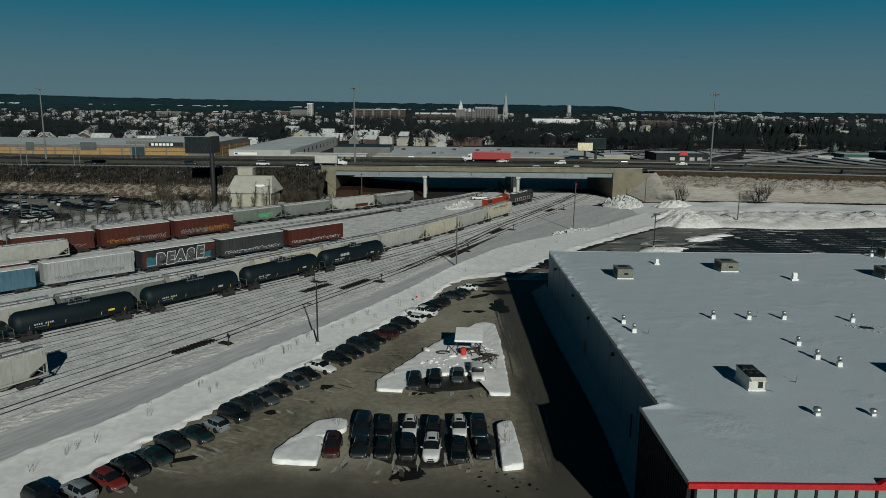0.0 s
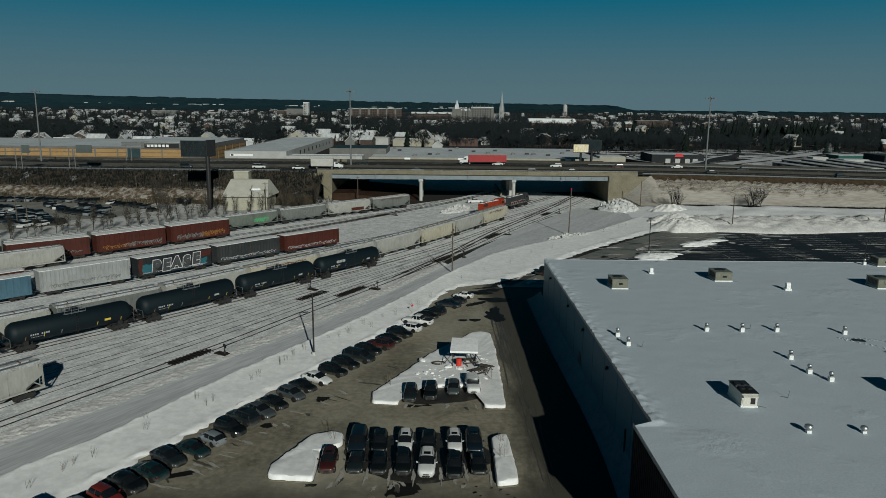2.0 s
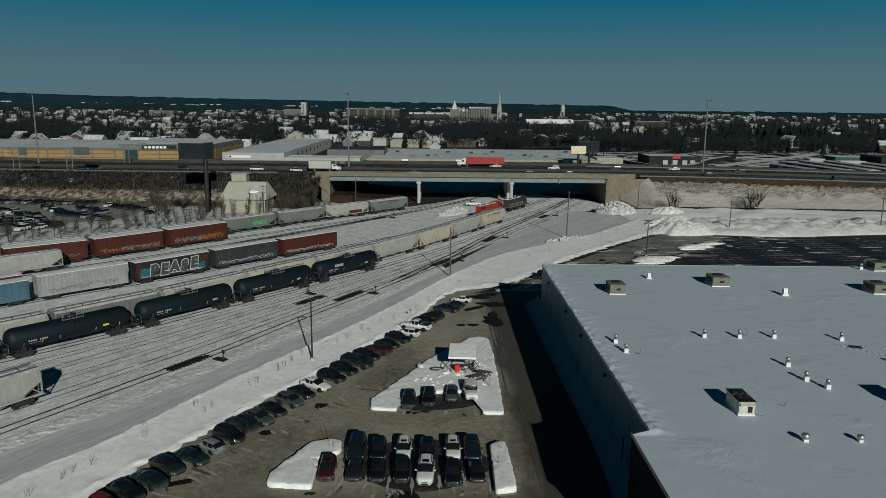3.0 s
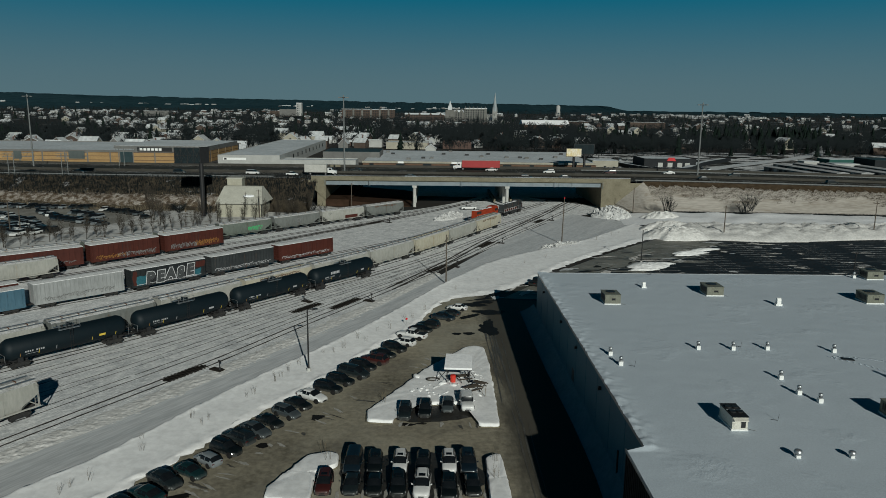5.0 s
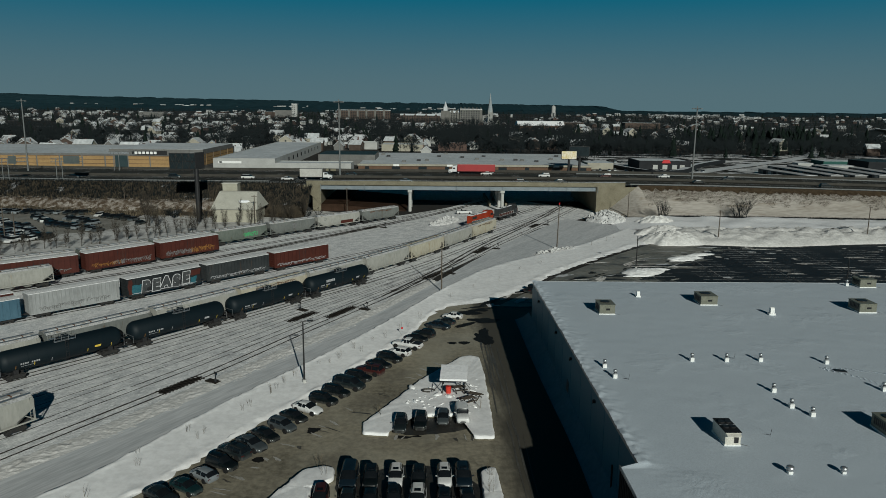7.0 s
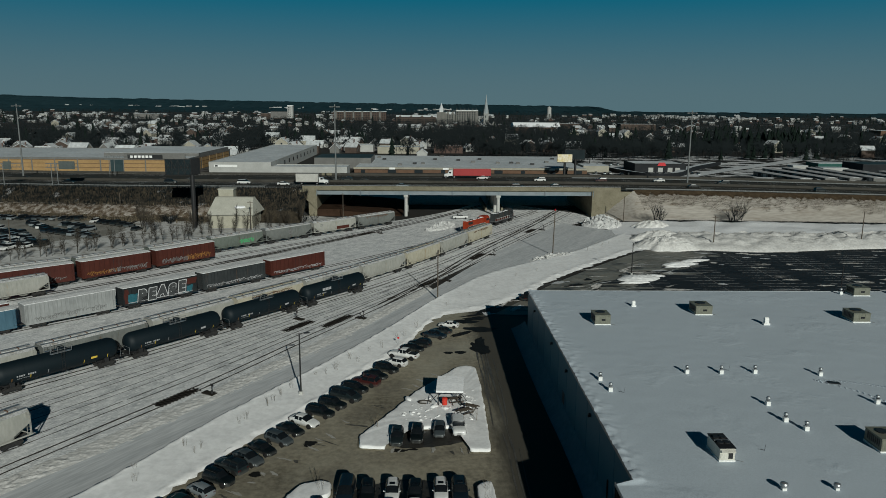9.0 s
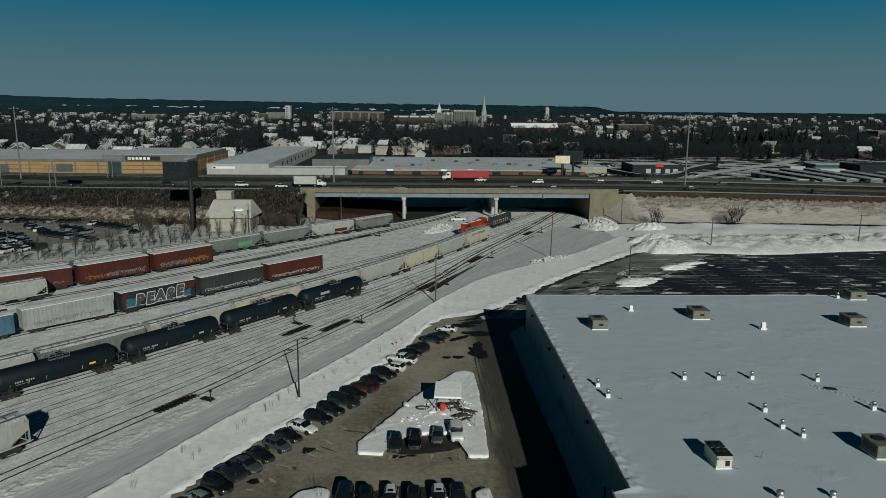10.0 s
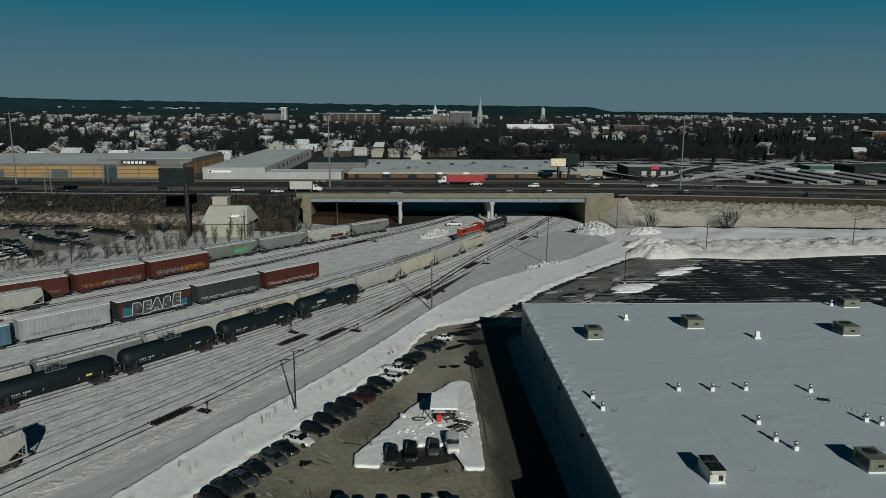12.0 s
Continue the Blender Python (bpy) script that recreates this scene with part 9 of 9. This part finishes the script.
# streets of houses just behind the stores, then houses scattered through the town
spots = []
street = [(-330 + 15.5 * k + r3.uniform(-2, 2), 548 + r3.uniform(-6, 10)) for k in range(13)] + [(-322 + 17 * k + r3.uniform(-3, 3), 592 + r3.uniform(-8, 8)) for k in range(0, 12, 2)]
street += [(-112 + 16 * k + r3.uniform(-3, 3), 618 + r3.uniform(-6, 8)) for k in range(4)] + [(-128 + 15 * k + r3.uniform(-3, 3), 655 + r3.uniform(-6, 6)) for k in range(0, 10, 2)] + [(-130 + 16 * k + r3.uniform(-3, 3), 695 + r3.uniform(-8, 8)) for k in range(9)]
while count < 148:
    if count < len(street):
        x, y = street[count]
    else:
        y = 560 + 700 * r3.random() ** 1.2
        x = r3.uniform(-0.7, 0.7) * y
        if not is_free(x, y) or (0.02 < x / y < 0.55 and y < 640) or (0.28 < x / y < 0.5 and y < 900 and r3.random() < 0.6) or any(abs(x - a) < 15 and abs(y - b) < 17 for a, b in spots):
            continue
    spots.append((x, y))
    k = count % 6
    m = pose(x, y, 0, 0, 0, r3.choice([0, 90, 15, -20, 75, 180]))
    label = HOUSE_WALLS[k][1] + " house with a snowy gable roof among bare trees"
    if count < 6:
        bases[k].matrix_basis = m
        tagged(bases[k], label)
    else:
        tagged(copy_thing(bases[k], m), label)
    count += 1
far = {"white": Shape(), "grey": Shape(), "brick": Shape(), "roof": Shape()}


def far_house(x, y, z, w, d, h, rise, along_x, tone_):
    """One small house of the distance: walls and a gable or hipped roof."""
    if not along_x:
        w, d = d, w
    far[tone_].box(x - w / 2, x + w / 2, y - d / 2, y + d / 2, z - 3, z + h)
    e = 0.5
    if along_x:
        inset = 0 if w > 11 else w * 0.2
        a = [(x - w / 2 - e, y - d / 2 - e, z + h), (x + w / 2 + e, y - d / 2 - e, z + h), (x + w / 2 + e, y + d / 2 + e, z + h), (x - w / 2 - e, y + d / 2 + e, z + h)]
        b = [(x - w / 2 + inset, y - 0.1, z + h + rise), (x + w / 2 - inset, y - 0.1, z + h + rise), (x + w / 2 - inset, y + 0.1, z + h + rise), (x - w / 2 + inset, y + 0.1, z + h + rise)]
        far["roof"].loft([a, b])
    else:
        far[tone_].prism([(x - w / 2, z + h), (x + w / 2, z + h), (x, z + h + rise - 0.2)], "y", y - d / 2, y + d / 2)
        far["roof"].prism([(x - w / 2 - e, z + h - 0.3), (x, z + h + rise), (x + w / 2 + e, z + h - 0.3), (x + w / 2 + e, z + h + 0.1), (x, z + h + rise + 0.4), (x - w / 2 - e, z + h + 0.1)], "y", y - d / 2 - e, y + d / 2 + e)


roofs_seen = []
tones_of = ["white", "grey", "grey", "brick", "white", "brick"]
# street grid of the town: rows of lots with gaps
for _ in range(820):
    y = 600 + 1500 * r3.random() ** 0.9
    x = r3.uniform(-0.72, 0.72) * y
    y = round(y / 46) * 46 + r3.choice([-9, 9]) + r3.uniform(-4, 4)
    if not is_free(x, y) or (0.02 < x / y < 0.58 and y < 760) or (0.2 < x / y < 0.58 and y < 1100 and r3.random() < 0.75) or (0.02 < x / y < 0.2 and y < 1000 and r3.random() < 0.5):
        continue
    if noise.noise(Vector((x * 0.004, y * 0.003, 8))) < -0.12 or (x / y > 0.15 and y > 1100 and r3.random() < 0.45):
        continue
    far_house(x, y, 0, r3.uniform(6, 13), r3.uniform(6, 9), r3.uniform(2.6, 5.5), r3.uniform(1.5, 3.5), r3.random() < 0.6, r3.choice(tones_of))
    roofs_seen.append((x, y))
for _ in range(520):
    y = r3.uniform(1900, 3300)
    x = r3.uniform(-0.72, 0.72) * y
    if noise.noise(Vector((x * 0.002, y * 0.003, 2))) < -0.05 or (x / y > 0.12 and r3.random() < 0.6):
        continue
    far_house(x, y, 0, r3.uniform(8, 20), r3.uniform(8, 12), r3.uniform(3, 7), r3.uniform(1.5, 3.5), True, r3.choice(tones_of))
# pale blocks and roofs crowded on the rise behind the town
for _ in range(64):
    x, y = r3.uniform(720, 1100), r3.uniform(2200, 2900)
    far_house(x, y, 1, r3.uniform(8, 24), 10, r3.uniform(3, 6), r3.uniform(1, 2.5), True, r3.choice(["white", "grey"]))
for _ in range(420):
    x, v = r3.uniform(-2400, 200), r3.random() ** 1.5 * 0.24
    if noise.noise(Vector((x * 0.004, v * 9, 6))) < 0.0:
        continue
    top = 41 + max(0, -x - 240) * 0.0125
    y, z = 3500 + 500 * v - 100 * noise.noise(Vector((x * 0.002, 3.0, 2))), -6 + (top + 6) * (v * 1.4) ** 0.8
    far_house(x, y - 6, z, r3.uniform(6, 26), 9, r3.uniform(2, 5), r3.uniform(1, 3), True, r3.choice(tones_of))
ft = tagged(new("distant_houses"), "distant houses with snowy roofs scattered among woods", "houses", "", "stuff")
part("wall", far["white"], WHITE_WALL, ft)
part("wall", far["grey"], GREY_WALL, ft)
part("wall", far["brick"], BRICK, ft)
part("roof", far["roof"], HOUSE_SNOW, ft)


# ---- trees ----
def bare_tree(sh, x, y, z, h, r, n=34):
    """Trunk, limbs and a rounded crown of many fine twigs with gaps between its boughs."""
    tw = h * 0.009
    b = len(sh.v)
    sh.v += [(x - tw, y, z - 1), (x + tw, y, z - 1), (x, y - tw, z + h * 0.7)]
    sh.f.append((b, b + 1, b + 2))
    boughs = []
    for _ in range(5):
        a, e = r.uniform(0, 6.283), r.uniform(0.2, 1.45)
        boughs.append((x + 0.22 * h * math.cos(a) * math.cos(e), y + 0.22 * h * math.sin(a) * math.cos(e), z + h * (0.36 + 0.36 * math.sin(e))))
        b = len(sh.v)
        q = boughs[-1]
        sh.v += [(x - tw * 0.7, y, z + h * 0.34), (x + tw * 0.7, y, z + h * 0.36), q]
        sh.f.append((b, b + 1, b + 2))
    for i in range(n):
        bx, by, bz = boughs[i % 5]
        a, e, q = r.uniform(0, 6.283), r.uniform(-0.5, 1.5), h * 0.17 * r.random() ** 0.6
        px, py, pz = bx + q * math.cos(a) * math.cos(e), by + q * math.sin(a) * math.cos(e), bz + q * math.sin(e)
        l, w = h * r.uniform(0.07, 0.15), h * r.uniform(0.006, 0.02)
        dx, dz = l * (0.7 * math.cos(a) + r.uniform(-0.3, 0.3)), l * r.uniform(0.3, 1.0)
        b = len(sh.v)
        sh.v += [(px - w, py, pz - w), (px + w, py, pz + w * 0.5), (px + dx, py, pz + dz)]
        sh.f.append((b, b + 1, b + 2))


def fir_tree(sh, x, y, z, h, r, tiers=6, n=7):
    for k in range(tiers):
        f = k / tiers
        rad, zb, zt = h * 0.21 * (1 - f) ** 0.8 + 0.25, z + h * (0.08 + 0.84 * f), z + h * min(1.02, 0.08 + 0.84 * f + 0.30)
        b = len(sh.v)
        o = r.uniform(0, 6)
        for i in range(n):
            a = o + 6.283 * i / n
            q = rad * r.uniform(0.7, 1.2)
            sh.v.append((x + q * math.cos(a), y + q * math.sin(a), zb + r.uniform(-0.03, 0.03) * h))
        sh.v.append((x, y, zt))
        for i in range(n):
            sh.f.append((b + i, b + (i + 1) % n, b + n))


r4 = random.Random(4)
crowns = []
for k in range(5):
    s = Shape()
    bare_tree(s, 0, 0, 0, 12, random.Random(k), 420)
    crowns.append(sheet("crown", s, TWIG))
trunk_mesh = Shape().tube((0, 0, -0.5), (0.1, 0.1, 5.0), 0.32, 0.16, 7).tube((0.1, 0.1, 4.5), (1.0, 0.6, 8), 0.14, 0.05, 5).tube((0.1, 0.1, 4.5), (-0.9, -0.3, 8.4), 0.13, 0.05, 5).mesh("trunk", TWIG)
firs = []
for k in range(3):
    s = Shape()
    fir_tree(s, 0, 0, 0, 13, random.Random(50 + k), 9, 11)
    firs.append(sheet("crown", s, FIR))


def tree(x, y, s, k, fir):
    t = thing("conifer" if fir else "bare_tree", "dark conifer among the town houses" if fir else "bare leafless tree among the town houses", "tree", "town trees", "", pose(x, y, 0, 0, 0, (k * 53) % 360) @ Matrix.Scale(s, 4))
    o = new("trunk", trunk_mesh)
    o.parent = t
    o = new("crown", (firs if fir else crowns)[k % 3])
    o.parent = t


# lines of sight to the roofs, which stand in gaps of the woods
gaps = {}
for hx, hy in spots[:30] + spots[30::2] + roofs_seen[::5]:
    for q in (-1, 0, 1):
        gaps.setdefault(round(hx / hy / 0.012) + q, []).append((hx, hy))


def hides_roof(x, y):
    return any(hy - 50 < y < hy + 8 and abs(x - hx * y / hy) < 6.5 for hx, hy in gaps.get(round(x / y / 0.012), ()))


n_near = 0
while n_near < 230:
    y = 480 + 260 * r4.random()
    x = r4.uniform(-0.68, 0.68) * y
    if not is_free(x, y) or hides_roof(x, y):
        continue
    right = x / y > 0.25
    if right and y < 600:
        continue
    tree(x, y, r4.uniform(0.6, 1.2), n_near, r4.random() < (0.12 if right else 0.08))
    n_near += 1
wood, pines = Shape(), Shape()
for _ in range(27000):
    y = 560 + 2500 * r4.random() ** 1.4
    x = r4.uniform(-0.72, 0.72) * y
    if not is_free(x, y) or (y < 1500 and hides_roof(x, y)) or (1000 < y < 1145 and 122 < x * 1100 / y < 205):
        continue
    dens = noise.noise(Vector((x * 0.006, y * 0.004, 5)))
    if dens < -0.05 and r4.random() < 0.5:
        continue
    conifers = noise.noise(Vector((x * 0.012, y * 0.01, 11)))
    if r4.random() < (0.14 if conifers > 0.3 else 0.012):
        fir_tree(pines, x, y, 0, r4.uniform(7, 17), r4, 5, 7)
    else:
        bare_tree(wood, x, y, 0, r4.uniform(8, 16), r4, 56 if y < 900 else 24)
# stands of tall dark pines beyond the slip road
for cx, cy, spread, n_ in ((262, 690, 24, 12), (300, 700, 20, 14), (326, 690, 14, 22), (350, 720, 16, 22), (300, 800, 40, 12), (420, 790, 46, 12), (185, 720, 40, 7), (120, 760, 40, 6)):
    for _ in range(n_):
        x, y = cx + r4.gauss(0, spread * 0.5), cy + r4.gauss(0, spread)
        if is_free(x, y):
            fir_tree(pines, x, y, 0, r4.uniform(8, 21), r4, 9, 9)
for _ in range(620):
    y = r4.uniform(600, 760)
    x = y * r4.uniform(0.2, 0.58)
    if is_free(x, y) and not (255 < x < 330 and y < 535) and noise.noise(Vector((x * 0.012, y * 0.02, 3))) > 0.0:
        bare_tree(wood, x, y, 0, r4.uniform(6, 13), r4, 70)
for _ in range(420):
    y = r4.uniform(1150, 1440)
    bare_tree(wood, y * r4.uniform(-0.16, 0.2), y, 0, r4.uniform(9, 15), r4, 26)
for _ in range(700):
    y = r4.uniform(700, 1080)
    x = y * r4.uniform(-0.1, 0.2)
    if not hides_roof(x, y):
        bare_tree(wood, x, y, 0, r4.uniform(10, 17), r4, 50)
tagged(new("leafless_woods", sheet("leafless_woods", wood, TWIG)), "leafless woods filling the town between roofs", "woods", "", "stuff")
tagged(new("conifer_stand", sheet("conifer_stand", pines, FIR)), "dark conifers standing among the houses", "woods", "", "stuff")


def far_ridge(x0, x1, y, z_of, seed, depth=500):
    sh = Shape()
    n = 1500
    def at(u, v):
        x = x0 + (x1 - x0) * u
        top = z_of(x) + 5.0 * noise.noise(Vector((x * 0.02, seed, 0))) + 3.0 * noise.noise(Vector((x * 0.11, seed, 1))) + 2.6 * noise.noise(Vector((x * 0.6, seed, 7)))
        return (x, y + depth * v - 100 * noise.noise(Vector((x * 0.002, seed, 2))), -6 + (top + 6) * min(1, v * 1.4) ** 0.8)
    return sh.grid(n, 6, at)


def ridge_z(x):
    pts = [(-3400, 82), (-2250, 68), (-1677, 55), (-816, 47), (-240, 41), (336, 39), (900, 33), (1010, 9), (3400, 4)]
    for (a, b), (c, d) in zip(pts, pts[1:]):
        if x <= c:
            return b + (d - b) * (x - a) / (c - a)
    return 4


lay("forested_hills", far_ridge(-3400, 3400, 3500, ridge_z, 3.0), HAZED_RIDGE, "low dark forested hills along the horizon", "hills", 0)
lay("forest_edge", far_ridge(-3000, 3000, 2900, lambda x: 14 + 12 * max(0, -x / 2500), 9.0, 300), HAZED_RIDGE, "dark belt of forest beyond the town", "forest", 0)
